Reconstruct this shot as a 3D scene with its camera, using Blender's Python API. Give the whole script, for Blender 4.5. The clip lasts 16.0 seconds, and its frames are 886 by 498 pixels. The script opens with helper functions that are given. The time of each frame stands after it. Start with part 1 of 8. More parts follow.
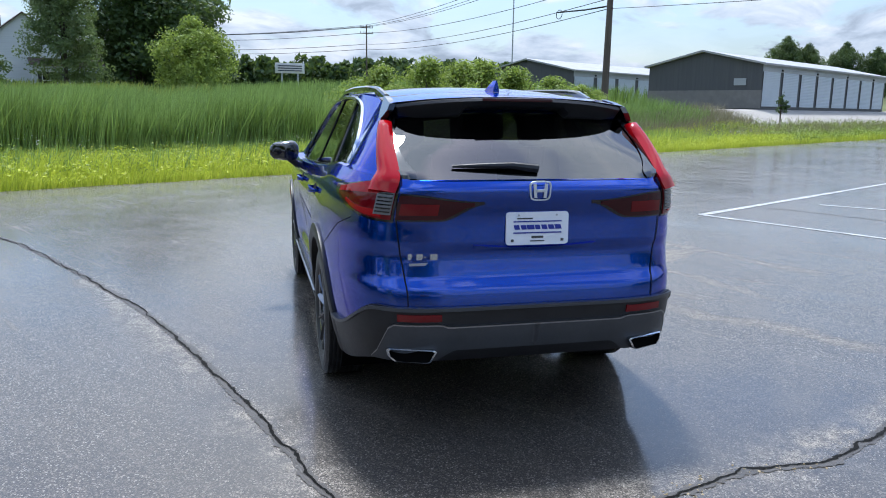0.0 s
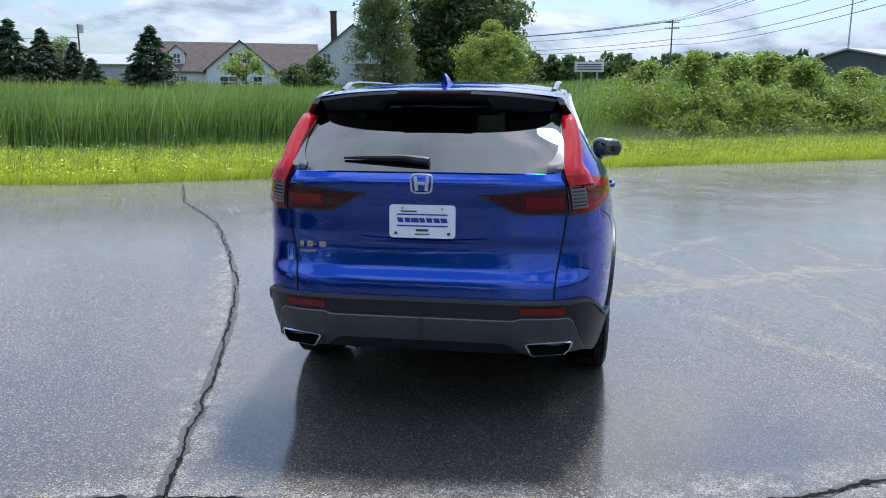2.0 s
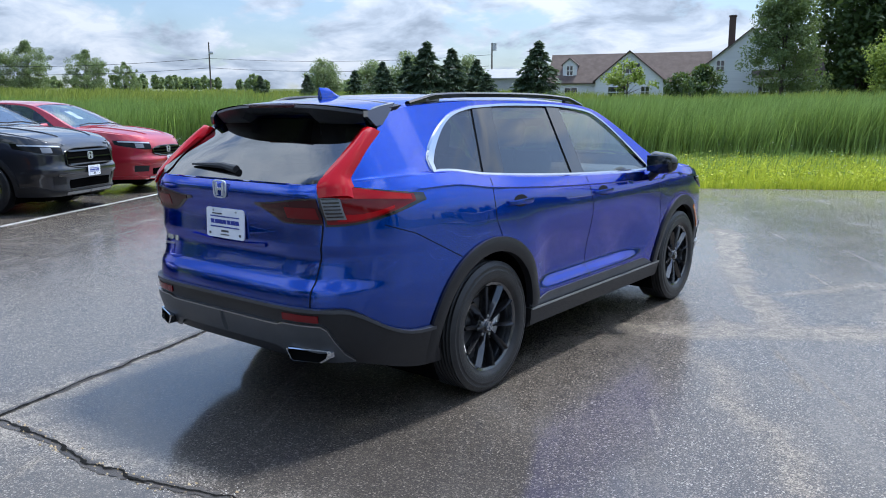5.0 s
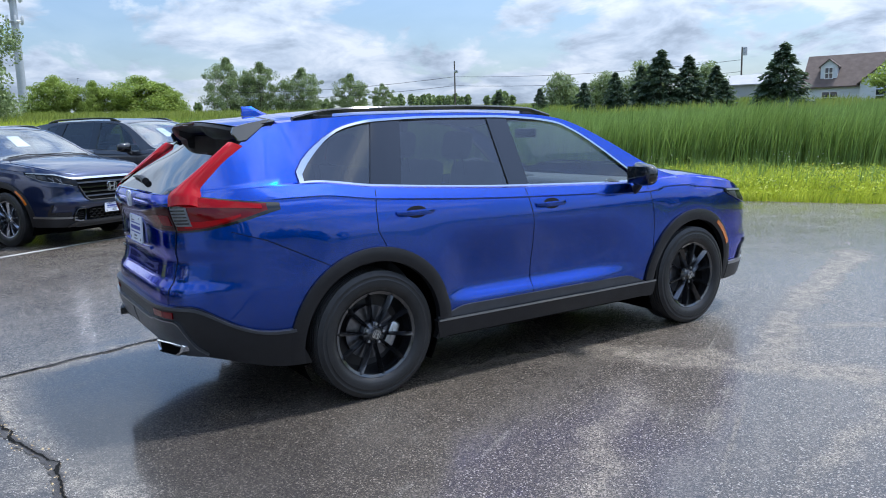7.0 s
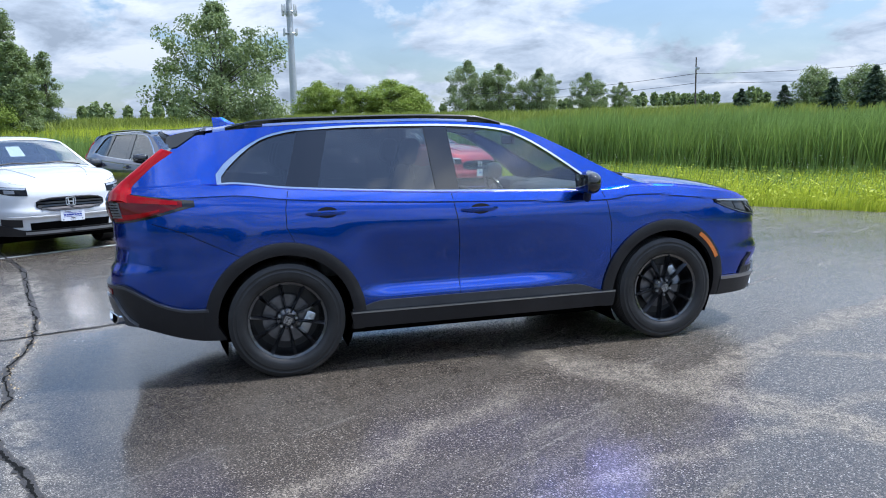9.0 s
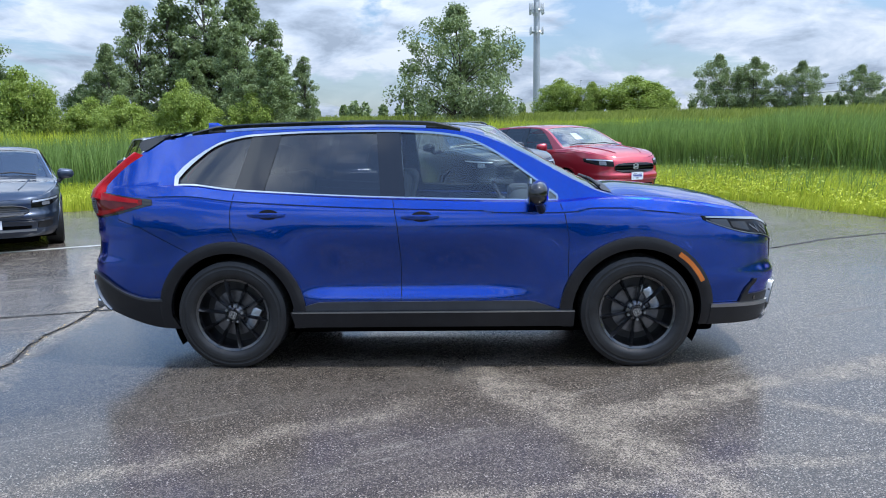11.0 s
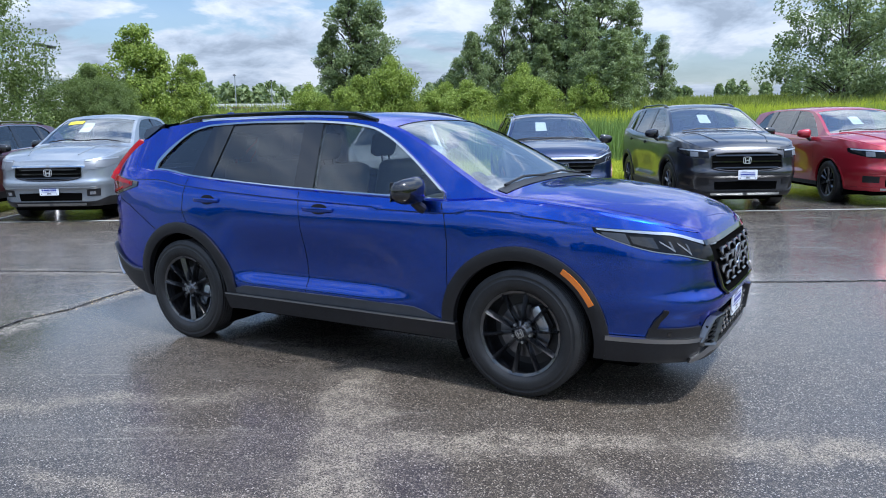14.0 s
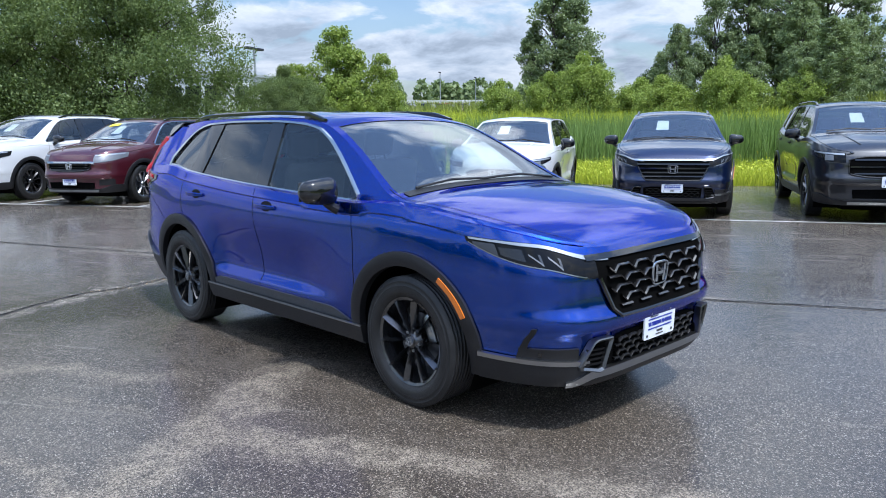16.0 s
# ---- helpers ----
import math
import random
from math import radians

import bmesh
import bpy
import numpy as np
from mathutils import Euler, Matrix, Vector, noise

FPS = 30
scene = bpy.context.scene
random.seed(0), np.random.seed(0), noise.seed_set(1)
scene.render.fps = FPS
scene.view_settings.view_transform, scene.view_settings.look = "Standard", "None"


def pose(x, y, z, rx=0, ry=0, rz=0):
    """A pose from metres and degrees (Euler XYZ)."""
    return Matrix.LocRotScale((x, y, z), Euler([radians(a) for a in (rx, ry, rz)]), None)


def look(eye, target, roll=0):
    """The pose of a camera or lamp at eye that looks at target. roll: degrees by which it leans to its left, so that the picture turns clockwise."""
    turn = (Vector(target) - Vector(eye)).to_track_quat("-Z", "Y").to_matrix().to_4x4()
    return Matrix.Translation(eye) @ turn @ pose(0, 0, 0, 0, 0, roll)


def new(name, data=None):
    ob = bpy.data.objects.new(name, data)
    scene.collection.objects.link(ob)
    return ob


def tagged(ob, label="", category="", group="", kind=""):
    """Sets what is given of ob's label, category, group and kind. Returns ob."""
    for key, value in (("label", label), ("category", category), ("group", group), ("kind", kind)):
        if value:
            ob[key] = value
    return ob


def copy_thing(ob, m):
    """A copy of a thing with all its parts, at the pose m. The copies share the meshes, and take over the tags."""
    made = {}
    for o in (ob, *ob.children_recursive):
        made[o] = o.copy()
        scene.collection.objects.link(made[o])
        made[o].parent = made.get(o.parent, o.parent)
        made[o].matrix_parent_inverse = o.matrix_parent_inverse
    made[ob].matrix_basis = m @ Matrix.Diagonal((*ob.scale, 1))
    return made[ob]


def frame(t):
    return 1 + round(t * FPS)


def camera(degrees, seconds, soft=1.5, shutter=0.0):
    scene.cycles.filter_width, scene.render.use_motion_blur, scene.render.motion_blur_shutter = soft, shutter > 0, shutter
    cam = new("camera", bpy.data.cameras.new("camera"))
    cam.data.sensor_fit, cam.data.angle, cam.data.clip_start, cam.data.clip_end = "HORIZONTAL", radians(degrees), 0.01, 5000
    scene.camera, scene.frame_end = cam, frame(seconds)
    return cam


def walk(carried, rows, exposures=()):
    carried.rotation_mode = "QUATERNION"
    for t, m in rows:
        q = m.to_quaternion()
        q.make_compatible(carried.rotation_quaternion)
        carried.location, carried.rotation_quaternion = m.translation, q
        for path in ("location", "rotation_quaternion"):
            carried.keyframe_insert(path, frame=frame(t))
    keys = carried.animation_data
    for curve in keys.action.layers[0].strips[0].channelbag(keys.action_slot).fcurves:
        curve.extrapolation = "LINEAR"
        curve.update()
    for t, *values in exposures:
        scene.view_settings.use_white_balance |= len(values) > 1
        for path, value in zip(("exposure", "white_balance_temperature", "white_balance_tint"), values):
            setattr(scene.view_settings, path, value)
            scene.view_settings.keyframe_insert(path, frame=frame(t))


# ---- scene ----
cam = camera(60.5, 16.0, soft=1.0)
PATH = [
    (0, (-1.272, -5.658, 1.532), (-0.788, -3.752, 1.165), 0.8),
    (0.5, (-0.825, -5.783, 1.534), (-0.53, -3.841, 1.159), 0.5),
    (1, (-0.378, -5.808, 1.52), (-0.275, -3.847, 1.142), 0.5),
    (1.5, (0.105, -5.805, 1.519), (0.007, -3.844, 1.142), 0.2),
    (2, (0.601, -5.782, 1.52), (0.31, -3.839, 1.143), 0.2),
    (2.5, (1.064, -5.689, 1.529), (0.591, -3.782, 1.155), 0.3),
    (3, (1.558, -5.607, 1.531), (0.912, -3.751, 1.16), 0.2),
    (3.5, (1.985, -5.418, 1.525), (1.18, -3.624, 1.161), 0.2),
    (4, (2.459, -5.264, 1.531), (1.506, -3.543, 1.175), 0.1),
    (4.2, (2.629, -5.182, 1.545), (1.621, -3.491, 1.19), 0.2),
    (6.3, (4.139, -3.808, 1.512), (2.617, -2.554, 1.185), -1.5),
    (6.5, (4.304, -3.691, 1.522), (2.742, -2.484, 1.202), -1.5),
    (7, (4.596, -3.31, 1.505), (2.942, -2.229, 1.194), -1.5),
    (7.5, (4.931, -2.92, 1.505), (3.196, -1.972, 1.202), -1.6),
    (8, (5.201, -2.508, 1.5), (3.397, -1.699, 1.2), -1.5),
    (8.5, (5.438, -2.081, 1.504), (3.576, -1.415, 1.207), -1.5),
    (9, (5.697, -1.627, 1.507), (3.789, -1.107, 1.211), -1.5),
    (9.2, (5.746, -1.448, 1.501), (3.823, -0.986, 1.204), -1.4),
    (11.3, (5.828, 0.624, 1.524), (3.859, 0.424, 1.233), -1.1),
    (11.5, (5.776, 0.817, 1.518), (3.816, 0.549, 1.224), -1.1),
    (12, (5.605, 1.296, 1.529), (3.675, 0.866, 1.23), -1.0),
    (12.5, (5.436, 1.805, 1.54), (3.547, 1.223, 1.234), -0.9),
    (13, (5.188, 2.239, 1.541), (3.351, 1.512, 1.228), -0.9),
    (13.5, (4.97, 2.689, 1.544), (3.194, 1.825, 1.226), -1.0),
    (14, (4.698, 3.095, 1.539), (2.996, 2.095, 1.218), -0.9),
    (14.5, (4.418, 3.476, 1.551), (2.8, 2.344, 1.232), -0.9),
    (15, (4.131, 3.877, 1.566), (2.603, 2.626, 1.249), -0.8),
    (15.5, (3.805, 4.14, 1.551), (2.362, 2.792, 1.234), -0.8),
    (16, (3.555, 4.401, 1.547), (2.188, 2.978, 1.223), -0.6),
]
walk(cam, [(t, look(eye, target, roll)) for t, eye, target, roll in PATH], [(0, 0.42, 5860, 10), (4.2, 0.45, 5840, 10), (6.3, 0.43, 5780, 10), (16, 0.43, 5750, 10)])

# ---- light ----
SUN_EL, SUN_AZ = 64.0, 9.0          # height above the horizon, and turn from +y towards +x
world = bpy.data.worlds.new("sky")
scene.world = world
world.use_nodes = True


def sky_nodes(nt):
    n, l = nt.nodes, nt.links
    n.clear()
    out = n.new("ShaderNodeOutputWorld")
    bg = n.new("ShaderNodeBackground")
    sky = n.new("ShaderNodeTexSky")
    sky.sky_type, sky.sun_disc = "NISHITA", False
    sky.sun_elevation, sky.sun_rotation = radians(SUN_EL), radians(SUN_AZ)
    tc = n.new("ShaderNodeTexCoord")
    sep = n.new("ShaderNodeSeparateXYZ")
    l.new(tc.outputs["Generated"], sep.inputs[0])

    def m(op, a, b=0.0, clamp=False):
        k = n.new("ShaderNodeMath")
        k.operation, k.use_clamp = op, clamp
        for i, v in enumerate((a, b)):
            if isinstance(v, (int, float)):
                k.inputs[i].default_value = v
            else:
                l.new(v, k.inputs[i])
        return k.outputs[0]

    zc = m("ADD", m("MAXIMUM", sep.outputs[2], 0.0), 0.26)
    comb = n.new("ShaderNodeCombineXYZ")
    l.new(m("DIVIDE", sep.outputs[0], zc), comb.inputs[0])
    l.new(m("DIVIDE", sep.outputs[1], zc), comb.inputs[1])
    comb.inputs[2].default_value = 3.7

    def noise_at(scale, detail, rough, shift):
        mp = n.new("ShaderNodeMapping")
        mp.inputs["Location"].default_value = shift
        l.new(comb.outputs[0], mp.inputs[0])
        t = n.new("ShaderNodeTexNoise")
        t.inputs["Scale"].default_value = scale
        t.inputs["Detail"].default_value = detail
        t.inputs["Roughness"].default_value = rough
        t.inputs["Distortion"].default_value = 0.35
        l.new(mp.outputs[0], t.inputs["Vector"])
        return t.outputs[0]

    cover = n.new("ShaderNodeValToRGB")
    cover.color_ramp.elements[0].position, cover.color_ramp.elements[1].position = 0.485, 0.555
    low = m("POWER", m("SUBTRACT", 1.0, m("MAXIMUM", sep.outputs[2], 0.0), True), 5.0)
    l.new(m("ADD", noise_at(1.9, 10, 0.56, (1.3, 4.1, 0)), m("MULTIPLY", low, 0.085)), cover.inputs[0])
    shade = n.new("ShaderNodeValToRGB")
    e = shade.color_ramp.elements
    e[0].position, e[0].color = 0.36, (0.36, 0.41, 0.48, 1)
    e[1].position, e[1].color = 0.61, (0.75, 0.775, 0.81, 1)
    mid = e.new(0.47)
    mid.color = (0.53, 0.59, 0.67, 1)
    l.new(noise_at(3.4, 11, 0.58, (6.2, 0.4, 1.0)), shade.inputs[0])
    lit = n.new("ShaderNodeMix")
    lit.data_type = "RGBA"
    sc = n.new("ShaderNodeVectorMath")
    sc.operation = "SCALE"
    sc.inputs["Scale"].default_value = SKY_GAIN
    l.new(sky.outputs[0], sc.inputs[0])
    haze = m("POWER", m("SUBTRACT", 1.0, m("MAXIMUM", sep.outputs[2], 0.0), True), 14.0)
    l.new(m("MAXIMUM", cover.outputs[0], m("MULTIPLY", haze, 0.55)), lit.inputs["Factor"])
    l.new(sc.outputs[0], lit.inputs["A"])
    l.new(shade.outputs[0], lit.inputs["B"])
    l.new(lit.outputs["Result"], bg.inputs["Color"])
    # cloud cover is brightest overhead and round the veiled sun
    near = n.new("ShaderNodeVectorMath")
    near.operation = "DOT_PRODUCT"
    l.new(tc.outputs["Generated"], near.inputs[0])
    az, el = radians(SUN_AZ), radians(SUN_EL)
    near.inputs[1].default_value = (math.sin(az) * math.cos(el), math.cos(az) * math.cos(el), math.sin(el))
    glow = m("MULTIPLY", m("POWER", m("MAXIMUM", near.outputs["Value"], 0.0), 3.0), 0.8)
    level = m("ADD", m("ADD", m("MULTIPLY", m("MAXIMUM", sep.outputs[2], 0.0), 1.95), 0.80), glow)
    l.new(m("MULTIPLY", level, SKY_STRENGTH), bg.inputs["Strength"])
    l.new(bg.outputs[0], out.inputs[0])


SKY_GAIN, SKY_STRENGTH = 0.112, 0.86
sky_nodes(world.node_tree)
sun_lamp = bpy.data.lights.new("sun", "SUN")
sun_lamp.energy, sun_lamp.angle, sun_lamp.color = 3.7, radians(6), (1.0, 0.95, 0.88)
sun = new("sun", sun_lamp)
_az, _el = radians(SUN_AZ), radians(SUN_EL)
sun.matrix_world = look((math.sin(_az) * math.cos(_el) * 60, math.cos(_az) * math.cos(_el) * 60, math.sin(_el) * 60), (0, 0, 0))


# ---- materials ----
def mat(name):
    m = bpy.data.materials.new(name)
    m.use_nodes = True
    nt = m.node_tree
    return m, nt, nt.nodes["Principled BSDF"]


def link_noise(nt, scale, detail=6, rough=0.6, coord="Object", stretch=(1, 1, 1)):
    tc = nt.nodes.new("ShaderNodeTexCoord")
    mp = nt.nodes.new("ShaderNodeMapping")
    mp.inputs["Scale"].default_value = stretch
    t = nt.nodes.new("ShaderNodeTexNoise")
    t.inputs["Scale"].default_value, t.inputs["Detail"].default_value, t.inputs["Roughness"].default_value = scale, detail, rough
    nt.links.new(tc.outputs[coord], mp.inputs[0])
    nt.links.new(mp.outputs[0], t.inputs["Vector"])
    return t.outputs[0]


def ramp(nt, fac, stops):
    r = nt.nodes.new("ShaderNodeValToRGB")
    e = r.color_ramp.elements
    e[0].position, e[0].color = stops[0][0], (*stops[0][1], 1)
    e[1].position, e[1].color = stops[-1][0], (*stops[-1][1], 1)
    for p, c in stops[1:-1]:
        e.new(p).color = (*c, 1)
    nt.links.new(fac, r.inputs[0])
    return r.outputs[0]


def bump(nt, bsdf, height, strength, distance=0.01):
    b = nt.nodes.new("ShaderNodeBump")
    b.inputs["Strength"].default_value, b.inputs["Distance"].default_value = strength, distance
    nt.links.new(height, b.inputs["Height"])
    nt.links.new(b.outputs[0], bsdf.inputs["Normal"])
    return b


def mixc(nt, fac, a, b, mode="MIX"):
    k = nt.nodes.new("ShaderNodeMix")
    k.data_type, k.blend_type = "RGBA", mode
    for sock, v in (("Factor", fac), ("A", a), ("B", b)):
        if isinstance(v, (int, float)):
            k.inputs[sock].default_value = v
        elif isinstance(v, tuple):
            k.inputs[sock].default_value = (*v, 1)
        else:
            nt.links.new(v, k.inputs[sock])
    return k.outputs["Result"]


def varied(name, lo, hi, scale, rough, metal=0.0, bump_by=0.0, bump_scale=None, spec=0.5, coat=0.0, stretch=(1, 1, 1)):
    """A surface whose colour wanders between two tones at two scales, with fine relief."""
    m, nt, b = mat(name)
    big = link_noise(nt, scale, 5, 0.6, stretch=stretch)
    fine = link_noise(nt, scale * 14, 3, 0.5, stretch=stretch)
    c = ramp(nt, big, [(0.3, lo), (0.7, hi)])
    nt.links.new(mixc(nt, 0.25, c, ramp(nt, fine, [(0.3, lo), (0.7, hi)])), b.inputs["Base Color"])
    b.inputs["Roughness"].default_value, b.inputs["Metallic"].default_value = rough, metal
    b.inputs["Specular IOR Level"].default_value = spec
    b.inputs["Coat Weight"].default_value = coat
    b.inputs["Coat Roughness"].default_value = 0.03
    if bump_by:
        bump(nt, b, link_noise(nt, bump_scale or scale * 10, 4, 0.6, stretch=stretch), bump_by)
    return m


def paint(name, color, flake, metal=0.5, rough=0.32):
    """Car paint: metallic base with fine flake under a clear coat with rain spots."""
    m, nt, b = mat(name)
    f = link_noise(nt, 900, 2, 0.5)
    c = ramp(nt, f, [(0.35, color), (0.7, flake)])
    nt.links.new(c, b.inputs["Base Color"])
    b.inputs["Metallic"].default_value, b.inputs["Roughness"].default_value = metal, rough
    b.inputs["Coat Weight"].default_value, b.inputs["Coat Roughness"].default_value, b.inputs["Coat IOR"].default_value = 1.0, 0.012, 1.60
    bp = nt.nodes.new("ShaderNodeBump")
    bp.inputs["Strength"].default_value, bp.inputs["Distance"].default_value = 0.012, 0.004
    nt.links.new(link_noise(nt, 7, 2, 0.4), bp.inputs["Height"])
    nt.links.new(bp.outputs[0], b.inputs["Coat Normal"])
    return m


def car_glass(name, tint, gloss=1.0, normal=0.09):
    """A thin tinted pane: clear transmission by its tint, mirror-like gloss that grows towards grazing."""
    m, nt, b = mat(name)
    nt.nodes.remove(b)
    out = nt.nodes["Material Output"]
    tr, gl = nt.nodes.new("ShaderNodeBsdfTransparent"), nt.nodes.new("ShaderNodeBsdfGlossy")
    tr.inputs[0].default_value = (*tint, 1)
    gl.inputs["Roughness"].default_value = 0.01
    gl.inputs["Color"].default_value = (gloss, gloss, gloss, 1)
    fr = nt.nodes.new("ShaderNodeLayerWeight")
    fr.inputs[0].default_value = 0.5
    fall = nt.nodes.new("ShaderNodeMath")
    fall.operation = "POWER"
    nt.links.new(fr.outputs["Facing"], fall.inputs[0])
    fall.inputs[1].default_value = 4.0
    gain = nt.nodes.new("ShaderNodeMath")
    gain.operation = "MULTIPLY_ADD"
    nt.links.new(fall.outputs[0], gain.inputs[0])
    gain.inputs[1].default_value, gain.inputs[2].default_value = 1 - normal, normal
    mx = nt.nodes.new("ShaderNodeMixShader")
    nt.links.new(gain.outputs[0], mx.inputs[0])
    nt.links.new(tr.outputs[0], mx.inputs[1])
    nt.links.new(gl.outputs[0], mx.inputs[2])
    nt.links.new(mx.outputs[0], out.inputs[0])
    return m


def plain(name, color, rough, metal=0.0, coat=0.0, spec=0.5):
    m, nt, b = mat(name)
    b.inputs["Base Color"].default_value = (*color, 1)
    b.inputs["Roughness"].default_value, b.inputs["Metallic"].default_value = rough, metal
    b.inputs["Coat Weight"].default_value = coat
    b.inputs["Specular IOR Level"].default_value = spec
    return m


BLUE = paint("blue_paint", (0.0015, 0.024, 0.190), (0.004, 0.082, 0.60), 1.0, 0.24)
BLUE.node_tree.nodes["Principled BSDF"].inputs["Specular Tint"].default_value = (0.10, 0.28, 1.0, 1)
NAVY = paint("navy_paint", (0.004, 0.011, 0.045), (0.010, 0.024, 0.085), 0.6, 0.28)
STEELGREY = paint("steel_grey_paint", (0.013, 0.014, 0.018), (0.03, 0.032, 0.04), 0.5, 0.3)
SLATE = paint("slate_paint", (0.012, 0.021, 0.042), (0.026, 0.042, 0.075), 0.5, 0.35)
REDP = paint("red_paint", (0.30, 0.008, 0.020), (0.52, 0.018, 0.035), 0.35, 0.35)
MAROON = paint("maroon_paint", (0.050, 0.005, 0.012), (0.095, 0.012, 0.022), 0.4, 0.32)
SILVER = paint("silver_paint", (0.20, 0.23, 0.26), (0.34, 0.37, 0.40), 0.55, 0.38)
WHITEP = paint("white_paint", (0.58, 0.59, 0.60), (0.65, 0.66, 0.67), 0.0, 0.4)
PLASTIC = varied("black_plastic", (0.009, 0.009, 0.010), (0.018, 0.018, 0.020), 6, 0.42, bump_by=0.1, bump_scale=700, spec=0.38)
GREYPLAST = varied("grey_plastic", (0.034, 0.037, 0.042), (0.052, 0.056, 0.063), 6, 0.36, spec=0.5, bump_by=0.1, bump_scale=700)
GLOSSBLACK = plain("gloss_black", (0.006, 0.006, 0.007), 0.08, coat=0.6)
GRILLEBLACK = plain("satin_black_grille", (0.006, 0.006, 0.0065), 0.42, spec=0.25)
GRILLEGLOSS = plain("gloss_black_grille", (0.010, 0.010, 0.011), 0.22, coat=0.5, spec=0.5)
VENTGREY = plain("vent_grey_satin", (0.17, 0.175, 0.18), 0.34, 1.0)
DAYLAMP = plain("clear_day_lamp", (0.42, 0.44, 0.47), 0.28, 0.7)
# near-black without gloss: puts the shade of openings and undersides into the colour
DARK = plain("dark_painted_shade", (0.004, 0.004, 0.004), 0.9, spec=0.0)
SEAM = plain("seam_shadow_gap", (0.006, 0.006, 0.01), 0.7, spec=0.2)
CHROME = plain("chrome", (0.52, 0.54, 0.56), 0.10, 1.0)
BADGE = plain("bright_badge_metal", (0.62, 0.64, 0.66), 0.32, 0.6)
MIRRORGLASS = plain("mirror_glass", (0.10, 0.105, 0.11), 0.03, 1.0)
CHINGREY = plain("chin_grey_satin", (0.34, 0.345, 0.355), 0.30, 1.0)
SATIN = plain("satin_silver", (0.42, 0.44, 0.46), 0.28, 1.0)
RUBBER = varied("tyre_rubber", (0.009, 0.009, 0.0092), (0.024, 0.024, 0.0245), 9, 0.40, spec=0.40, bump_by=0.2, bump_scale=300)
RIMBLACK = plain("gloss_black_alloy", (0.011, 0.011, 0.012), 0.24, coat=1.0, spec=0.9)
RIMSILVER = plain("machined_alloy", (0.40, 0.41, 0.43), 0.25, 1.0)
BARREL = plain("dusty_wheel_barrel", (0.018, 0.018, 0.019), 0.4)
STEEL = varied("brake_steel", (0.10, 0.10, 0.105), (0.2, 0.2, 0.21), 20, 0.35, 1.0)
LAMPRED = plain("tail_lamp_red", (0.33, 0.002, 0.005), 0.06, spec=0.28)
LAMPDARKRED = plain("smoked_red_lens", (0.035, 0.003, 0.006), 0.06, spec=0.4)
LAMPDEEP = plain("deep_red_lens", (0.13, 0.002, 0.005), 0.07, spec=0.4)
LAMPCLEAR = plain("clear_lamp", (0.20, 0.21, 0.225), 0.42, 0.6)
LAMPINNER = plain("dim_lamp_chrome", (0.085, 0.09, 0.10), 0.35, 0.8)
LAMPSMOKE = plain("headlamp_lens", (0.005, 0.0052, 0.006), 0.09, spec=0.22)
AMBER = plain("amber_lens", (0.62, 0.16, 0.01), 0.2, coat=1.0)
PLATEWHITE = varied("plate_white", (0.70, 0.73, 0.78), (0.78, 0.80, 0.84), 20, 0.35)
PLATEBLUE = plain("plate_blue", (0.015, 0.03, 0.28), 0.4)
PAPER = varied("paper_white", (0.66, 0.68, 0.68), (0.75, 0.76, 0.76), 8, 0.7)
YELLOWTAG = plain("yellow_sticker", (0.75, 0.62, 0.04), 0.6)
SEATFAB = varied("dark_seat_cloth", (0.045, 0.046, 0.05), (0.08, 0.081, 0.085), 12, 0.85, bump_by=0.3)
CABIN = varied("cabin_plastic", (0.05, 0.051, 0.055), (0.075, 0.076, 0.08), 8, 0.6)
HEADLINER = varied("headliner_cloth", (0.35, 0.34, 0.32), (0.42, 0.41, 0.39), 10, 0.9)
GLASSFRONT = car_glass("clear_car_glass", (0.72, 0.79, 0.77), 1.0, 0.085)
GLASSSCREEN = car_glass("windscreen_glass", (0.74, 0.80, 0.78), 1.0, 0.22)
GLASSDARK = car_glass("privacy_glass", (0.17, 0.178, 0.18), 1.0, 0.095)
GLASSREAR = car_glass("rear_privacy_glass", (0.07, 0.073, 0.078), 1.0, 0.075)


# ---- helpers for building ----
U_DIR, V_DIR = Vector((0.864, 0.503, 0)), Vector((-0.503, 0.864, 0))   # across and along the parked row


def uv(u, v, z=0.0):
    return U_DIR * u + V_DIR * v + Vector((0, 0, z))


def mesh_of(name, verts, faces, material, smooth=False, parent=None):
    me = bpy.data.meshes.new(name)
    me.from_pydata([tuple(v) for v in verts], [], faces)
    me.materials.append(material)
    if smooth:
        me.shade_smooth()
    ob = new(name, me)
    if parent:
        ob.parent = parent
    return ob


def part(name, bm, material, parent, label="", smooth=True, angle=35):
    me = bpy.data.meshes.new(name)
    bmesh.ops.recalc_face_normals(bm, faces=bm.faces)
    bm.to_mesh(me)
    bm.free()
    me.materials.append(material)
    if smooth:
        me.shade_smooth()
        me.set_sharp_from_angle(angle=radians(angle))
    ob = new(name, me)
    ob.parent = parent
    if label:
        ob["label"] = label
    return ob


def empty(name, m, label="", category="", group=""):
    ob = new(name)
    ob.matrix_basis = m
    ob.empty_display_size = 0.2
    return tagged(ob, label, category, group)


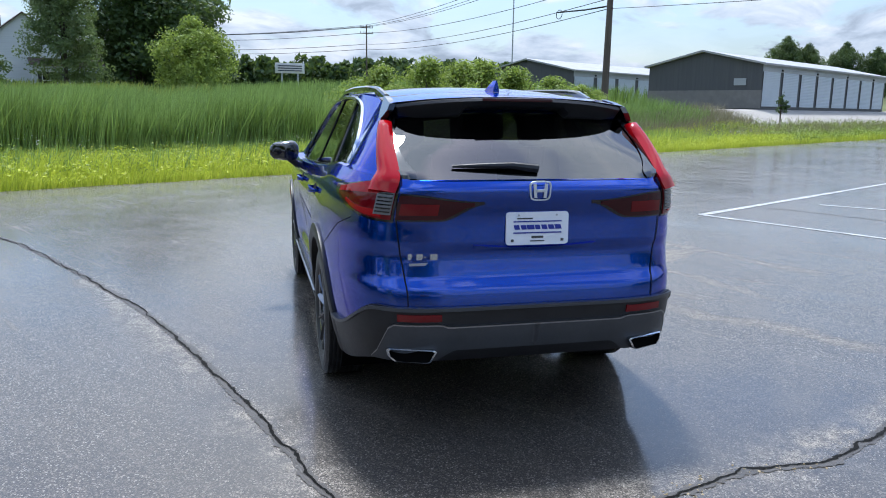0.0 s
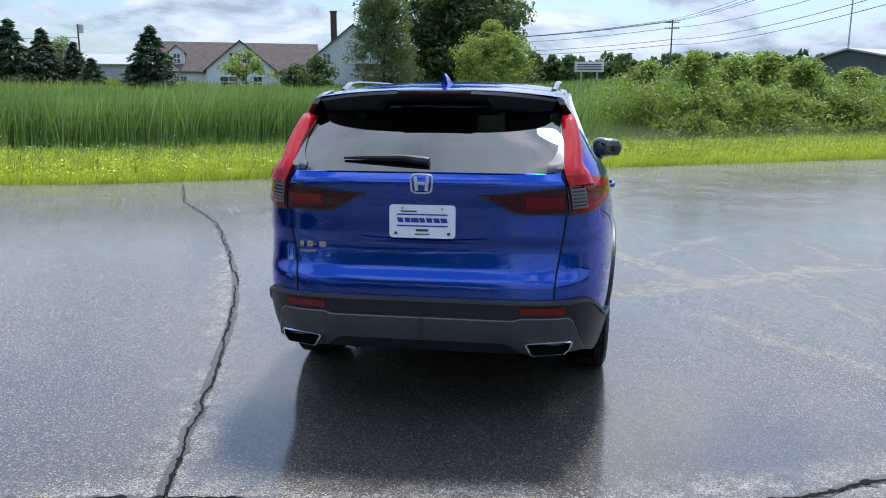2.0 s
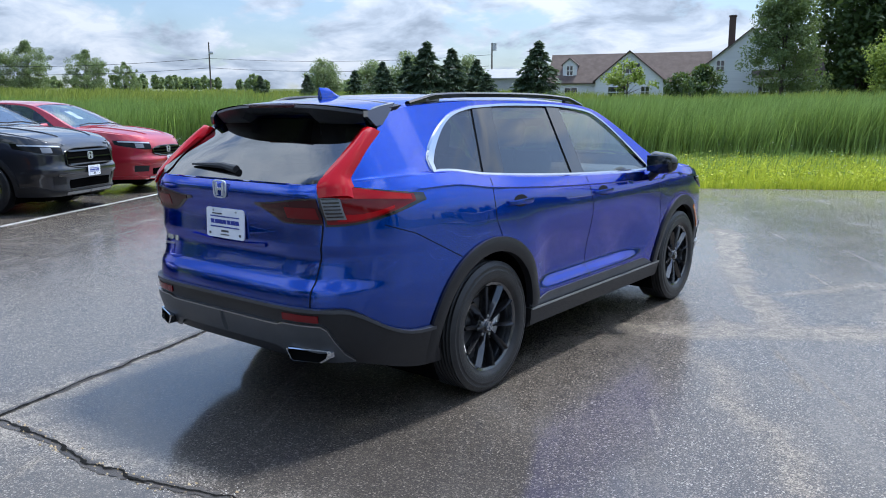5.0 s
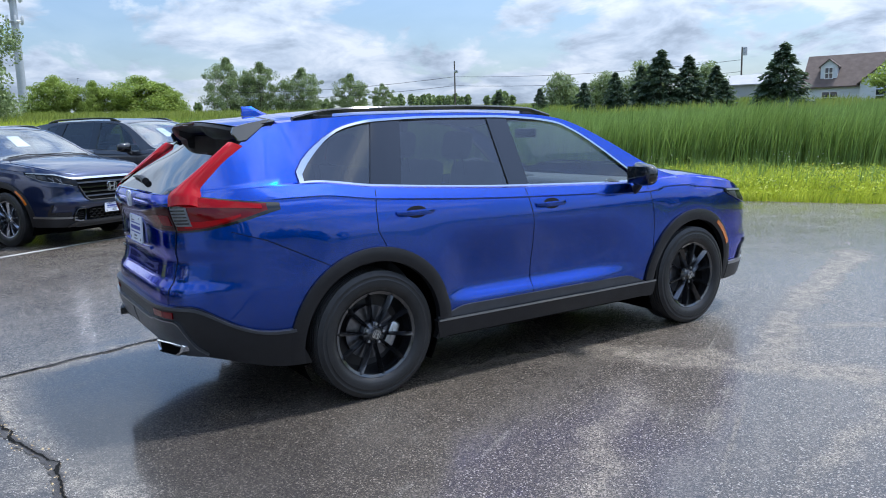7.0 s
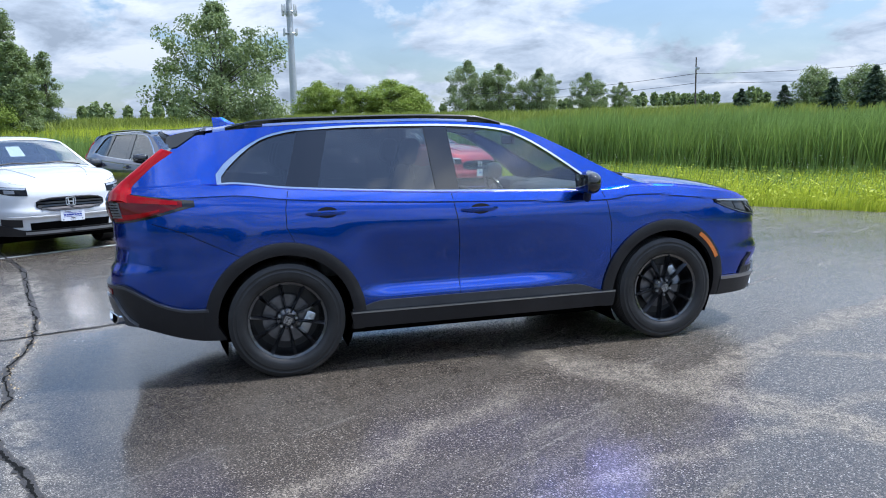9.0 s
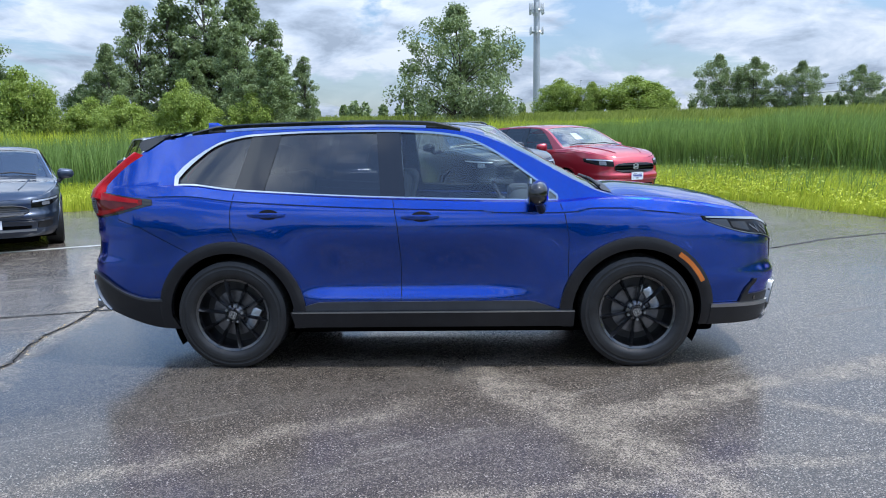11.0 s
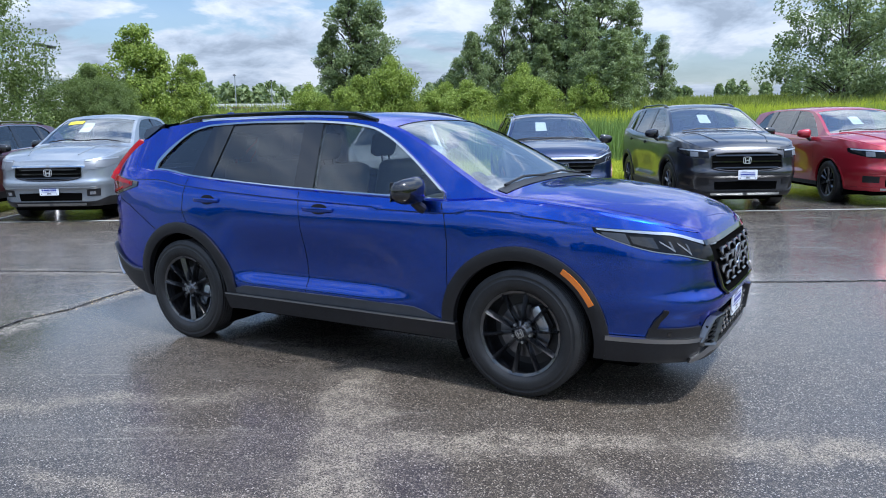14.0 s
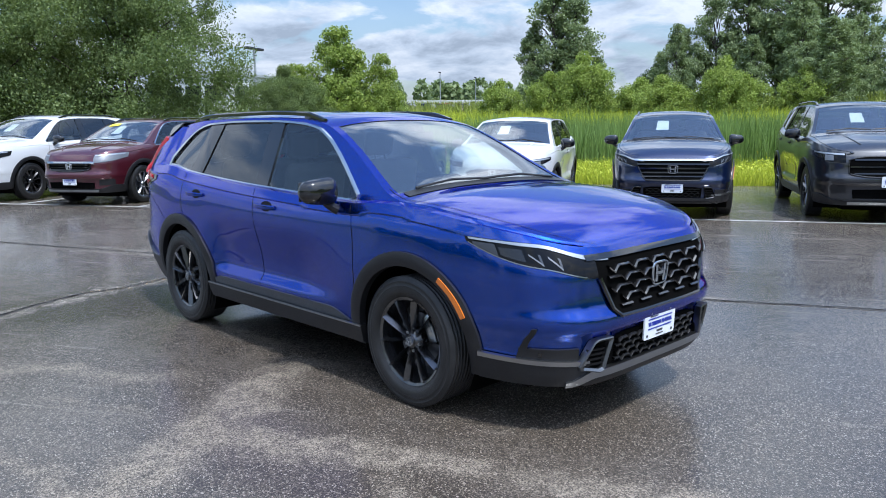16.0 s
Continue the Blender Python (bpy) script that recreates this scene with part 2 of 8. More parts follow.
def box(bm, cx, cy, cz, sx, sy, sz, bevel=0.0, turn=None, segs=2):
    r = bmesh.ops.create_cube(bm, size=1.0)
    vs = r["verts"]
    bmesh.ops.scale(bm, vec=(sx, sy, sz), verts=vs)
    if bevel:
        es = list({e for v in vs for e in v.link_edges})
        vs = list({v for f in bmesh.ops.bevel(bm, geom=es, offset=bevel, segments=segs, affect="EDGES", profile=0.5)["faces"] for v in f.verts} | {v for v in vs if v.is_valid})
    if turn is not None:
        bmesh.ops.transform(bm, matrix=turn, verts=vs)
    bmesh.ops.translate(bm, vec=(cx, cy, cz), verts=vs)
    return vs


def tube(bm, pts, r, n=8, r_end=None):
    """A round bar along points."""
    pts = [Vector(p) for p in pts]
    rings = []
    for i, p in enumerate(pts):
        d = (pts[min(i + 1, len(pts) - 1)] - pts[max(i - 1, 0)]).normalized()
        a = d.orthogonal().normalized() if abs(d.z) > 0.95 else d.cross(Vector((0, 0, 1))).normalized()
        b = d.cross(a)
        rr = r if r_end is None else r + (r_end - r) * i / (len(pts) - 1)
        rings.append([bm.verts.new(p + (a * math.cos(k * math.tau / n) + b * math.sin(k * math.tau / n)) * rr) for k in range(n)])
    for s, t in zip(rings, rings[1:]):
        for k in range(n):
            bm.faces.new((s[k], s[(k + 1) % n], t[(k + 1) % n], t[k]))
    bm.faces.new(rings[0][::-1])
    bm.faces.new(rings[-1])
    return bm


def smoothstep(a, b, x):
    t = np.clip((x - a) / (b - a), 0, 1)
    return t * t * (3 - 2 * t)


# the lot, in the turned frame: u from LOT_U0, v up to LOT_V1
LOT_U0, LOT_U1, LOT_V0, LOT_V1 = -13.2, 75.0, -60.0, 10.35
ROW_Z = 0.09                         # the lot climbs this much to the parked row


def rise(u):
    return ROW_Z * smoothstep(-2.8, -6.4, u)


def land(x, y):
    """Height of the ground beyond the lot."""
    u, v = x * 0.864 + y * 0.503, -x * 0.503 + y * 0.864
    du = np.maximum(np.maximum(LOT_U0 - u, u - LOT_U1), 0)
    dv = np.maximum(np.maximum(LOT_V0 - v, v - LOT_V1), 0)
    d = np.hypot(du, dv)
    h = 0.036 * np.maximum(0, np.minimum(d, 420) - 7)
    h = h + 1.55 * smoothstep(22, 42, u) * smoothstep(12.5, 20, v) * (1 - smoothstep(40, 90, v))
    swell = 0.25 * np.sin(x * 0.11 + 1.3) * np.cos(y * 0.09) * smoothstep(10, 40, d) * (1 - smoothstep(18, 30, u))
    return h + rise(u) + swell - 0.04 * smoothstep(0.0, 0.3, d) - 0.012


# ---- asphalt, wet in patches ----
FILM_LO = 0.78


def asphalt_mat():
    m, nt, b = mat("wet_asphalt")
    L = nt.links
    big = link_noise(nt, 0.22, 6, 0.62)
    mid = link_noise(nt, 1.6, 7, 0.65)
    fine = link_noise(nt, 9.0, 5, 0.7)
    tc = nt.nodes.new("ShaderNodeTexCoord")

    def streaks(scale, long):
        """Noise drawn out along the lot's length, as the asphalt was laid and driven on."""
        mp = nt.nodes.new("ShaderNodeMapping")
        mp.vector_type = "TEXTURE"
        mp.inputs["Rotation"].default_value = (0, 0, radians(30))
        mp.inputs["Scale"].default_value = (1.0, long, 1.0)
        t = nt.nodes.new("ShaderNodeTexNoise")
        t.inputs["Scale"].default_value, t.inputs["Detail"].default_value, t.inputs["Roughness"].default_value = scale, 6, 0.62
        L.new(tc.outputs["Object"], mp.inputs[0])
        L.new(mp.outputs[0], t.inputs["Vector"])
        return t.outputs[0]

    streak = streaks(1.5, 5.0)
    thin = streaks(6.5, 9.0)
    stone = nt.nodes.new("ShaderNodeTexVoronoi")
    stone.inputs["Scale"].default_value = 165
    L.new(tc.outputs["Object"], stone.inputs["Vector"])
    grit = link_noise(nt, 210, 3, 0.75)

    def m1(op, a, b=0.0, clamp=False):
        k = nt.nodes.new("ShaderNodeMath")
        k.operation, k.use_clamp = op, clamp
        for i, v in enumerate((a, b)):
            if isinstance(v, (int, float)):
                k.inputs[i].default_value = v
            else:
                L.new(v, k.inputs[i])
        return k.outputs[0]

    def along(p0, p1, width):
        """1 on a band round the line from p0 to p1, frayed, 0 away from it."""
        d = Vector((p1[0] - p0[0], p1[1] - p0[1], 0))
        n, ln = Vector((-d.y, d.x, 0)).normalized(), d.length
        d.normalize()
        outs = []
        for axis_ in (n, d):
            k = nt.nodes.new("ShaderNodeVectorMath")
            k.operation = "DOT_PRODUCT"
            L.new(tc.outputs["Object"], k.inputs[0])
            k.inputs[1].default_value = axis_
            outs.append(m1("SUBTRACT", k.outputs["Value"], axis_.dot(Vector((p0[0], p0[1], 0)))))
        off = m1("ABSOLUTE", m1("ADD", outs[0], m1("MULTIPLY", m1("SUBTRACT", mid, 0.5), 0.55)))
        inside = m1("SUBTRACT", 1.0, m1("DIVIDE", off, width), True)
        t = m1("DIVIDE", outs[1], ln)
        ends = m1("MULTIPLY", m1("MULTIPLY", t, 6.0, True), m1("MULTIPLY", m1("SUBTRACT", 1.0, t), 6.0, True))
        return m1("MULTIPLY", inside, ends)

    def round_spot(c, r0, r1):
        k = nt.nodes.new("ShaderNodeVectorMath")
        k.operation = "DISTANCE"
        L.new(tc.outputs["Object"], k.inputs[0])
        k.inputs[1].default_value = (c[0], c[1], 0)
        d = m1("ADD", k.outputs["Value"], m1("MULTIPLY", m1("SUBTRACT", mid, 0.5), 1.8))
        return m1("DIVIDE", m1("SUBTRACT", r1, d), r1 - r0, True)

    # brown-black binder with small pale stones
    spots = ramp(nt, stone.outputs["Color"], [(0.26, (0.005, 0.004, 0.003)), (0.48, (0.036, 0.027, 0.019)), (0.63, (0.092, 0.072, 0.052)), (0.78, (0.24, 0.20, 0.155)), (0.92, (0.66, 0.59, 0.49))])
    base = mixc(nt, 0.35, spots, ramp(nt, grit, [(0.40, (0.006, 0.005, 0.004)), (0.53, (0.052, 0.040, 0.029)), (0.62, (0.24, 0.20, 0.15)), (0.72, (0.66, 0.59, 0.49))]))
    pebble = ramp(nt, stone.outputs["Color"], [(0.28, (0.12, 0.12, 0.12)), (0.72, (1, 1, 1))])
    dry = ramp(nt, m1("ADD", m1("MULTIPLY", mid, 0.30), m1("ADD", m1("MULTIPLY", streak, 0.38), m1("MULTIPLY", thin, 0.32))), [(0.50, (0, 0, 0)), (0.61, (0.75, 0.75, 0.75))])
    worn = mixc(nt, m1("MULTIPLY", dry, pebble), base, (0.185, 0.158, 0.124))
    # scratches from ploughs and tyres
    scratch = ramp(nt, m1("MULTIPLY", streaks(11.0, 26.0), m1("ADD", mid, 0.5)), [(0.63, (0, 0, 0)), (0.70, (1, 1, 1))])
    worn = mixc(nt, m1("MULTIPLY", m1("MULTIPLY", scratch, pebble), 0.32), worn, (0.40, 0.365, 0.31))
    # browner spot painted where the car's reflection replaces the sky's
    brown = round_spot((2.0, 0.7), 2.0, 3.6)
    worn = mixc(nt, m1("MULTIPLY", m1("SUBTRACT", 1.0, brown), m1("MULTIPLY", m1("SUBTRACT", big, 0.15), 1.3, True)), worn, mixc(nt, 0.20, worn, (0.20, 0.195, 0.18)))
    # pale scuffed tracks by the car's right side
    tracks = along((3.6, 1.9), (0.80, 0.18), 0.25)
    for p0, p1, w in (((2.0, 0.75), (1.10, 2.35), 0.20), ((1.2, 2.1), (-0.1, 5.6), 0.20), ((2.6, 3.4), (1.4, 1.9), 0.14), ((3.0, -0.6), (2.2, 2.6), 0.10), ((4.0, 0.2), (3.2, 3.2), 0.12), ((2.9, -1.9), (1.5, 0.1), 0.14), ((-0.6, -3.2), (-4.5, -5.0), 0.25)):
        tracks = m1("MAXIMUM", tracks, m1("MULTIPLY", along(p0, p1, w), 1.0 if w > 0.15 else 0.5))
    tracks = m1("MULTIPLY", m1("MULTIPLY", tracks, 1.7, True), m1("MULTIPLY", m1("SUBTRACT", fine, 0.30), 3.6, True))
    worn = mixc(nt, m1("MULTIPLY", m1("MULTIPLY", tracks, pebble), 0.8), worn, (0.40, 0.345, 0.27))
    # dry crumbling margins of the two long joints
    margin = along((-1.4, -1.6), (-0.82, -3.5), 0.17)
    for p0, p1, w in (((-2.85, 1.75), (-1.4, -1.6), 0.15), ((-0.82, -3.5), (0.3, -6.2), 0.2), ((-1.6, -3.38), (0.8, -3.0), 0.24), ((0.6, -3.1), (2.5, -2.45), 0.24), ((-4.0, -4.05), (-1.5, -3.35), 0.2)):
        margin = m1("MAXIMUM", margin, along(p0, p1, w))
    margin = m1("MULTIPLY", margin, m1("MULTIPLY", m1("SUBTRACT", fine, 0.34), 4.0, True))
    worn = mixc(nt, m1("MULTIPLY", m1("MULTIPLY", margin, pebble), 0.8), worn, (0.42, 0.38, 0.32))
    # rain film: standing water in the hollows, a thin broken film elsewhere
    wet = m1("ADD", big, m1("MULTIPLY", streak, 0.42))
    # less film in that spot, again for the car's reflection
    wet = m1("SUBTRACT", wet, m1("MULTIPLY", brown, 0.10))
    # puddle behind the car; its dark base also paints shade behind and under it
    pool_shade = m1("MAXIMUM", along((-1.5, -2.25), (2.3, -2.40), 0.85), m1("MAXIMUM", round_spot((-0.1, -2.6), 0.2, 1.0), round_spot((0.0, 0.0), 0.6, 1.6)))
    wet = m1("ADD", wet, m1("MULTIPLY", pool_shade, 0.27))
    wet = m1("SUBTRACT", wet, m1("MULTIPLY", m1("MAXIMUM", margin, tracks), 0.30))
    film = ramp(nt, wet, [(0.63, (0, 0, 0)), (0.95, (1, 1, 1))])
    L.new(mixc(nt, m1("ADD", m1("MULTIPLY", film, 0.40), 0.17), worn, (0.010, 0.009, 0.009)), b.inputs["Base Color"])
    stones = ramp(nt, stone.outputs["Color"], [(0.60, (1, 1, 1)), (0.85, (0.42, 0.42, 0.42))])
    thin_film = m1("MULTIPLY", m1("MULTIPLY", m1("SUBTRACT", 1.0, m1("MULTIPLY", m1("MAXIMUM", m1("MAXIMUM", tracks, margin), scratch), 0.75)), stones), FILM_LO)
    L.new(mixc(nt, film, thin_film, m1("MULTIPLY", stones, 1.15, True)), b.inputs["Coat Weight"])
    L.new(mixc(nt, film, ramp(nt, mid, [(0.35, (0.13, 0.13, 0.13)), (0.7, (0.25, 0.25, 0.25))]), (0.115, 0.115, 0.115)), b.inputs["Coat Roughness"])
    b.inputs["Coat IOR"].default_value = 1.5
    b.inputs["Roughness"].default_value = 0.6
    b.inputs["Specular IOR Level"].default_value = 0.22
    bump(nt, b, mixc(nt, 0.5, stone.outputs["Distance"], grit), 0.5, 0.004)
    cb = nt.nodes.new("ShaderNodeBump")
    cb.inputs["Distance"].default_value = 0.003
    L.new(mixc(nt, film, (0.20, 0.20, 0.20), (0.02, 0.02, 0.02)), cb.inputs["Strength"])
    L.new(mixc(nt, 0.5, grit, fine), cb.inputs["Height"])
    L.new(cb.outputs[0], b.inputs["Coat Normal"])
    return m


ASPHALT = asphalt_mat()
MEADOW = varied("meadow_soil", (0.028, 0.042, 0.008), (0.115, 0.135, 0.026), 0.22, 0.95, bump_by=0.8, bump_scale=5)
LINEWHITE = varied("worn_white_paint", (0.16, 0.16, 0.155), (0.62, 0.62, 0.60), 5, 0.45, bump_by=0.2, bump_scale=90)
TAR = varied("open_crack", (0.003, 0.003, 0.003), (0.008, 0.008, 0.007), 12, 0.9, bump_by=0.6, bump_scale=60, spec=0.15)
LIP = varied("crack_filler", (0.022, 0.019, 0.017), (0.060, 0.053, 0.046), 7, 0.45, bump_by=0.4, bump_scale=130)
CHIP = varied("loose_asphalt_chip", (0.26, 0.24, 0.21), (0.56, 0.52, 0.46), 40, 0.8)
RUST = varied("dead_grass_litter", (0.30, 0.21, 0.10), (0.58, 0.46, 0.27), 40, 0.8)

# one sheet to the horizon, fine near the lot
axis = np.concatenate([-np.geomspace(3000, 90, 18), np.linspace(-84, 84, 85), np.geomspace(90, 3000, 18)])
gx, gy = np.meshgrid(axis, axis)
gz = land(gx, gy) - 0.03
n_ax = len(axis)
tri = [(j * n_ax + i, j * n_ax + i + 1, (j + 1) * n_ax + i + 1, (j + 1) * n_ax + i) for j in range(n_ax - 1) for i in range(n_ax - 1)]
ground = mesh_of("ground", np.stack([gx, gy, gz], -1).reshape(-1, 3), tri, MEADOW, True)
tagged(ground, "rolling meadow ground of grass and soil round the lot", "ground", kind="structure")

# the lot's slab, with a slightly broken edge
rng = np.random.default_rng(4)
us = np.concatenate([np.arange(LOT_U0, 20, 0.25), np.arange(20, LOT_U1 + 1, 1.0)])
vs = np.array([LOT_V0, -30, -15, -5, 0, 5, 9, LOT_V1])
top, bottom = [], []
for u in us:
    for v in vs:
        vv = v + (0.05 * math.sin(u * 1.7) + rng.uniform(-0.035, 0.035)) * (v == LOT_V1)
        p = uv(u + rng.uniform(-0.05, 0.05) * (u == LOT_U0), vv, float(rise(u)))
        top.append(p)
        bottom.append(p - Vector((0, 0, 0.22)))
nv, nu = len(vs), len(us)
faces = [(i * nv + j, (i + 1) * nv + j, (i + 1) * nv + j + 1, i * nv + j + 1) for i in range(nu - 1) for j in range(nv - 1)]
N = len(top)
for i in range(nu - 1):
    for j, flip_ in ((0, False), (nv - 1, True)):
        q = (i * nv + j, (i + 1) * nv + j, (i + 1) * nv + j + N, i * nv + j + N)
        faces.append(q[::-1] if not flip_ else q[::-1][::-1])
for j in range(nv - 1):
    for i in (0, nu - 1):
        faces.append((i * nv + j, i * nv + j + 1, i * nv + j + 1 + N, i * nv + j + N))
pavement = mesh_of("pavement", top + bottom, faces, ASPHALT)
tagged(pavement, "rain-wet dark asphalt of a parking lot", "pavement", kind="structure")


def ribbon(pts, width, z, wobble=0.0, step=0.05, seed=0, taper=False):
    """A flat strip along points on the ground, with a wandering outline."""
    r = np.random.default_rng(seed)
    pts = [Vector((p[0], p[1], 0)) for p in pts]
    line = []
    for a, b in zip(pts, pts[1:]):
        k = max(1, int((b - a).length / step))
        line += [a.lerp(b, i / k) for i in range(k)]
    line.append(pts[-1])
    # ease the corners
    for _ in range(3):
        line = [line[0]] + [(line[i - 1] + line[i] * 2 + line[i + 1]) / 4 for i in range(1, len(line) - 1)] + [line[-1]]
    verts, faces, drift, swell = [], [], 0.0, 0.0
    for i, p in enumerate(line):
        d = (line[min(i + 1, len(line) - 1)] - line[max(i - 1, 0)]).normalized()
        s = Vector((-d.y, d.x, 0))
        drift = drift * 0.93 + r.uniform(-1, 1) * wobble * 0.12
        swell = swell * 0.85 + r.uniform(-1, 1) * 0.15 * (wobble > 0)
        w = width * (1 + swell) / 2
        if taper:
            w *= min(1, i / 6 + 0.15, (len(line) - 1 - i) / 6 + 0.15)
        zz = Vector((0, 0, z + float(rise(p.dot(U_DIR)))))
        verts += [p + s * (w + drift) + zz, p - s * (w - drift) + zz]
        if i:
            faces.append((2 * i - 2, 2 * i - 1, 2 * i + 1, 2 * i))
    return verts, faces


CRACKS = (
    ((-6.3, 7.5), (-5.1, 5.2), (-3.75, 3.4), (-2.85, 1.75), (-2.12, 0.3), (-1.7, -0.75), (-1.4, -1.6), (-1.14, -2.4), (-0.94, -3.1), (-0.80, -3.5), (-0.4, -4.6), (0.3, -6.2), (1.1, -8.2)),
    ((-6.0, -4.85), (-4.0, -4.05), (-2.6, -3.68), (-1.6, -3.38), (-1.09, -3.29), (-0.88, -3.27), (-0.69, -3.23), (-0.32, -3.19), (0.1, -3.2), (0.26, -3.15), (0.53, -3.08), (0.8, -3.0), (1.15, -3.04), (1.6, -2.84), (1.95, -2.66), (2.5, -2.45), (3.4, -2.3), (5.0, -1.7), (7.5, -0.9)),
    ((4.1, 13.5), (5.0, 10.2), (5.96, 7.6), (6.8, 5.0), (8.5, 1.5), (10.5, -3.0)),
)


def eased(pts, step):
    pts = [Vector((p[0], p[1], 0)) for p in pts]
    line = []
    for p, q in zip(pts, pts[1:]):
        k = max(1, int((q - p).length / step))
        line += [p.lerp(q, i / k) for i in range(k)]
    line.append(pts[-1])
    for _ in range(4):
        line = [line[0]] + [(line[i - 1] + line[i] * 2 + line[i + 1]) / 4 for i in range(1, len(line) - 1)] + [line[-1]]
    return line


def jagged(pts, lo, hi, amp, z, seed, step=0.022):
    """A torn open line: it jumps from side to side and its width changes from step to step."""
    r = np.random.default_rng(seed)
    line = eased(pts, step)
    verts, faces, drift, aim, w = [], [], 0.0, 0.0, lo
    for i, p in enumerate(line):
        d = (line[min(i + 1, len(line) - 1)] - line[max(i - 1, 0)]).normalized()
        s = Vector((-d.y, d.x, 0))
        if r.random() < 0.16:
            aim = r.uniform(-amp, amp)
        drift += (aim - drift) * 0.35 + r.normal(0, amp * 0.09)
        w += ((hi if r.random() < 0.12 else lo) - w) * 0.4
        wa, wb = w * r.uniform(0.3, 0.75), w * r.uniform(0.3, 0.75)
        zz = Vector((0, 0, z + float(rise(p.dot(U_DIR)))))
        verts += [p + s * (drift + wa) + zz, p + s * (drift - wb) + zz]
        if i:
            faces.append((2 * i - 2, 2 * i - 1, 2 * i + 1, 2 * i))
    return verts, faces


def chips(pts, spread, per_m, size, seed):
    """Loose crumbs scattered along a line, thinning out to the sides."""
    r = np.random.default_rng(seed)
    line = eased(pts, 0.05)
    verts, faces = [], []
    for i in range(len(line) - 1):
        d = (line[i + 1] - line[i]).normalized()
        s = Vector((-d.y, d.x, 0))
        for _ in range(r.poisson(per_m * 0.05)):
            c = line[i] + d * r.uniform(0, 0.05) + s * r.normal(0, spread)
            k, a0, h = size * r.uniform(0.4, 1.3), r.uniform(0, 6.28), len(verts)
            for j in range(4):
                a = a0 + j * 1.571 + r.uniform(-0.4, 0.4)
                verts.append(c + Vector((math.cos(a) * k, math.sin(a) * k * 0.75, 0.001)))
            verts.append(c + Vector((r.uniform(-0.3, 0.3) * k, r.uniform(-0.3, 0.3) * k, 0.001 + k * r.uniform(0.4, 0.9))))
            faces += [(h + j, h + (j + 1) % 4, h + 4) for j in range(4)]
    return verts, faces


for i, pts in enumerate(CRACKS):
    v, f = jagged(pts, (0.046, 0.046, 0.014)[i], (0.066, 0.085, 0.022)[i], (0.012, 0.016, 0.006)[i], 0.003, 20 + i, 0.022)
    tagged(mesh_of("crack_filler", v, f, LIP), "dark grey-brown worn filler strip along a crack in the asphalt", "crack filler", kind="structure")
    v, f = jagged(pts, (0.010, 0.010, 0.006)[i], (0.034, 0.046, 0.012)[i], (0.020, 0.026, 0.006)[i], 0.006, 40 + i, 0.016)
    tagged(mesh_of("crack", v, f, TAR), "dark jagged open crack in the wet asphalt", "crack", kind="structure")
    near = (pts[2:11], pts[2:17], pts[1:5])[i]
    v, f = chips(near, (0.035, 0.060, 0.02)[i], (160, 300, 30)[i], 0.0042, 50 + i)
    tagged(mesh_of("asphalt_chips", v, f, CHIP), "pale loose asphalt crumbs along a crack", "chips", kind="stuff")
v, f = chips(CRACKS[1][3:13], 0.028, 60, 0.009, 70)
tagged(mesh_of("leaf_litter", v, f, RUST), "straw-brown dead grass litter caught in a crack", "leaf litter", kind="stuff")

LINES = (
    (uv(-6.68, -30), uv(-6.68, 10.2)),
    (uv(6.7, 1.1), uv(16.5, 0.85)),
    (uv(6.7, 1.05), uv(6.5, -1.5), uv(6.3, -6)),
    (uv(9.5, 0.4), uv(10.5, -5)),
    (uv(-6.73, -7.3), uv(-12.4, -7.3)),
    (uv(-6.73, -4.7), uv(-12.4, -4.7)),
    (uv(-6.73, -10.0), uv(-12.4, -10.0)),
)
for i, pts in enumerate(LINES):
    v, f = ribbon(pts, 0.095, 0.0045, 0.004, 0.12, 60 + i)
    tagged(mesh_of("parking_line", v, f, LINEWHITE), "worn white painted parking line on wet asphalt", "parking line", "parking lines", "structure")


# ---- cars: one body surface, shaped by tables ----
def curve(*table):
    xs, ys = np.array([p[0] for p in table], float), np.array([p[1] for p in table], float)
    d = np.diff(ys) / np.diff(xs)
    m = np.concatenate([[d[0]], np.where(d[:-1] * d[1:] > 0, 2 * d[:-1] * d[1:] / (d[:-1] + d[1:] + 1e-12), 0.0), [d[-1]]])

    def f(x):
        if x <= xs[0]:
            return float(ys[0])
        if x >= xs[-1]:
            return float(ys[-1])
        i = int(np.searchsorted(xs, x)) - 1
        h = xs[i + 1] - xs[i]
        t = (x - xs[i]) / h
        return float(ys[i] * (1 + 2 * t) * (1 - t) ** 2 + m[i] * h * t * (1 - t) ** 2 + ys[i + 1] * t * t * (3 - 2 * t) + m[i + 1] * h * t * t * (t - 1))
    return f


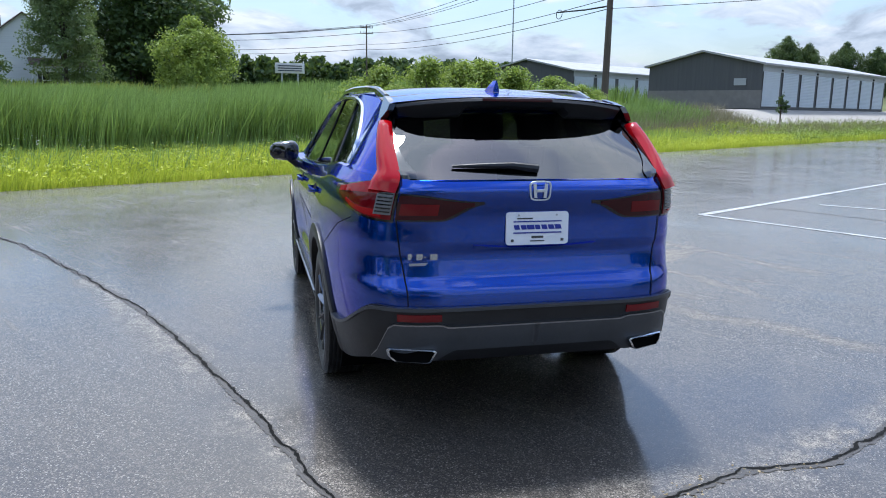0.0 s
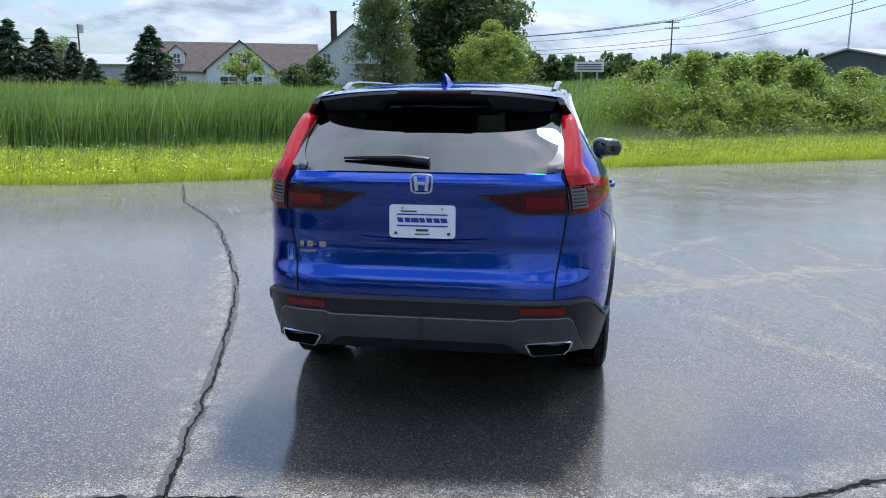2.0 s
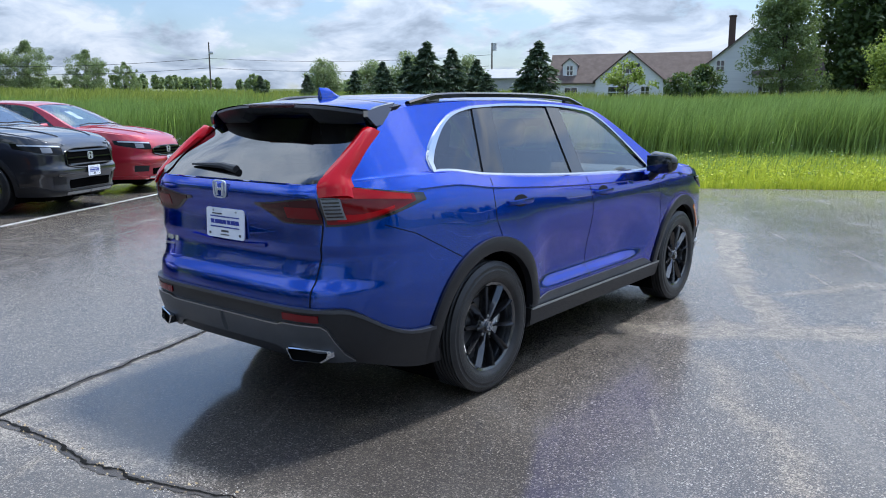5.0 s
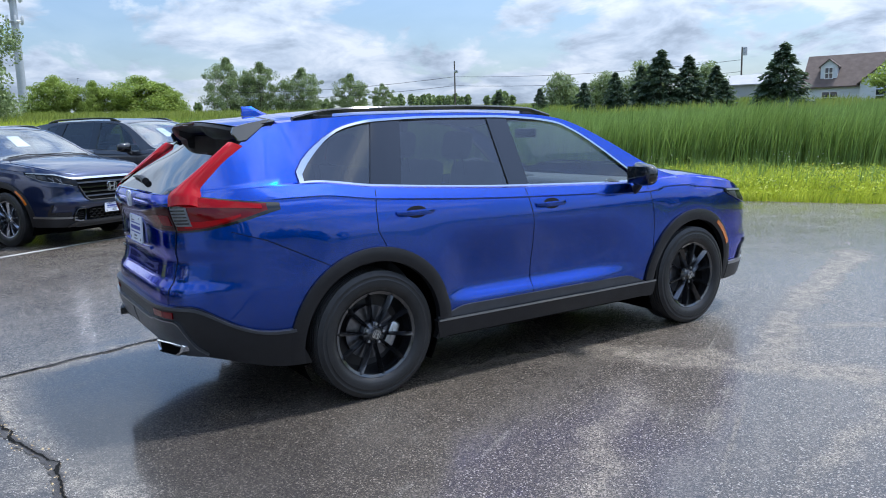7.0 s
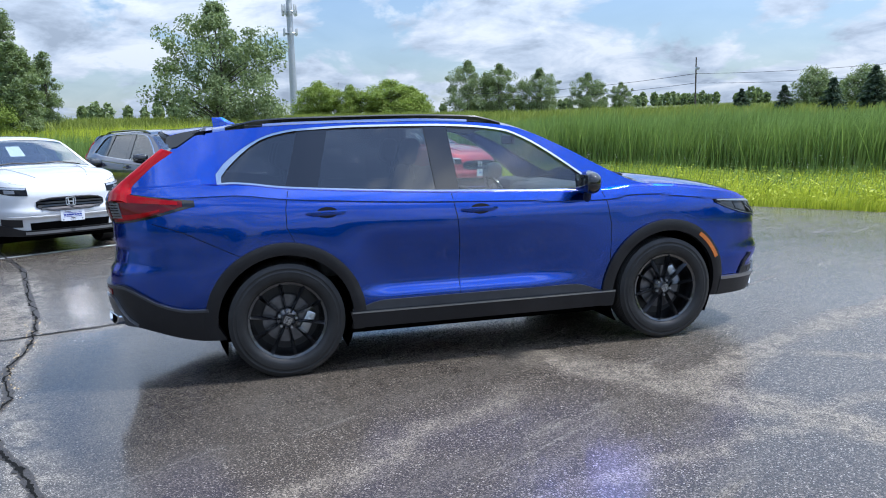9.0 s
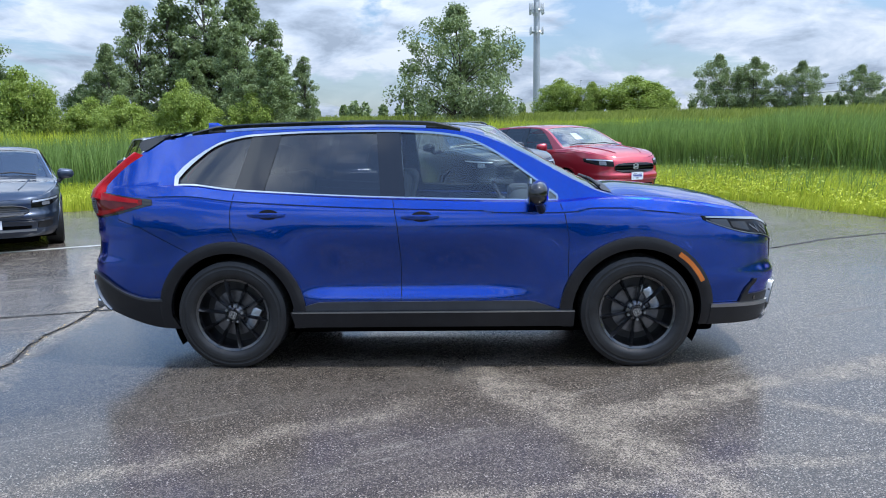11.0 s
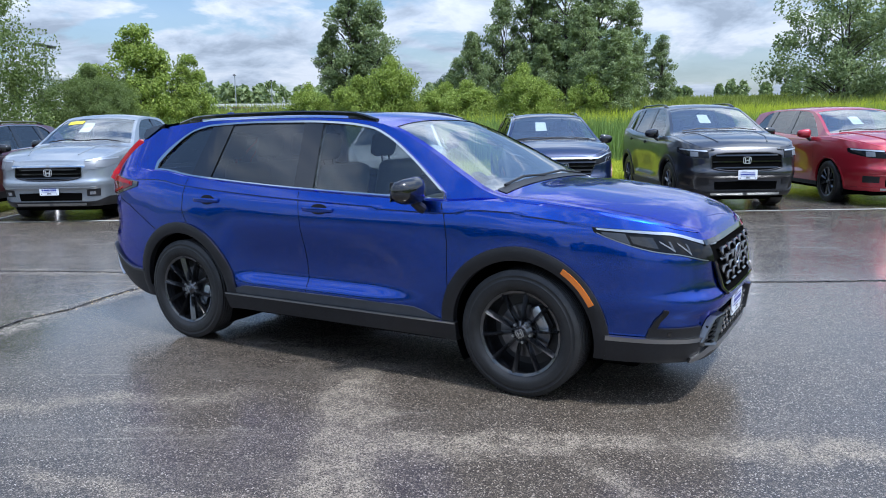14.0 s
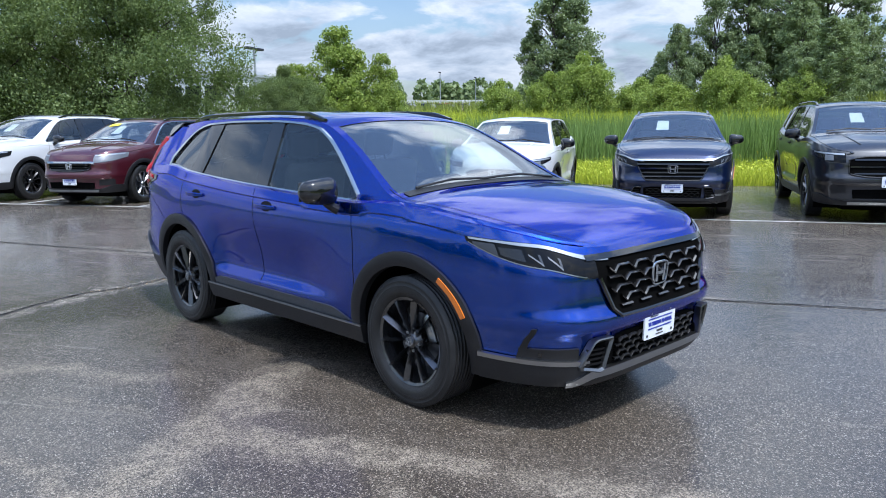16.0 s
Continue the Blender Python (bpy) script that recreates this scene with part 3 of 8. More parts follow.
class Shape:
    """A car's outer surface. y ahead, x to its right, z up; the origin on the ground between the axles."""

    def __init__(s, W, R, F, ZS, TOP, WT, zb=0.27, nr=6.2, nf=5.4, lean=0.44, xbelt=0.82, crown=0.05, axle=1.35, axle_f=1.35,
                 wheel_r=0.368, arch=0.425, win=(-1.715, 0.84), ws=(0.36, 1.13), rg=(-2.385, -1.99), sculpt=0.022, rear_lift=0.13, tail_lean=0.0):
        s.W, s.R, s.F, s.ZS, s.TOP, s.WT = W, R, F, ZS, TOP, WT
        s.zb, s.nr, s.nf, s.lean, s.xbelt, s.crown = zb, nr, nf, lean, xbelt, crown
        s.axle, s.axle_f, s.wheel_r, s.arch, s.sculpt = axle, axle_f, wheel_r, arch, sculpt
        s.rear_lift, s.tail_lean = rear_lift, tail_lean
        (s.win0, s.win1), (s.ws0, s.ws1), (s.rg0, s.rg1) = win, ws, rg

    def half(s, y, z):
        w = s.W(z)
        L, n = (s.F(z), s.nf) if y > 0 else (-s.R(z), s.nr)
        t = min(abs(y) / L, 1.0)
        x = w * (1 - t ** n) ** (1 / n)
        if s.sculpt and -1.2 < y < 1.1:
            g = math.sin(math.pi * min(1, max(0, (y + 1.2) / 2.3)))
            gl = float(smoothstep(-1.0, -0.68, y)) * (1 - float(smoothstep(0.25, 0.86, y)))
            x -= s.sculpt * (2.2 * gl * float(smoothstep(0.466, 0.555, z)) * (1 - float(smoothstep(0.60, 0.98, z))) - 0.30 * g * math.exp(-((z - 0.90) / 0.09) ** 2))
        if s.sculpt and -2.1 < y < 1.9:
            # a crease under the windows, and swollen haunches round the wheels
            zc = s.ZS(y) - 0.062
            ends = float(smoothstep(-2.1, -1.85, y)) * (1 - float(smoothstep(1.5, 1.9, y)))
            x -= ends * (0.30 * max(0.0, z - zc) + 0.007 * math.exp(-max(0.0, zc - z) / 0.03) * (z < zc))
            for yw in (-s.axle, s.axle_f):
                r = math.hypot(y - yw, z - s.wheel_r)
                x += 0.007 * ends * math.exp(-((r - s.arch - 0.11) / 0.11) ** 2) * float(smoothstep(0.42, 0.60, z))
        return x

    def endy(s, x, z, front):
        w = s.W(z)
        L, n = (s.F(z), s.nf) if front else (-s.R(z), s.nr)
        t = min(abs(x) / w, 1.0)
        y = L * (1 - t ** n) ** (1 / n)
        return y if front else -y

    # a runs from 0 (middle of the rear) over 90 (the side) to 180 (middle of the front)
    def at(s, a, z, off=0.0):
        p = s._raw(a, z)
        if off:
            p = p + s._normal(a, z) * off
        return p

    def _raw(s, a, z):
        front = a > 90
        n = s.nf if front else s.nr
        L = s.F(z) if front else -s.R(z)
        r = radians(180 - a if front else a)
        c, q = max(math.cos(r), 0.0) ** (2 / n), max(math.sin(r), 0.0) ** (2 / n)
        y = L * c * (1 if front else -1)
        x = s.W(z) * q
        if 20 < a < 160 and -2.1 < y < 1.9:
            x = s.half(y, z)
        return Vector((x, y, z))

    def _normal(s, a, z):
        e = 0.4
        t1 = s._raw(min(a + e, 180), z) - s._raw(max(a - e, 0), z)
        t2 = s._raw(a, z + 0.012) - s._raw(a, z - 0.012)
        n = t1.cross(t2)
        if n.length < 1e-9:
            return Vector((0, -1 if a < 90 else 1, 0))
        n.normalize()
        out = Vector((math.sin(radians(a)), -math.cos(radians(a)), 0))
        return n if n.dot(out) > 0 else -n

    def ax(s, x, z, front):
        n = s.nf if front else s.nr
        a = math.degrees(math.asin(min(1.0, (min(abs(x) / s.W(z), 1)) ** (n / 2))))
        return 180 - a if front else a

    def ay(s, y, z):
        n, L = (s.nf, s.F(z)) if y > 0 else (s.nr, -s.R(z))
        a = math.degrees(math.acos(min(1.0, (min(abs(y) / L, 1)) ** (n / 2))))
        return 180 - a if y > 0 else a

    # upper part
    def station(s, y):
        ys = min(max(y, s.R(1.0) + 0.06), s.F(0.85) - 0.07)
        zs = s.ZS(y)
        xs = s.half(ys, zs)
        top = max(s.TOP(y), zs + 0.004)
        crown = min(s.crown, max(0.0, top - zs) * (0.8 if y > s.rg1 else 0.22))
        ze = max(top - crown, zs + 0.001)
        xb = min(s.xbelt, xs - 0.03)
        xb += (xs - 0.006 - xb) * float(smoothstep(s.win0 + 0.02, s.win0 - 0.20, y)) * (s.tail_lean > 0)
        return xs, zs, xb, ze, top, crown

    def lean_at(s, y):
        return s.lean + s.tail_lean * float(smoothstep(-1.15, -1.95, y))

    def win_top(s, y, zs, ze):
        if s.win0 <= y <= s.win1:
            return min(s.WT(y), ze - 0.012)
        return zs + 0.012 + 0.45 * max(0.0, ze - zs - 0.02)

    def sidewin(s, y, z, off=0.0):
        xs, zs, xb, ze, top, crown = s.station(y)
        return Vector((xb - s.lean_at(y) * (z - zs - 0.012) + off, y, z))

    def roof(s, y, f, off=0.0):
        """f: 0 in the middle, 1 at the roof's edge."""
        xs, zs, xb, ze, top, crown = s.station(y)
        xe = xb - s.lean_at(y) * max(0.0, ze - zs - 0.012)
        x = xe * f
        z = ze + crown * (1 - abs(f) ** 2.6)
        yy = max(min(y, s.endy(min(abs(x), 0.86), zs, True) - 0.003), s.endy(min(abs(x), 0.86), zs, False) + 0.003)
        return Vector((x, yy, z + off))


def skin(s, paint_mat, parent, bed=None):
    """The painted body: lower loft and upper loft with openings for the glass."""
    bm = bmesh.new()
    R0, F0 = s.R(0.8), s.F(0.7)
    side = list(np.arange(R0 * 0.90, F0 * 0.90, 0.04))
    ends = [1, .975, .95, .92, .88, .83, .77, .7, .6, .48, .35, .2, .08, 0]
    ks = np.concatenate([np.linspace(0, 0.8, 30), np.linspace(0.815, 1, 16)])
    for sg in (1, -1):
        rows = []
        for k in ks:
            row = []

            def put(x, y, z):
                row.append(bm.verts.new((sg * x, y, z)))

            def zy(y):
                low = s.zb + s.rear_lift * float(smoothstep(-s.axle - 0.45, -s.axle - 0.95, y))
                return low + (s.ZS(y) - low) * k
            xr = s.half(side[0], zy(side[0]))
            for f in ends[::-1][:-1]:
                z = zy(R0)
                for _ in range(2):
                    y = s.endy(xr * f, z, False)
                    z = zy(y)
                put(xr * f, y, z)
            for y in side:
                put(s.half(y, zy(y)), y, zy(y))
            xf = s.half(side[-1], zy(side[-1]))
            for f in ends[1:]:
                z = zy(F0)
                for _ in range(2):
                    y = s.endy(xf * f, z, True)
                    z = zy(y)
                put(xf * f, y, z)
            rows.append(row)
        for a, b in zip(rows, rows[1:]):
            for i in range(len(a) - 1):
                c = (a[i].co + a[i + 1].co + b[i].co + b[i + 1].co) / 4
                if any((c.y - yw) ** 2 + (c.z - s.wheel_r) ** 2 < (s.arch + 0.03) ** 2 and abs(c.x) > 0.45 for yw in (-s.axle, s.axle_f)):
                    continue
                bm.faces.new((a[i], a[i + 1], b[i + 1], b[i]))
        # upper
        st = sorted(set(np.round(np.concatenate([np.linspace(s.R(1.1) - 0.0, max(s.F(0.86), s.F(s.ZS(s.F(0.7)))), 120), [s.win0, s.win1, s.ws0, s.ws1, s.rg0, s.rg1]]), 4)))
        fr = [1, .97, .93, .86, .75, .6, .45, .3, .15, 0]
        cols = []
        for y in st:
            xs, zs, xb, ze, top, crown = s.station(y)
            wt = s.win_top(y, zs, ze)
            c = [(xs, zs), (xb + 0.35 * (xs - xb), zs + 0.010 * (ze > zs + 0.02)), (xb, zs + min(0.012, ze - zs))]
            c += [(None, zs + 0.012 + (wt - zs - 0.012) * q) for q in (.25, .5, .75, 1)]
            c += [(None, wt + (ze - wt) * 0.5)]
            pts = []
            for x, z in c:
                z = min(z, ze)
                pts.append(Vector((xb - s.lean_at(y) * max(0.0, z - zs - 0.012) if x is None else x, y, z)))
            pts += [s.roof(y, f) for f in fr]
            for p in pts[:8]:
                lo = s.endy(min(p.x, s.W(zs) * 0.999), zs, False)
                hi = s.endy(min(p.x, s.W(zs) * 0.999), min(zs, 0.95), True)
                p.y = max(min(p.y, hi), lo)
            cols.append([bm.verts.new((sg * p.x, p.y, p.z)) for p in pts])
        for (ya, a), (yb, b) in zip(zip(st, cols), list(zip(st, cols))[1:]):
            ym = (ya + yb) / 2
            if bed and bed[0] < ym < bed[1]:
                lim = 2
            else:
                lim = len(a) - 1
            for i in range(lim):
                if 2 <= i < 6 and s.win0 < ym < s.win1:
                    continue
                if i >= 10 and s.ws0 < ym < s.ws1:
                    continue
                if i >= 10 and s.rg0 < ym < s.rg1:
                    continue
                bm.faces.new((a[i], b[i], b[i + 1], a[i + 1]))
    bmesh.ops.remove_doubles(bm, verts=bm.verts, dist=0.0008)
    bmesh.ops.dissolve_degenerate(bm, edges=bm.edges, dist=0.0004)
    return part("body", bm, paint_mat, parent, angle=28)


def slab(bm, grid, grid_in):
    """A sheet of points with a rim back to a second sheet."""
    A = [[bm.verts.new(p) for p in r] for r in grid]
    for a, b in zip(A, A[1:]):
        for i in range(len(a) - 1):
            bm.faces.new((a[i], a[i + 1], b[i + 1], b[i]))
    ring = lambda G: G[0] + [r[-1] for r in G[1:]] + G[-1][-2::-1] + [r[0] for r in G[-2:0:-1]]
    B = [bm.verts.new(p) for p in ring(grid_in)]
    Ar = ring(A)
    for i in range(len(Ar)):
        j = (i + 1) % len(Ar)
        bm.faces.new((Ar[i], Ar[j], B[j], B[i]))


def flip(p, sg):
    return Vector((p.x * sg, p.y, p.z))


def cover(s, name, cols, off, material, parent, sides=(1, -1), depth=0.012, nz=5, label="", joined=False):
    """A piece laid on the lower body. cols: (a, z low, z high) along it."""
    obs = []
    bm = bmesh.new()
    for sg in sides:
        g = [[flip(s.at(a, zl + (zu - zl) * k / (nz - 1), off), sg) for k in range(nz)] for a, zl, zu in cols]
        gi = [[flip(s.at(a, zl + (zu - zl) * k / (nz - 1), off - depth), sg) for k in range(nz)] for a, zl, zu in cols]
        slab(bm, g, gi)
        if not joined:
            obs.append(part(name, bm, material, parent, label))
            bm = bmesh.new()
    if joined:
        bmesh.ops.remove_doubles(bm, verts=bm.verts, dist=0.0006)
        obs.append(part(name, bm, material, parent, label))
    else:
        bm.free()
    return obs


def seam(s, bm, pts, sg, w=0.0045, off=0.0012):
    """A dark gap line along (y, z) points on the body's side."""
    line = []
    for (y0, z0), (y1, z1) in zip(pts, pts[1:]):
        k = max(2, int(math.hypot(y1 - y0, z1 - z0) / 0.03))
        line += [(y0 + (y1 - y0) * i / k, z0 + (z1 - z0) * i / k) for i in range(k)]
    line.append(pts[-1])
    pv = None
    for i, (y, z) in enumerate(line):
        y2, z2 = line[min(i + 1, len(line) - 1)]
        y1, z1 = line[max(i - 1, 0)]
        d = math.hypot(y2 - y1, z2 - z1) or 1
        ny, nz = -(z2 - z1) / d * w / 2, (y2 - y1) / d * w / 2
        c = []
        for q in (1, -1):
            yy, zz = y + ny * q, z + nz * q
            c.append(bm.verts.new((sg * (s.half(yy, zz) + off), yy, zz)))
        if pv:
            bm.faces.new((pv[0], pv[1], c[1], c[0]))
        pv = c


def lathe(bm, prof, n, axis_x=True):
    """Turn (radius, along x) points round the x axis."""
    rings = [[bm.verts.new((x, r * math.cos(k * math.tau / n), r * math.sin(k * math.tau / n))) for k in range(n)] for r, x in prof]
    for a, b in zip(rings, rings[1:]):
        for k in range(n):
            bm.faces.new((a[k], a[(k + 1) % n], b[(k + 1) % n], b[k]))
    return rings


WHEELS = {}


def wheel_parts(r, width, rim_r, rim_mat, spokes, twin, detail):
    """Wheel meshes with the hub's middle at the origin, the outside towards +x."""
    key = (r, width, rim_r, rim_mat.name, spokes, twin, detail)
    if key in WHEELS:
        return WHEELS[key]
    out = []
    n = 72 if detail else 40
    hw = width / 2
    bm = bmesh.new()
    prof = [(rim_r + 0.004, hw * 0.80), (rim_r + 0.018, hw * 0.94), (rim_r + (r - rim_r) * 0.24, hw * 0.975), (rim_r + (r - rim_r) * 0.27, hw * 0.995), (rim_r + (r - rim_r) * 0.45, hw * 1.0), (rim_r + (r - rim_r) * 0.58, hw * 1.0), (rim_r + (r - rim_r) * 0.61, hw * 0.978), (r - 0.035, hw * 0.96), (r - 0.030, hw * 0.975), (r - 0.020, hw * 0.95), (r - 0.012, hw * 0.88)]
    for i, x in enumerate(np.linspace(0.80, -0.80, 9)):
        e = 0.10 * hw
        deep = 0.009 if detail else 0.0
        prof += [(r - 0.002, x * hw + e * 0.5), (r - 0.002, x * hw - e * 0.28)]
        if i < 8:
            prof += [(r - 0.002 - deep, x * hw - e * 0.36), (r - 0.002 - deep, x * hw - e * 0.9)]
    prof += [(r - 0.012, -hw * 0.88), (r - 0.035, -hw * 0.96), (rim_r + (r - rim_r) * 0.45, -hw), (rim_r + 0.004, -hw * 0.8)]
    lathe(bm, prof, n)
    out.append(("tyre", bm, RUBBER, "black rubber tyre with road tread"))
    bm = bmesh.new()
    lathe(bm, [(rim_r - 0.012, hw * 0.55), (rim_r - 0.010, hw * 0.80), (rim_r + 0.006, hw * 0.86), (rim_r + 0.007, hw * 0.80), (rim_r + 0.003, hw * 0.7), (rim_r - 0.02, 0.0), (rim_r - 0.03, -hw * 0.8), (rim_r - 0.038, -hw * 0.8), (rim_r - 0.028, 0.0), (rim_r - 0.012, hw * 0.55)], n)
    out.append(("rim", bm, rim_mat, ""))
    bm = bmesh.new()
    face = hw * 0.72
    for k in range(spokes):
        base = k * math.tau / spokes
        for q in ((-1, 1) if twin else (0,)):
            a0, a1 = base + q * 0.29, base + q * (0.315 if twin else 0)
            w0, w1 = (0.020, 0.031) if twin else (0.036, 0.030)
            ring0, ring1, pv = 0.036, rim_r - 0.008, None
            for t in (0, .25, .55, .8, 1):
                rr = ring0 + (ring1 - ring0) * t
                a = a0 + (a1 - a0) * t
                w = w0 + (w1 - w0) * t
                x = face - 0.014 + 0.024 * math.sin(t * math.pi * 0.5) + 0.008 * t
                d, sdir = Vector((0, math.cos(a), math.sin(a))), Vector((0, -math.sin(a), math.cos(a)))
                c = [bm.verts.new(d * rr + sdir * (w * m) + Vector((x + dx, 0, 0))) for m, dx in ((0.5, -0.020), (-0.12 * q, 0.009), (-0.5, -0.020), (-0.36, -0.046), (0.36, -0.046))]
                if pv:
                    for i in range(5):
                        bm.faces.new((pv[i], pv[(i + 1) % 5], c[(i + 1) % 5], c[i]))
                pv = c
    lathe(bm, [(0.001, face + 0.002), (0.036, face), (0.046, face - 0.016), (0.066, face - 0.026), (0.070, face - 0.06)], 28)
    out.append(("spokes", bm, rim_mat, ""))
    bm = bmesh.new()
    lathe(bm, [(0.001, face + 0.010), (0.029, face + 0.009), (0.033, face + 0.003)], 24)
    out.append(("hub_cap", bm, GLOSSBLACK, ""))
    bm = bmesh.new()
    for z in (-0.010, 0.010):
        box(bm, face + 0.011, z, 0.0, 0.003, 0.006, 0.032)
    box(bm, face + 0.011, 0, 0, 0.003, 0.016, 0.005)
    for z in (-0.021, 0.021):
        box(bm, face + 0.011, 0, z, 0.003, 0.040, 0.004)
        box(bm, face + 0.011, z, 0, 0.003, 0.004, 0.040)
    out.append(("hub_emblem", bm, CHROME if detail else SATIN, "silver emblem in the wheel's middle"))
    if detail:
        for k in range(5):
            bm = bmesh.new()
            a = k * math.tau / 5 + 0.6
            m = Matrix.Translation((face - 0.014, 0.056 * math.cos(a), 0.056 * math.sin(a))) @ Matrix.Rotation(radians(90), 4, "Y")
            bmesh.ops.create_cone(bm, cap_ends=True, segments=6, radius1=0.0095, radius2=0.0085, depth=0.016, matrix=m)
            out.append(("lug_nut", bm, SATIN, "bare metal wheel nut"))
    bm = bmesh.new()
    lathe(bm, [(0.075, 0.018), (0.155, 0.018), (0.155, -0.006), (0.075, -0.006)], 40)
    out.append(("brake_disc", bm, STEEL, "bare steel brake disc behind the spokes"))
    bm = bmesh.new()
    lathe(bm, [(0.001, -0.03), (rim_r - 0.03, -0.035), (rim_r - 0.03, -hw * 0.8)], 30)
    out.append(("wheel_back", bm, BARREL, ""))
    if detail:
        bm = bmesh.new()
        box(bm, 0.012, 0.128, 0.03, 0.07, 0.065, 0.15, 0.014)
        box(bm, 0.046, 0.132, 0.03, 0.012, 0.03, 0.06, 0.004)
        out.append(("brake_caliper", bm, SATIN, "bare metal brake caliper"))
    made = []
    for name, bm, m, lab in out:
        me = bpy.data.meshes.new(name)
        bmesh.ops.recalc_face_normals(bm, faces=bm.faces)
        bm.to_mesh(me)
        bm.free()
        me.materials.append(m)
        me.shade_smooth()
        me.set_sharp_from_angle(angle=radians(32))
        made.append((name, me, lab))
    WHEELS[key] = made
    return made


def add_wheels(s, parent, rim_mat, spokes=5, twin=True, detail=False, width=0.235, track=0.80, rim_r=0.243, turn=0.0):
    for sg in (1, -1):
        for y in (-s.axle, s.axle_f):
            w = new("wheel")
            w.parent = parent
            w.matrix_basis = pose(sg * track, y, s.wheel_r, 20 * y + turn, 0, 0 if sg > 0 else 180)
            for name, me, lab in wheel_parts(s.wheel_r, width, rim_r, rim_mat, spokes, twin, detail):
                o = new(name, me)
                o.parent = w
                if lab:
                    o["label"] = lab


def arch_trim(s, parent, material, r0, r1, off=0.016, a0=-14, a1=194):
    """Plastic flares round the wheel openings, and the dark liners behind them."""
    for sg in (1, -1):
        for yw in (-s.axle, s.axle_f):
            bm = bmesh.new()
            g, gi = [], []
            for a in np.linspace(a0, a1, 44):
                c, q = math.cos(radians(a)), math.sin(radians(a))
                row, rin = [], []
                for k in range(5):
                    r = r0 + (r1 - r0) * k / 4
                    y, z = yw + r * c, s.wheel_r + r * q
                    z = max(z, s.zb - 0.0)
                    h = s.half(y, min(z, s.ZS(y) - 0.01))
                    o = off * (0.9 if k in (0, 4) else 1.25)
                    row.append(Vector((sg * (h + o), y, z)))
                    rin.append(Vector((sg * (h - 0.03), y, z)))
                g.append(row)
                gi.append(rin)
            slab(bm, g, gi)
            part("arch_trim", bm, material, parent)
            bm = bmesh.new()
            rings = []
            for x in (0.45, 0.62, 0.90):
                ring = []
                for a in np.linspace(-30, 210, 30):
                    y, z = yw + (r0 + 0.012) * math.cos(radians(a)), s.wheel_r + (r0 + 0.012) * math.sin(radians(a))
                    xx = min(x, s.half(y, min(max(z, s.zb), s.ZS(y) - 0.01)) + 0.004)
                    ring.append(bm.verts.new((sg * xx, y, z)))
                rings.append(ring)
            for a, b in zip(rings, rings[1:]):
                for i in range(len(a) - 1):
                    bm.faces.new((a[i], a[i + 1], b[i + 1], b[i]))
            bm.faces.new(rings[0])
            part("wheel_liner", bm, DARK, parent)


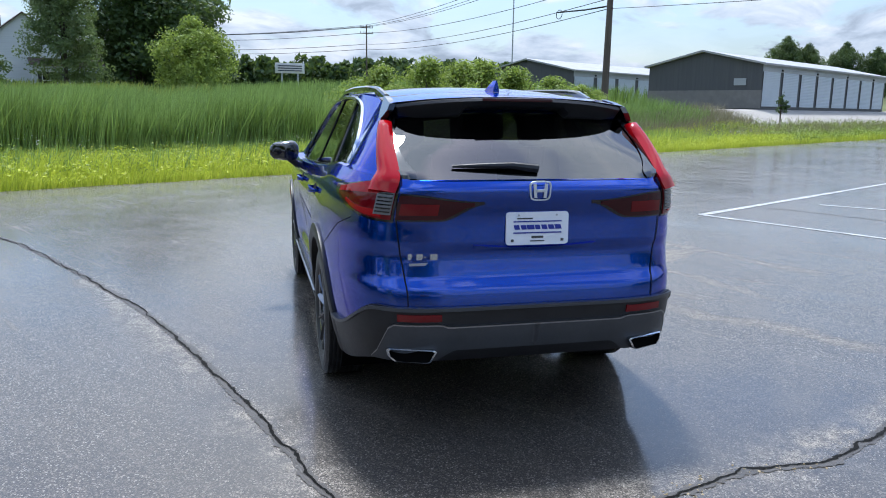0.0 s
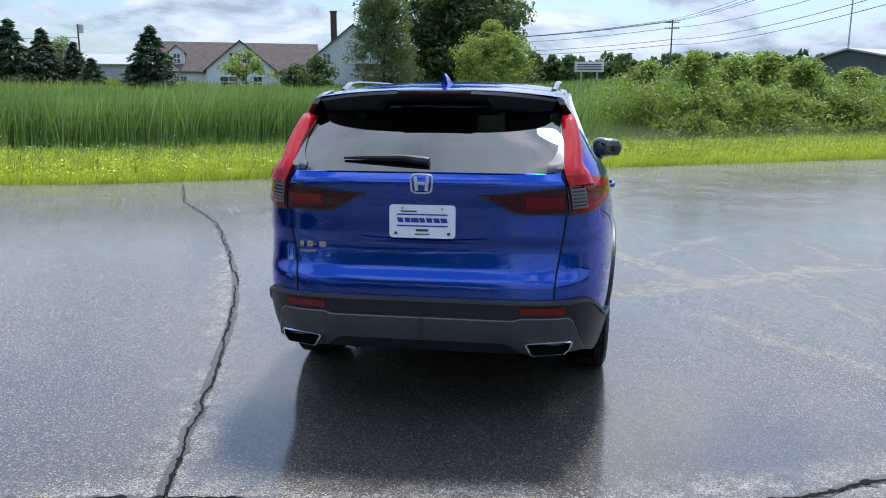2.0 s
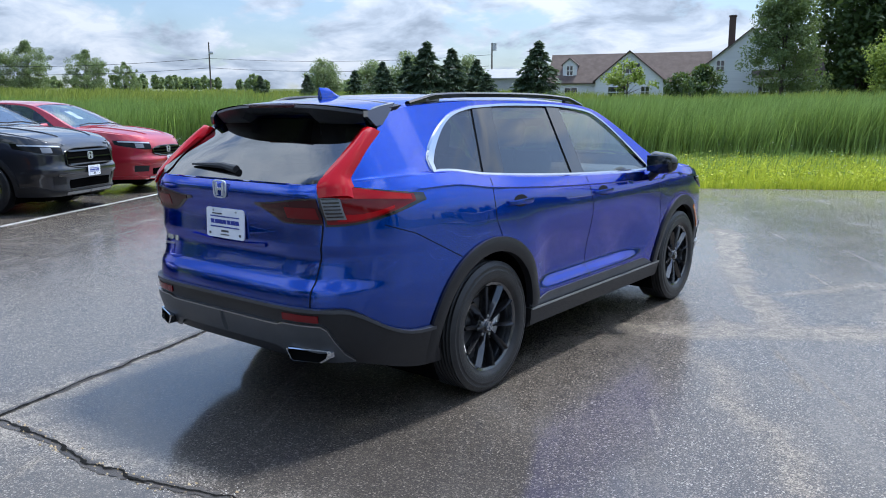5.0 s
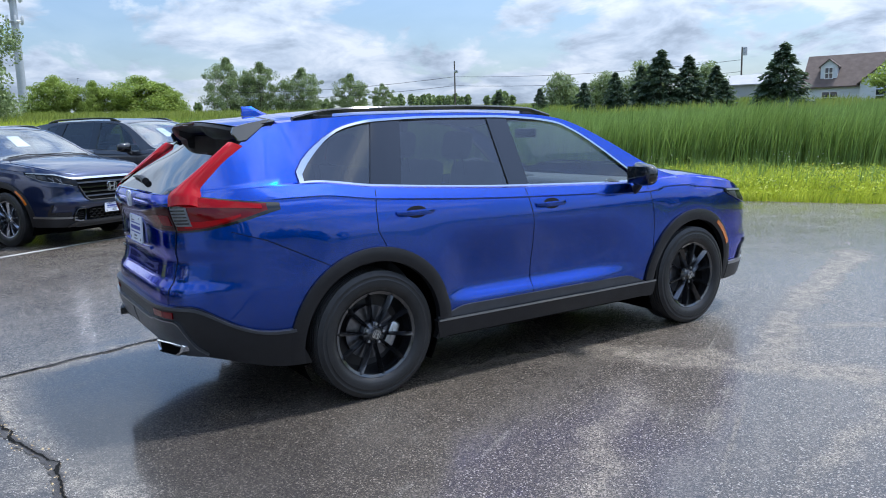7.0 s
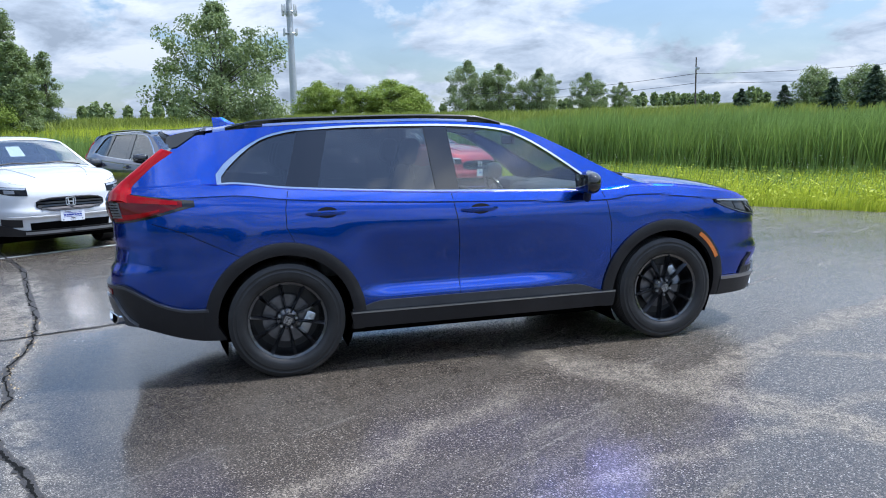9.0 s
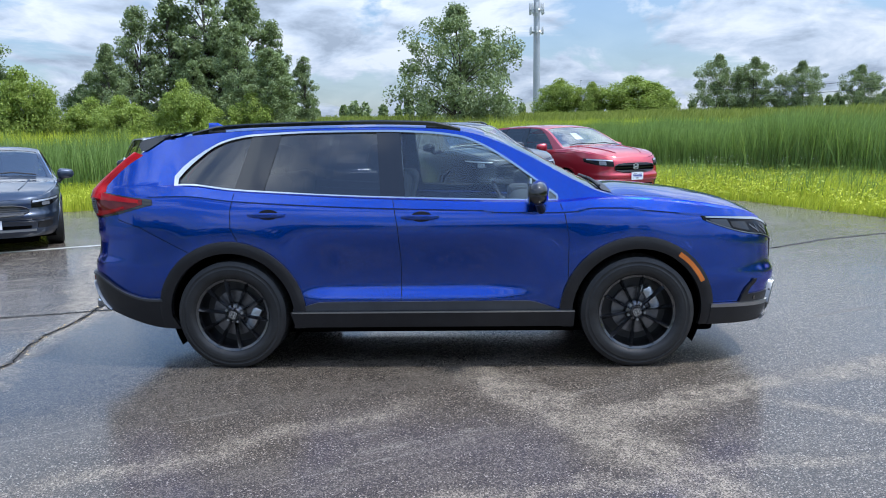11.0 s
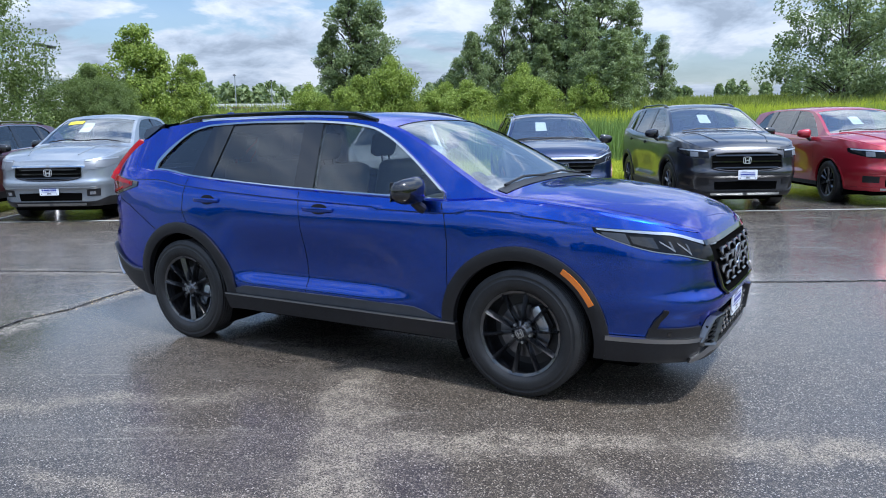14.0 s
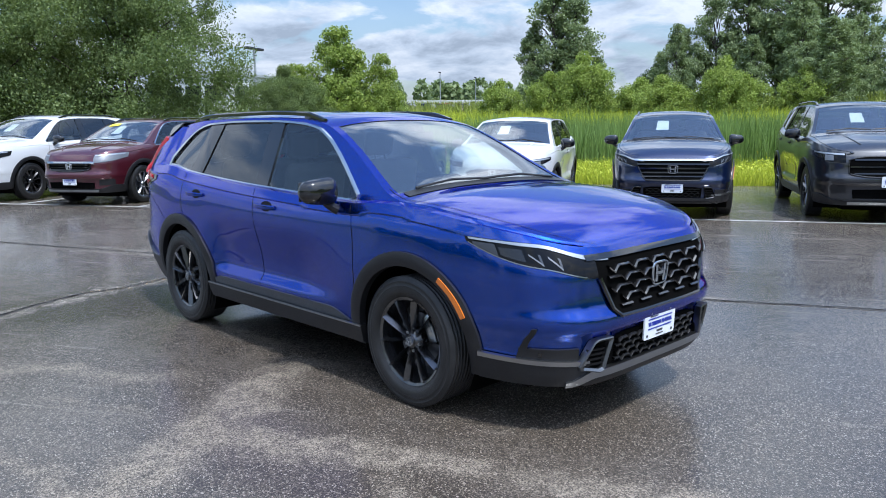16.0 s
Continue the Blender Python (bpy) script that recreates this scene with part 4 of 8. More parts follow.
def glazing(s, parent, pillars, dark_from, chrome=True, chrome_mat=None):
    """Side glass between black pillars, windscreen and rear screen."""
    ys = list(np.linspace(s.win0 + 0.01, s.win1 - 0.01, 60))
    for sg in (1, -1):
        cuts = [s.win0 + 0.012] + [c for p in pillars for c in (p[0], p[1])] + [s.win1 - 0.012]
        for i in range(0, len(cuts), 2):
            y0, y1 = cuts[i], cuts[i + 1]
            bm = bmesh.new()
            g = []
            slant = [(pillars[i // 2 - 1][2] if i else 0.0), (pillars[i // 2][2] if i // 2 < len(pillars) else 0.0)]
            for t in np.linspace(0, 1, 16):
                row = []
                for q in np.linspace(0, 1, 7):
                    y = y0 + (y1 - y0) * t
                    y += (slant[0] * (1 - t) + slant[1] * t) * (q - 0.5)
                    y = min(max(y, s.win0 + 0.005), s.win1 - 0.005)
                    xs, zs, xb, ze, top, crown = s.station(y)
                    z0, z1 = zs + 0.016, s.win_top(y, zs, ze) - 0.004
                    row.append(flip(s.sidewin(y, z0 + (z1 - z0) * q, -0.006), sg))
                g.append(row)
            A = [[bm.verts.new(p) for p in r] for r in g]
            for a, b in zip(A, A[1:]):
                for k in range(6):
                    bm.faces.new((a[k], a[k + 1], b[k + 1], b[k]))
            dark = (y0 + y1) / 2 < dark_from
            part("side_window", bm, GLASSDARK if dark else GLASSFRONT, parent, "dark tinted side glass" if dark else "clear side glass")
        for y0, y1, sl in pillars:
            bm = bmesh.new()
            g, gi = [], []
            for t in np.linspace(-0.12, 1.12, 6):
                row, rin = [], []
                for q in np.linspace(0, 1, 7):
                    y = y0 + (y1 - y0) * t + sl * (q - 0.5)
                    xs, zs, xb, ze, top, crown = s.station(y)
                    z0, z1 = zs + 0.013, s.win_top(y, zs, ze)
                    row.append(flip(s.sidewin(y, z0 + (z1 - z0) * q, 0.002), sg))
                    rin.append(flip(s.sidewin(y, z0 + (z1 - z0) * q, -0.03), sg))
                g.append(row)
                gi.append(rin)
            slab(bm, g, gi)
            part("pillar", bm, GLOSSBLACK, parent)
        if chrome:
            bm = bmesh.new()
            loop = []
            for y in ys:
                xs, zs, xb, ze, top, crown = s.station(y)
                loop.append((y, s.win_top(y, zs, ze)))
            for y in ys[::-1]:
                loop.append((y, s.station(y)[1] + 0.012))
            cy, cz = sum(p[0] for p in loop) / len(loop), sum(p[1] for p in loop) / len(loop)
            rings = []
            n = len(loop)
            for i, (y, z) in enumerate(loop):
                y1, z1 = loop[i - 1]
                y2, z2 = loop[(i + 1) % n]
                d = math.hypot(y2 - y1, z2 - z1) or 1
                ny, nz = -(z2 - z1) / d, (y2 - y1) / d
                wide = 0.007 + 0.022 * float(smoothstep(s.win0 + 0.25, s.win0 + 0.02, y)) if chrome == "tail" else 0.007
                c = []
                for e, o in ((-0.006, -0.004), (-0.006, 0.009), (wide, 0.010), (wide + 0.003, -0.004)):
                    yy, zz = y + ny * e, z + nz * e
                    c.append(bm.verts.new(flip(s.sidewin(yy, zz, o + 0.003), sg)))
                rings.append(c)
            for i in range(n):
                a, b = rings[i], rings[(i + 1) % n]
                for k in range(4):
                    bm.faces.new((a[k], a[(k + 1) % 4], b[(k + 1) % 4], b[k]))
            part("window_trim", bm, chrome_mat or CHROME, parent, "bright trim round the side windows", angle=50)
    for name, y0, y1, m, lab in (("windscreen", s.ws0 - 0.015, s.ws1 + 0.015, GLASSSCREEN, "raked clear windscreen"), ("rear_window", s.rg0 + 0.002, s.rg1 + 0.015, GLASSREAR, "dark tinted rear window with rain spots")):
        if name == "rear_window" and s.rg1 <= s.rg0:
            continue
        bm = bmesh.new()
        A = [[bm.verts.new(s.roof(y, f, -0.004)) for f in np.linspace(-0.965, 0.965, 25)] for y in np.linspace(y0, y1, 14)]
        for a, b in zip(A, A[1:]):
            for k in range(24):
                bm.faces.new((a[k], a[k + 1], b[k + 1], b[k]))
        part(name, bm, m, parent, lab)


def mirrors(s, parent, y, z, cap, foot=PLASTIC, size=1.0):
    for sg in (1, -1):
        x0 = s.half(y, z - 0.12)
        bm = bmesh.new()
        box(bm, 0, 0, 0, 0.235 * size, 0.13 * size, 0.155 * size, 0.064 * size, segs=5)
        for v in bm.verts:
            if v.co.y > 0:
                v.co.y *= 1.0 - 0.35 * abs(v.co.x / 0.12) ** 2
            v.co.z *= 1.0 + 0.18 * v.co.x * sg / 0.12 * -1
            v.co.y += -0.02 * v.co.x * sg / 0.12
        bmesh.ops.translate(bm, vec=(sg * (x0 + 0.10), y, z), verts=bm.verts)
        mir = part("mirror", bm, cap, parent, "door mirror")
        bm = bmesh.new()
        box(bm, sg * (x0 + 0.10), y - 0.066 * size, z, 0.19 * size, 0.006, 0.115 * size, 0.002)
        part("mirror_glass", bm, MIRRORGLASS, mir)
        bm = bmesh.new()
        tube(bm, [(sg * (x0 - 0.05), y + 0.03, z - 0.13), (sg * (x0 + 0.0), y + 0.02, z - 0.105), (sg * (x0 + 0.06), y + 0.0, z - 0.06)], 0.034 * size, 10, 0.026)
        part("mirror_foot", bm, foot, mir)


def handles(s, parent, material, spots):
    for sg in (1, -1):
        for y, z in spots:
            bm = bmesh.new()
            x = s.half(y, z)
            pv = None
            for t in np.linspace(-1, 1, 11):
                yy = y + 0.125 * t
                xx = s.half(yy, z) + 0.034 * (1 - abs(t) ** 4) + 0.002
                hz, hx = 0.016 * (1 - 0.45 * abs(t) ** 3), 0.010
                c = [bm.verts.new((sg * (xx + hx * a), yy, z + hz * b)) for a, b in ((-1, -.8), (.6, -1), (1, 0), (.6, 1), (-1, .8))]
                if pv:
                    for i in range(5):
                        bm.faces.new((pv[i], pv[(i + 1) % 5], c[(i + 1) % 5], c[i]))
                else:
                    bm.faces.new(c)
                pv = c
            bm.faces.new(pv[::-1])
            part("door_handle", bm, material, parent)
            # flat dark oval on the door, painting the shade of the body-coloured recess
            bm = bmesh.new()
            A = []
            for t in np.linspace(-1, 1, 9):
                yy = y + 0.01 + 0.070 * t
                hh = 0.034 * math.sqrt(max(0.02, 1 - t * t))
                A.append([bm.verts.new((sg * (s.half(yy, z + hh * k) + 0.002), yy, z + hh * k)) for k in (-1, -.5, 0, .5, 1)])
            for a, b in zip(A, A[1:]):
                for k in range(4):
                    bm.faces.new((a[k], a[k + 1], b[k + 1], b[k]))
            part("handle_recess_shade", bm, SEAM, parent)


def rails(s, parent, material, y0, y1, f=0.93, h=0.035):
    for sg in (1, -1):
        bm = bmesh.new()
        pts = []
        for t in np.linspace(0, 1, 22):
            y = y0 + (y1 - y0) * t
            lift = h * min(1, t / 0.10, (1 - t) / 0.10)
            p = s.roof(y, f)
            pts.append(Vector((sg * p.x, y, p.z + lift)))
        pv = None
        for p in pts:
            c = [bm.verts.new(p + Vector((a * 0.017, 0, b * 0.015))) for a, b in ((-1, -1), (1, -1), (1, .4), (.5, 1), (-.5, 1), (-1, .4))]
            if pv:
                for i in range(6):
                    bm.faces.new((pv[i], pv[(i + 1) % 6], c[(i + 1) % 6], c[i]))
            else:
                bm.faces.new(c)
            pv = c
        bm.faces.new(pv[::-1])
        for q in (pts[2], pts[-3]):
            box(bm, q.x, q.y, q.z - 0.025, 0.03, 0.12, 0.035, 0.008)
        part("roof_rail", bm, material, parent)


def cabin(s, parent, third=True, light=False):
    """Floor pan filled out with black blocks for shade, seats, dashboard and wheel seen through the glass."""
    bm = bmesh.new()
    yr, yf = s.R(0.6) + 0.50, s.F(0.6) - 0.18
    # pan, then added black blocks: shade inside the cabin and below the car
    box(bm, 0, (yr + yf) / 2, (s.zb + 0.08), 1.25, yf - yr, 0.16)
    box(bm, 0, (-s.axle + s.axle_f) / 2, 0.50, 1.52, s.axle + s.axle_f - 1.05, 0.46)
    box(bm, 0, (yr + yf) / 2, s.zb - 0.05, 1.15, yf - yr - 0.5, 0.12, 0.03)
    part("floor_shade_block", bm, DARK, parent)
    bm = bmesh.new()
    box(bm, 0, s.ws1 - 0.30, s.ZS(s.ws1) - 0.12, 1.42, 0.55, 0.24, 0.08, segs=3)
    box(bm, -0.36, s.ws1 - 0.48, s.ZS(s.ws1) - 0.03, 0.36, 0.2, 0.12, 0.05)
    part("dashboard", bm, CABIN, parent)
    bm = bmesh.new()
    c = Vector((-0.36, s.ws1 - 0.62, s.ZS(s.ws1) - 0.10))
    tilt = Matrix.Rotation(radians(-62), 3, "X")
    ring = [c + tilt @ Vector((0.185 * math.cos(a), 0.185 * math.sin(a), 0)) for a in np.linspace(0, math.tau, 25)]
    tube(bm, ring, 0.016, 8)
    box(bm, c.x, c.y, c.z, 0.34, 0.05, 0.07, 0.015)
    part("steering_wheel", bm, GLOSSBLACK, parent)
    y0 = s.ws1 - 1.22
    rows = [(y0, (-0.36, 0.36), 0.50), (y0 - 0.88, (-0.42, 0.0, 0.42), 0.42)]
    top = s.TOP(y0 - 0.2)
    for yy, xs, w in rows:
        for x in xs:
            bm = bmesh.new()
            box(bm, x, yy + 0.10, 0.66, w, 0.50, 0.16, 0.05, segs=3)
            back = Matrix.Rotation(radians(-14), 4, "X")
            box(bm, x, yy - 0.22, 0.98, w * 0.96, 0.15, 0.62, 0.06, back, 3)
            box(bm, x, yy - 0.32, min(1.40, top - 0.24), 0.26, 0.10, 0.19, 0.045, back, 3)
            for q in (-0.05, 0.05):
                tube(bm, [(x + q, yy - 0.29, 1.2), (x + q, yy - 0.32, 1.36)], 0.008, 6)
            part("seat", bm, SEATFAB, parent)
    bm = bmesh.new()
    A = [[bm.verts.new(s.roof(y, f, -0.035)) for f in (-0.9, -.5, 0, .5, .9)] for y in np.linspace(s.rg1 + 0.05 if s.rg1 > s.rg0 else s.win0, s.ws0 - 0.02, 8)]
    for a, b in zip(A, A[1:]):
        for k in range(4):
            bm.faces.new((a[k], a[k + 1], b[k + 1], b[k]))
    part("headliner", bm, HEADLINER, parent)
    bm = bmesh.new()
    p = s.roof(s.ws0 + 0.12, 0, -0.07)
    box(bm, 0, p.y, p.z, 0.24, 0.03, 0.07, 0.012)
    part("inner_mirror", bm, PLASTIC, parent)


def emblem(parent, x, y, z, size, facing, tilt=0.0, material=None):
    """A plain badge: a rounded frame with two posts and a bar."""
    bm = bmesh.new()
    w, h, d = size, size * 0.86, 0.006
    ring = []
    for a in np.linspace(0, math.tau, 33)[:-1]:
        c, q = math.cos(a), math.sin(a)
        k = (abs(c) ** 5 + abs(q) ** 5) ** (-1 / 5)
        ring.append((c * k * (1 + 0.06 * q), q * k))
    rr = []
    for sc, dd in ((1, 0), (0.97, d), (0.86, d), (0.84, 0)):
        rr.append([bm.verts.new((w / 2 * sc * a, dd, h / 2 * sc * b)) for a, b in ring])
    for a, b in zip(rr, rr[1:]):
        for i in range(32):
            bm.faces.new((a[i], a[(i + 1) % 32], b[(i + 1) % 32], b[i]))
    for sg in (1, -1):
        box(bm, sg * w * 0.24, d / 2, 0, w * 0.13, d, h * 0.72, 0, Matrix.Rotation(radians(6 * sg), 4, "Y"))
    box(bm, 0, d / 2, 0, w * 0.42, d, h * 0.13)
    ob = part("badge", bm, material or BADGE, parent, "chrome maker's badge")
    ob.matrix_basis = pose(x, y, z, tilt, 0, 0 if facing > 0 else 180)
    return ob


def plate(parent, x, y, z, facing, tilt=0.0):
    """A white dealer plate with blue bars for its lettering."""
    base = new("number_plate")
    base.parent = parent
    base.matrix_basis = pose(x, y, z, tilt, 0, 0 if facing > 0 else 180)
    base["label"] = "white dealer plate with blue bars"
    bm = bmesh.new()
    ring = []
    for cx, cz, a0 in ((1, 1, 0), (-1, 1, 90), (-1, -1, 180), (1, -1, 270)):
        for k in range(5):
            q = radians(a0 + 22.5 * k)
            ring.append((cx * (0.1525 - 0.016) + 0.016 * math.cos(q), cz * (0.076 - 0.016) + 0.016 * math.sin(q)))
    lo, hi = [[bm.verts.new((x_, y_, z_)) for x_, z_ in ring] for y_ in (0.0, 0.008)]
    bm.faces.new(hi)
    for k in range(len(ring)):
        bm.faces.new((lo[k], lo[(k + 1) % len(ring)], hi[(k + 1) % len(ring)], hi[k]))
    part("plate_board", bm, PLATEWHITE, base)
    bm = bmesh.new()
    for zz in (0.032, -0.020):
        box(bm, 0, 0.0095, zz, 0.235, 0.002, 0.006)
    for i in range(7):
        w_ = (0.030, 0.028, 0.026, 0.024, 0.036, 0.026, 0.026)[i]
        box(bm, -0.100 + i * 0.0335, 0.0095, 0.006, w_, 0.002, 0.021, 0, Matrix(((1, 0, 0.30, 0), (0, 1, 0, 0), (0, 0, 1, 0), (0, 0, 0, 1))))
    part("lettering_block", bm, PLATEBLUE, base)
    for x_, w_, h_, z_ in ((0, 0.058, 0.010, -0.040), (0, 0.070, 0.005, -0.058), (0.062, 0.075, 0.006, 0.046), (0.122, 0.014, 0.012, -0.055), (-0.122, 0.014, 0.012, -0.055)):
        bm = bmesh.new()
        box(bm, x_, 0.0095, z_, w_, 0.002, h_)
        part("small_print_block", bm, GREYPLAST, base)
    for xx in (-0.115, 0.115):
        bm = bmesh.new()
        tube(bm, [(xx * 0.8, 0.006, 0.061), (xx * 0.8, 0.012, 0.061)], 0.005, 8)
        part("plate_screw", bm, SATIN, base)
    return base


# ---- the blue car ----
SUV = dict(
    W=curve((0.20, .83), (0.30, .865), (0.45, .895), (0.62, .91), (0.80, .918), (0.95, .915), (1.05, .905), (1.12, .89), (1.20, .865), (1.30, .83)),
    R=curve((0.2, -2.24), (0.34, -2.33), (0.44, -2.40), (0.55, -2.43), (0.645, -2.436), (0.725, -2.428), (0.755, -2.406), (0.80, -2.396), (0.88, -2.386), (0.915, -2.398), (1.00, -2.398), (1.05, -2.402), (1.10, -2.418), (1.165, -2.428), (1.21, -2.405), (1.26, -2.36)),
    F=curve((0.2, 2.22), (0.30, 2.31), (0.42, 2.322), (0.50, 2.338), (0.56, 2.372), (0.595, 2.372), (0.655, 2.342), (0.72, 2.332), (0.80, 2.328), (0.86, 2.312), (0.93, 2.27), (1.05, 2.18)),
    ZS=curve((-2.45, 1.205), (-2.1, 1.225), (-1.66, 1.235), (-1.3, 1.195), (-0.24, 1.13), (0.85, 1.10), (1.10, 1.115), (1.30, 1.11), (1.65, 1.075), (2.0, 1.02), (2.2, .965), (2.30, .925), (2.36, .90)),
    TOP=curve((-2.44, 1.174), (-2.40, 1.203), (-2.36, 1.232), (-2.20, 1.352), (-2.03, 1.475), (-1.96, 1.535), (-1.90, 1.580), (-1.65, 1.622), (-1.2, 1.648), (-0.5, 1.655), (0.0, 1.640), (0.25, 1.61), (0.38, 1.572), (0.65, 1.448), (0.95, 1.285), (1.12, 1.205), (1.24, 1.178), (1.4, 1.172), (1.73, 1.135), (2.0, 1.085), (2.15, 1.032), (2.22, .985), (2.26, .952), (2.32, .915)),
    WT=curve((-1.725, 1.262), (-1.68, 1.325), (-1.60, 1.405), (-1.52, 1.47), (-1.43, 1.52), (-1.34, 1.546), (-1.21, 1.566), (-0.75, 1.582), (-0.34, 1.58), (-0.05, 1.567), (0.2, 1.535), (0.35, 1.475), (0.5, 1.385), (0.72, 1.225), (0.85, 1.125)),
)


def build_suv(root, paint_mat, s, hero):
    skin(s, paint_mat, root)
    arch_trim(s, root, PLASTIC, s.arch, 0.505)
    glazing(s, root, ((-1.245, -1.085, 0.10), (-0.335, -0.205, -0.035)), -0.25, "tail")
    cabin(s, root)
    mirrors(s, root, 0.70, 1.165, GLOSSBLACK)
    handles(s, root, paint_mat, ((-1.08, 1.045), (-0.065, 1.02)))
    rails(s, root, GLOSSBLACK, -1.66, 0.20, 0.93, 0.027)
    add_wheels(s, root, RIMBLACK if hero else RIMSILVER, 5, True, hero, track=0.792)
    # door gaps
    for sg in (1, -1):
        for pts in (((-0.245, 1.125), (-0.215, 0.95), (-0.20, 0.75), (-0.205, 0.31)),
                    ((0.845, 1.09), (0.875, 1.02), (0.90, 0.87), (0.895, 0.55), (0.885, 0.42)),
                    ((-1.305, 1.185), (-1.325, 1.08), (-1.325, 0.96), (-1.28, 0.87)),
                    ((-1.62, 0.80), (-1.78, 0.88), (-1.95, 0.965), (-2.12, 1.02))):
            bm = bmesh.new()
            seam(s, bm, pts, sg)
            part("panel_gap", bm, SEAM, root)
    # sills
    ys = np.linspace(-0.94, 0.94, 40)
    cover(s, "sill_panel", [(s.ay(y, 0.42), 0.385, 0.455 - 0.075 * float(smoothstep(0.62, 0.92, y)) - 0.05 * float(smoothstep(-0.72, -0.95, y))) for y in ys], 0.010, GREYPLAST, root, label="dark grey sill panel")
    cover(s, "sill_cladding", [(s.ay(y, 0.35), 0.285, 0.388) for y in ys], 0.026, PLASTIC, root, depth=0.04)
    cover(s, "sill_strip", [(s.ay(y, 0.39), 0.384, 0.393) for y in ys], 0.029, SATIN, root, depth=0.01, nz=2)
    # rear bumper
    def rear_cols(x1, y_end, zl, zu, n=22):
        cols = [(s.ax(x, 0.5, False), zl(x), zu(x)) for x in np.linspace(0, x1, n)]
        a0 = cols[-1][0]
        a1 = s.ay(y_end, 0.5)
        return cols + [(a0 + (a1 - a0) * t, zl(x1 + t * (1 - x1)), zu(x1 + t * (1 - x1))) for t in np.linspace(0.08, 1, 14)]
    bumper = cover(s, "rear_bumper", rear_cols(0.70, -1.83, lambda x: 0.375 - 0.105 * float(smoothstep(0.70, 0.98, x)), lambda x: 0.635 - 0.165 * float(smoothstep(0.72, 0.97, x)) + 0.012 * float(smoothstep(0.55, 0.72, x))), 0.014, PLASTIC, root, depth=0.03, nz=8, joined=True)[0]
    cover(s, "bumper_ledge", rear_cols(0.70, -1.83, lambda x: 0.626 - 0.158 * float(smoothstep(0.72, 0.97, x)), lambda x: 0.642 - 0.158 * float(smoothstep(0.72, 0.97, x))), 0.024, GREYPLAST, root, depth=0.03, nz=3, joined=True)
    cover(s, "bumper_panel", [(s.ax(x, 0.5, False), 0.445 - 0.055 * float(smoothstep(0.38, 0.50, x)), 0.565 - 0.012 * float(smoothstep(0.46, 0.42, x)) - 0.17 * float(smoothstep(0.655, 0.745, x))) for x in np.linspace(0, 0.74, 34)], 0.030, GREYPLAST, root, depth=0.03, nz=6, joined=True, label="dark grey lower bumper panel")
    cover(s, "bumper_edge", [(s.ax(x, 0.5, False), 0.563 - 0.012 * float(smoothstep(0.46, 0.42, x)) - 0.17 * float(smoothstep(0.655, 0.745, x)), 0.569 - 0.012 * float(smoothstep(0.46, 0.42, x)) - 0.17 * float(smoothstep(0.655, 0.745, x))) for x in np.linspace(0, 0.74, 34)], 0.032, CHINGREY, root, depth=0.02, nz=2, joined=True, label="worn bright upper edge of the bumper panel")
    cover(s, "reflector", [(s.ax(x, 0.6, False), 0.580, 0.612) for x in np.linspace(0.455, 0.645, 7)], 0.021, LAMPDEEP, root, label="red rear reflector")
    for sg in (1, -1):
        bm = bmesh.new()
        prof = [(0.478, 0.438), (0.490, 0.446), (0.690, 0.446), (0.698, 0.436), (0.690, 0.408), (0.662, 0.386), (0.520, 0.384), (0.505, 0.390)]
        cx, cz = 0.588, 0.416
        rr = []
        for k, dy in ((1.0, 0.02), (1.0, -0.054), (0.90, -0.057), (0.87, 0.0)):
            ring = []
            for x, z in prof:
                xx, zz = cx + (x - cx) * k, cz + (z - cz) * (k if k == 1 else k - 0.05)
                ring.append(bm.verts.new((sg * xx, s.endy(min(xx, 0.80), 0.45, False) + dy, zz)))
            rr.append(ring)
        for a, b in zip(rr, rr[1:]):
            for i in range(8):
                bm.faces.new((a[i], a[(i + 1) % 8], b[(i + 1) % 8], b[i]))
        tip = part("exhaust_trim", bm, CHROME, root, "bright angular exhaust finisher")
        bm = bmesh.new()
        bm.faces.new([bm.verts.new((sg * (cx + (x - cx) * 0.9), s.endy(min(x, 0.8), 0.45, False) - 0.040, cz + (z - cz) * 0.85)) for x, z in prof])
        part("exhaust_mouth", bm, DARK, tip)
    # tailgate
    bm = bmesh.new()
    for sg in (1, -1):
        pv = None
        for z in np.linspace(0.645, 1.205, 30):
            x = 0.605 + 0.045 * float(smoothstep(0.65, 1.05, z))
            c = [bm.verts.new((sg * (x + e), s.endy(x + e, z, False) - 0.002, z)) for e in (-0.003, 0.003)]
            if pv:
                bm.faces.new((pv[0], pv[1], c[1], c[0]))
            pv = c
        part("tailgate_gap", bm, SEAM, root)
        bm = bmesh.new()
    bm.free()
    # creases of the tailgate: a proud lower shelf and a lip under the plate
    cover(s, "plate_lip", [(s.ax(x, 0.9, False), 0.893 + 0.05 * (x / 0.6) ** 2 - 0.004, 0.905 + 0.05 * (x / 0.6) ** 2) for x in np.linspace(0, 0.30, 12)], 0.010, paint_mat, root, depth=0.012, nz=3, joined=True)
    # lamps
    cover(s, "inner_tail_lamp", [(s.ax(x, 1.08, False), 1.036 + 0.062 * float(smoothstep(0.46, 0.31, x)), 1.146 - 0.032 * float(smoothstep(0.65, 0.30, x))) for x in np.linspace(0.31, 0.648, 20)], 0.006, LAMPDARKRED, root, nz=6, label="smoked red lamp on the tailgate")
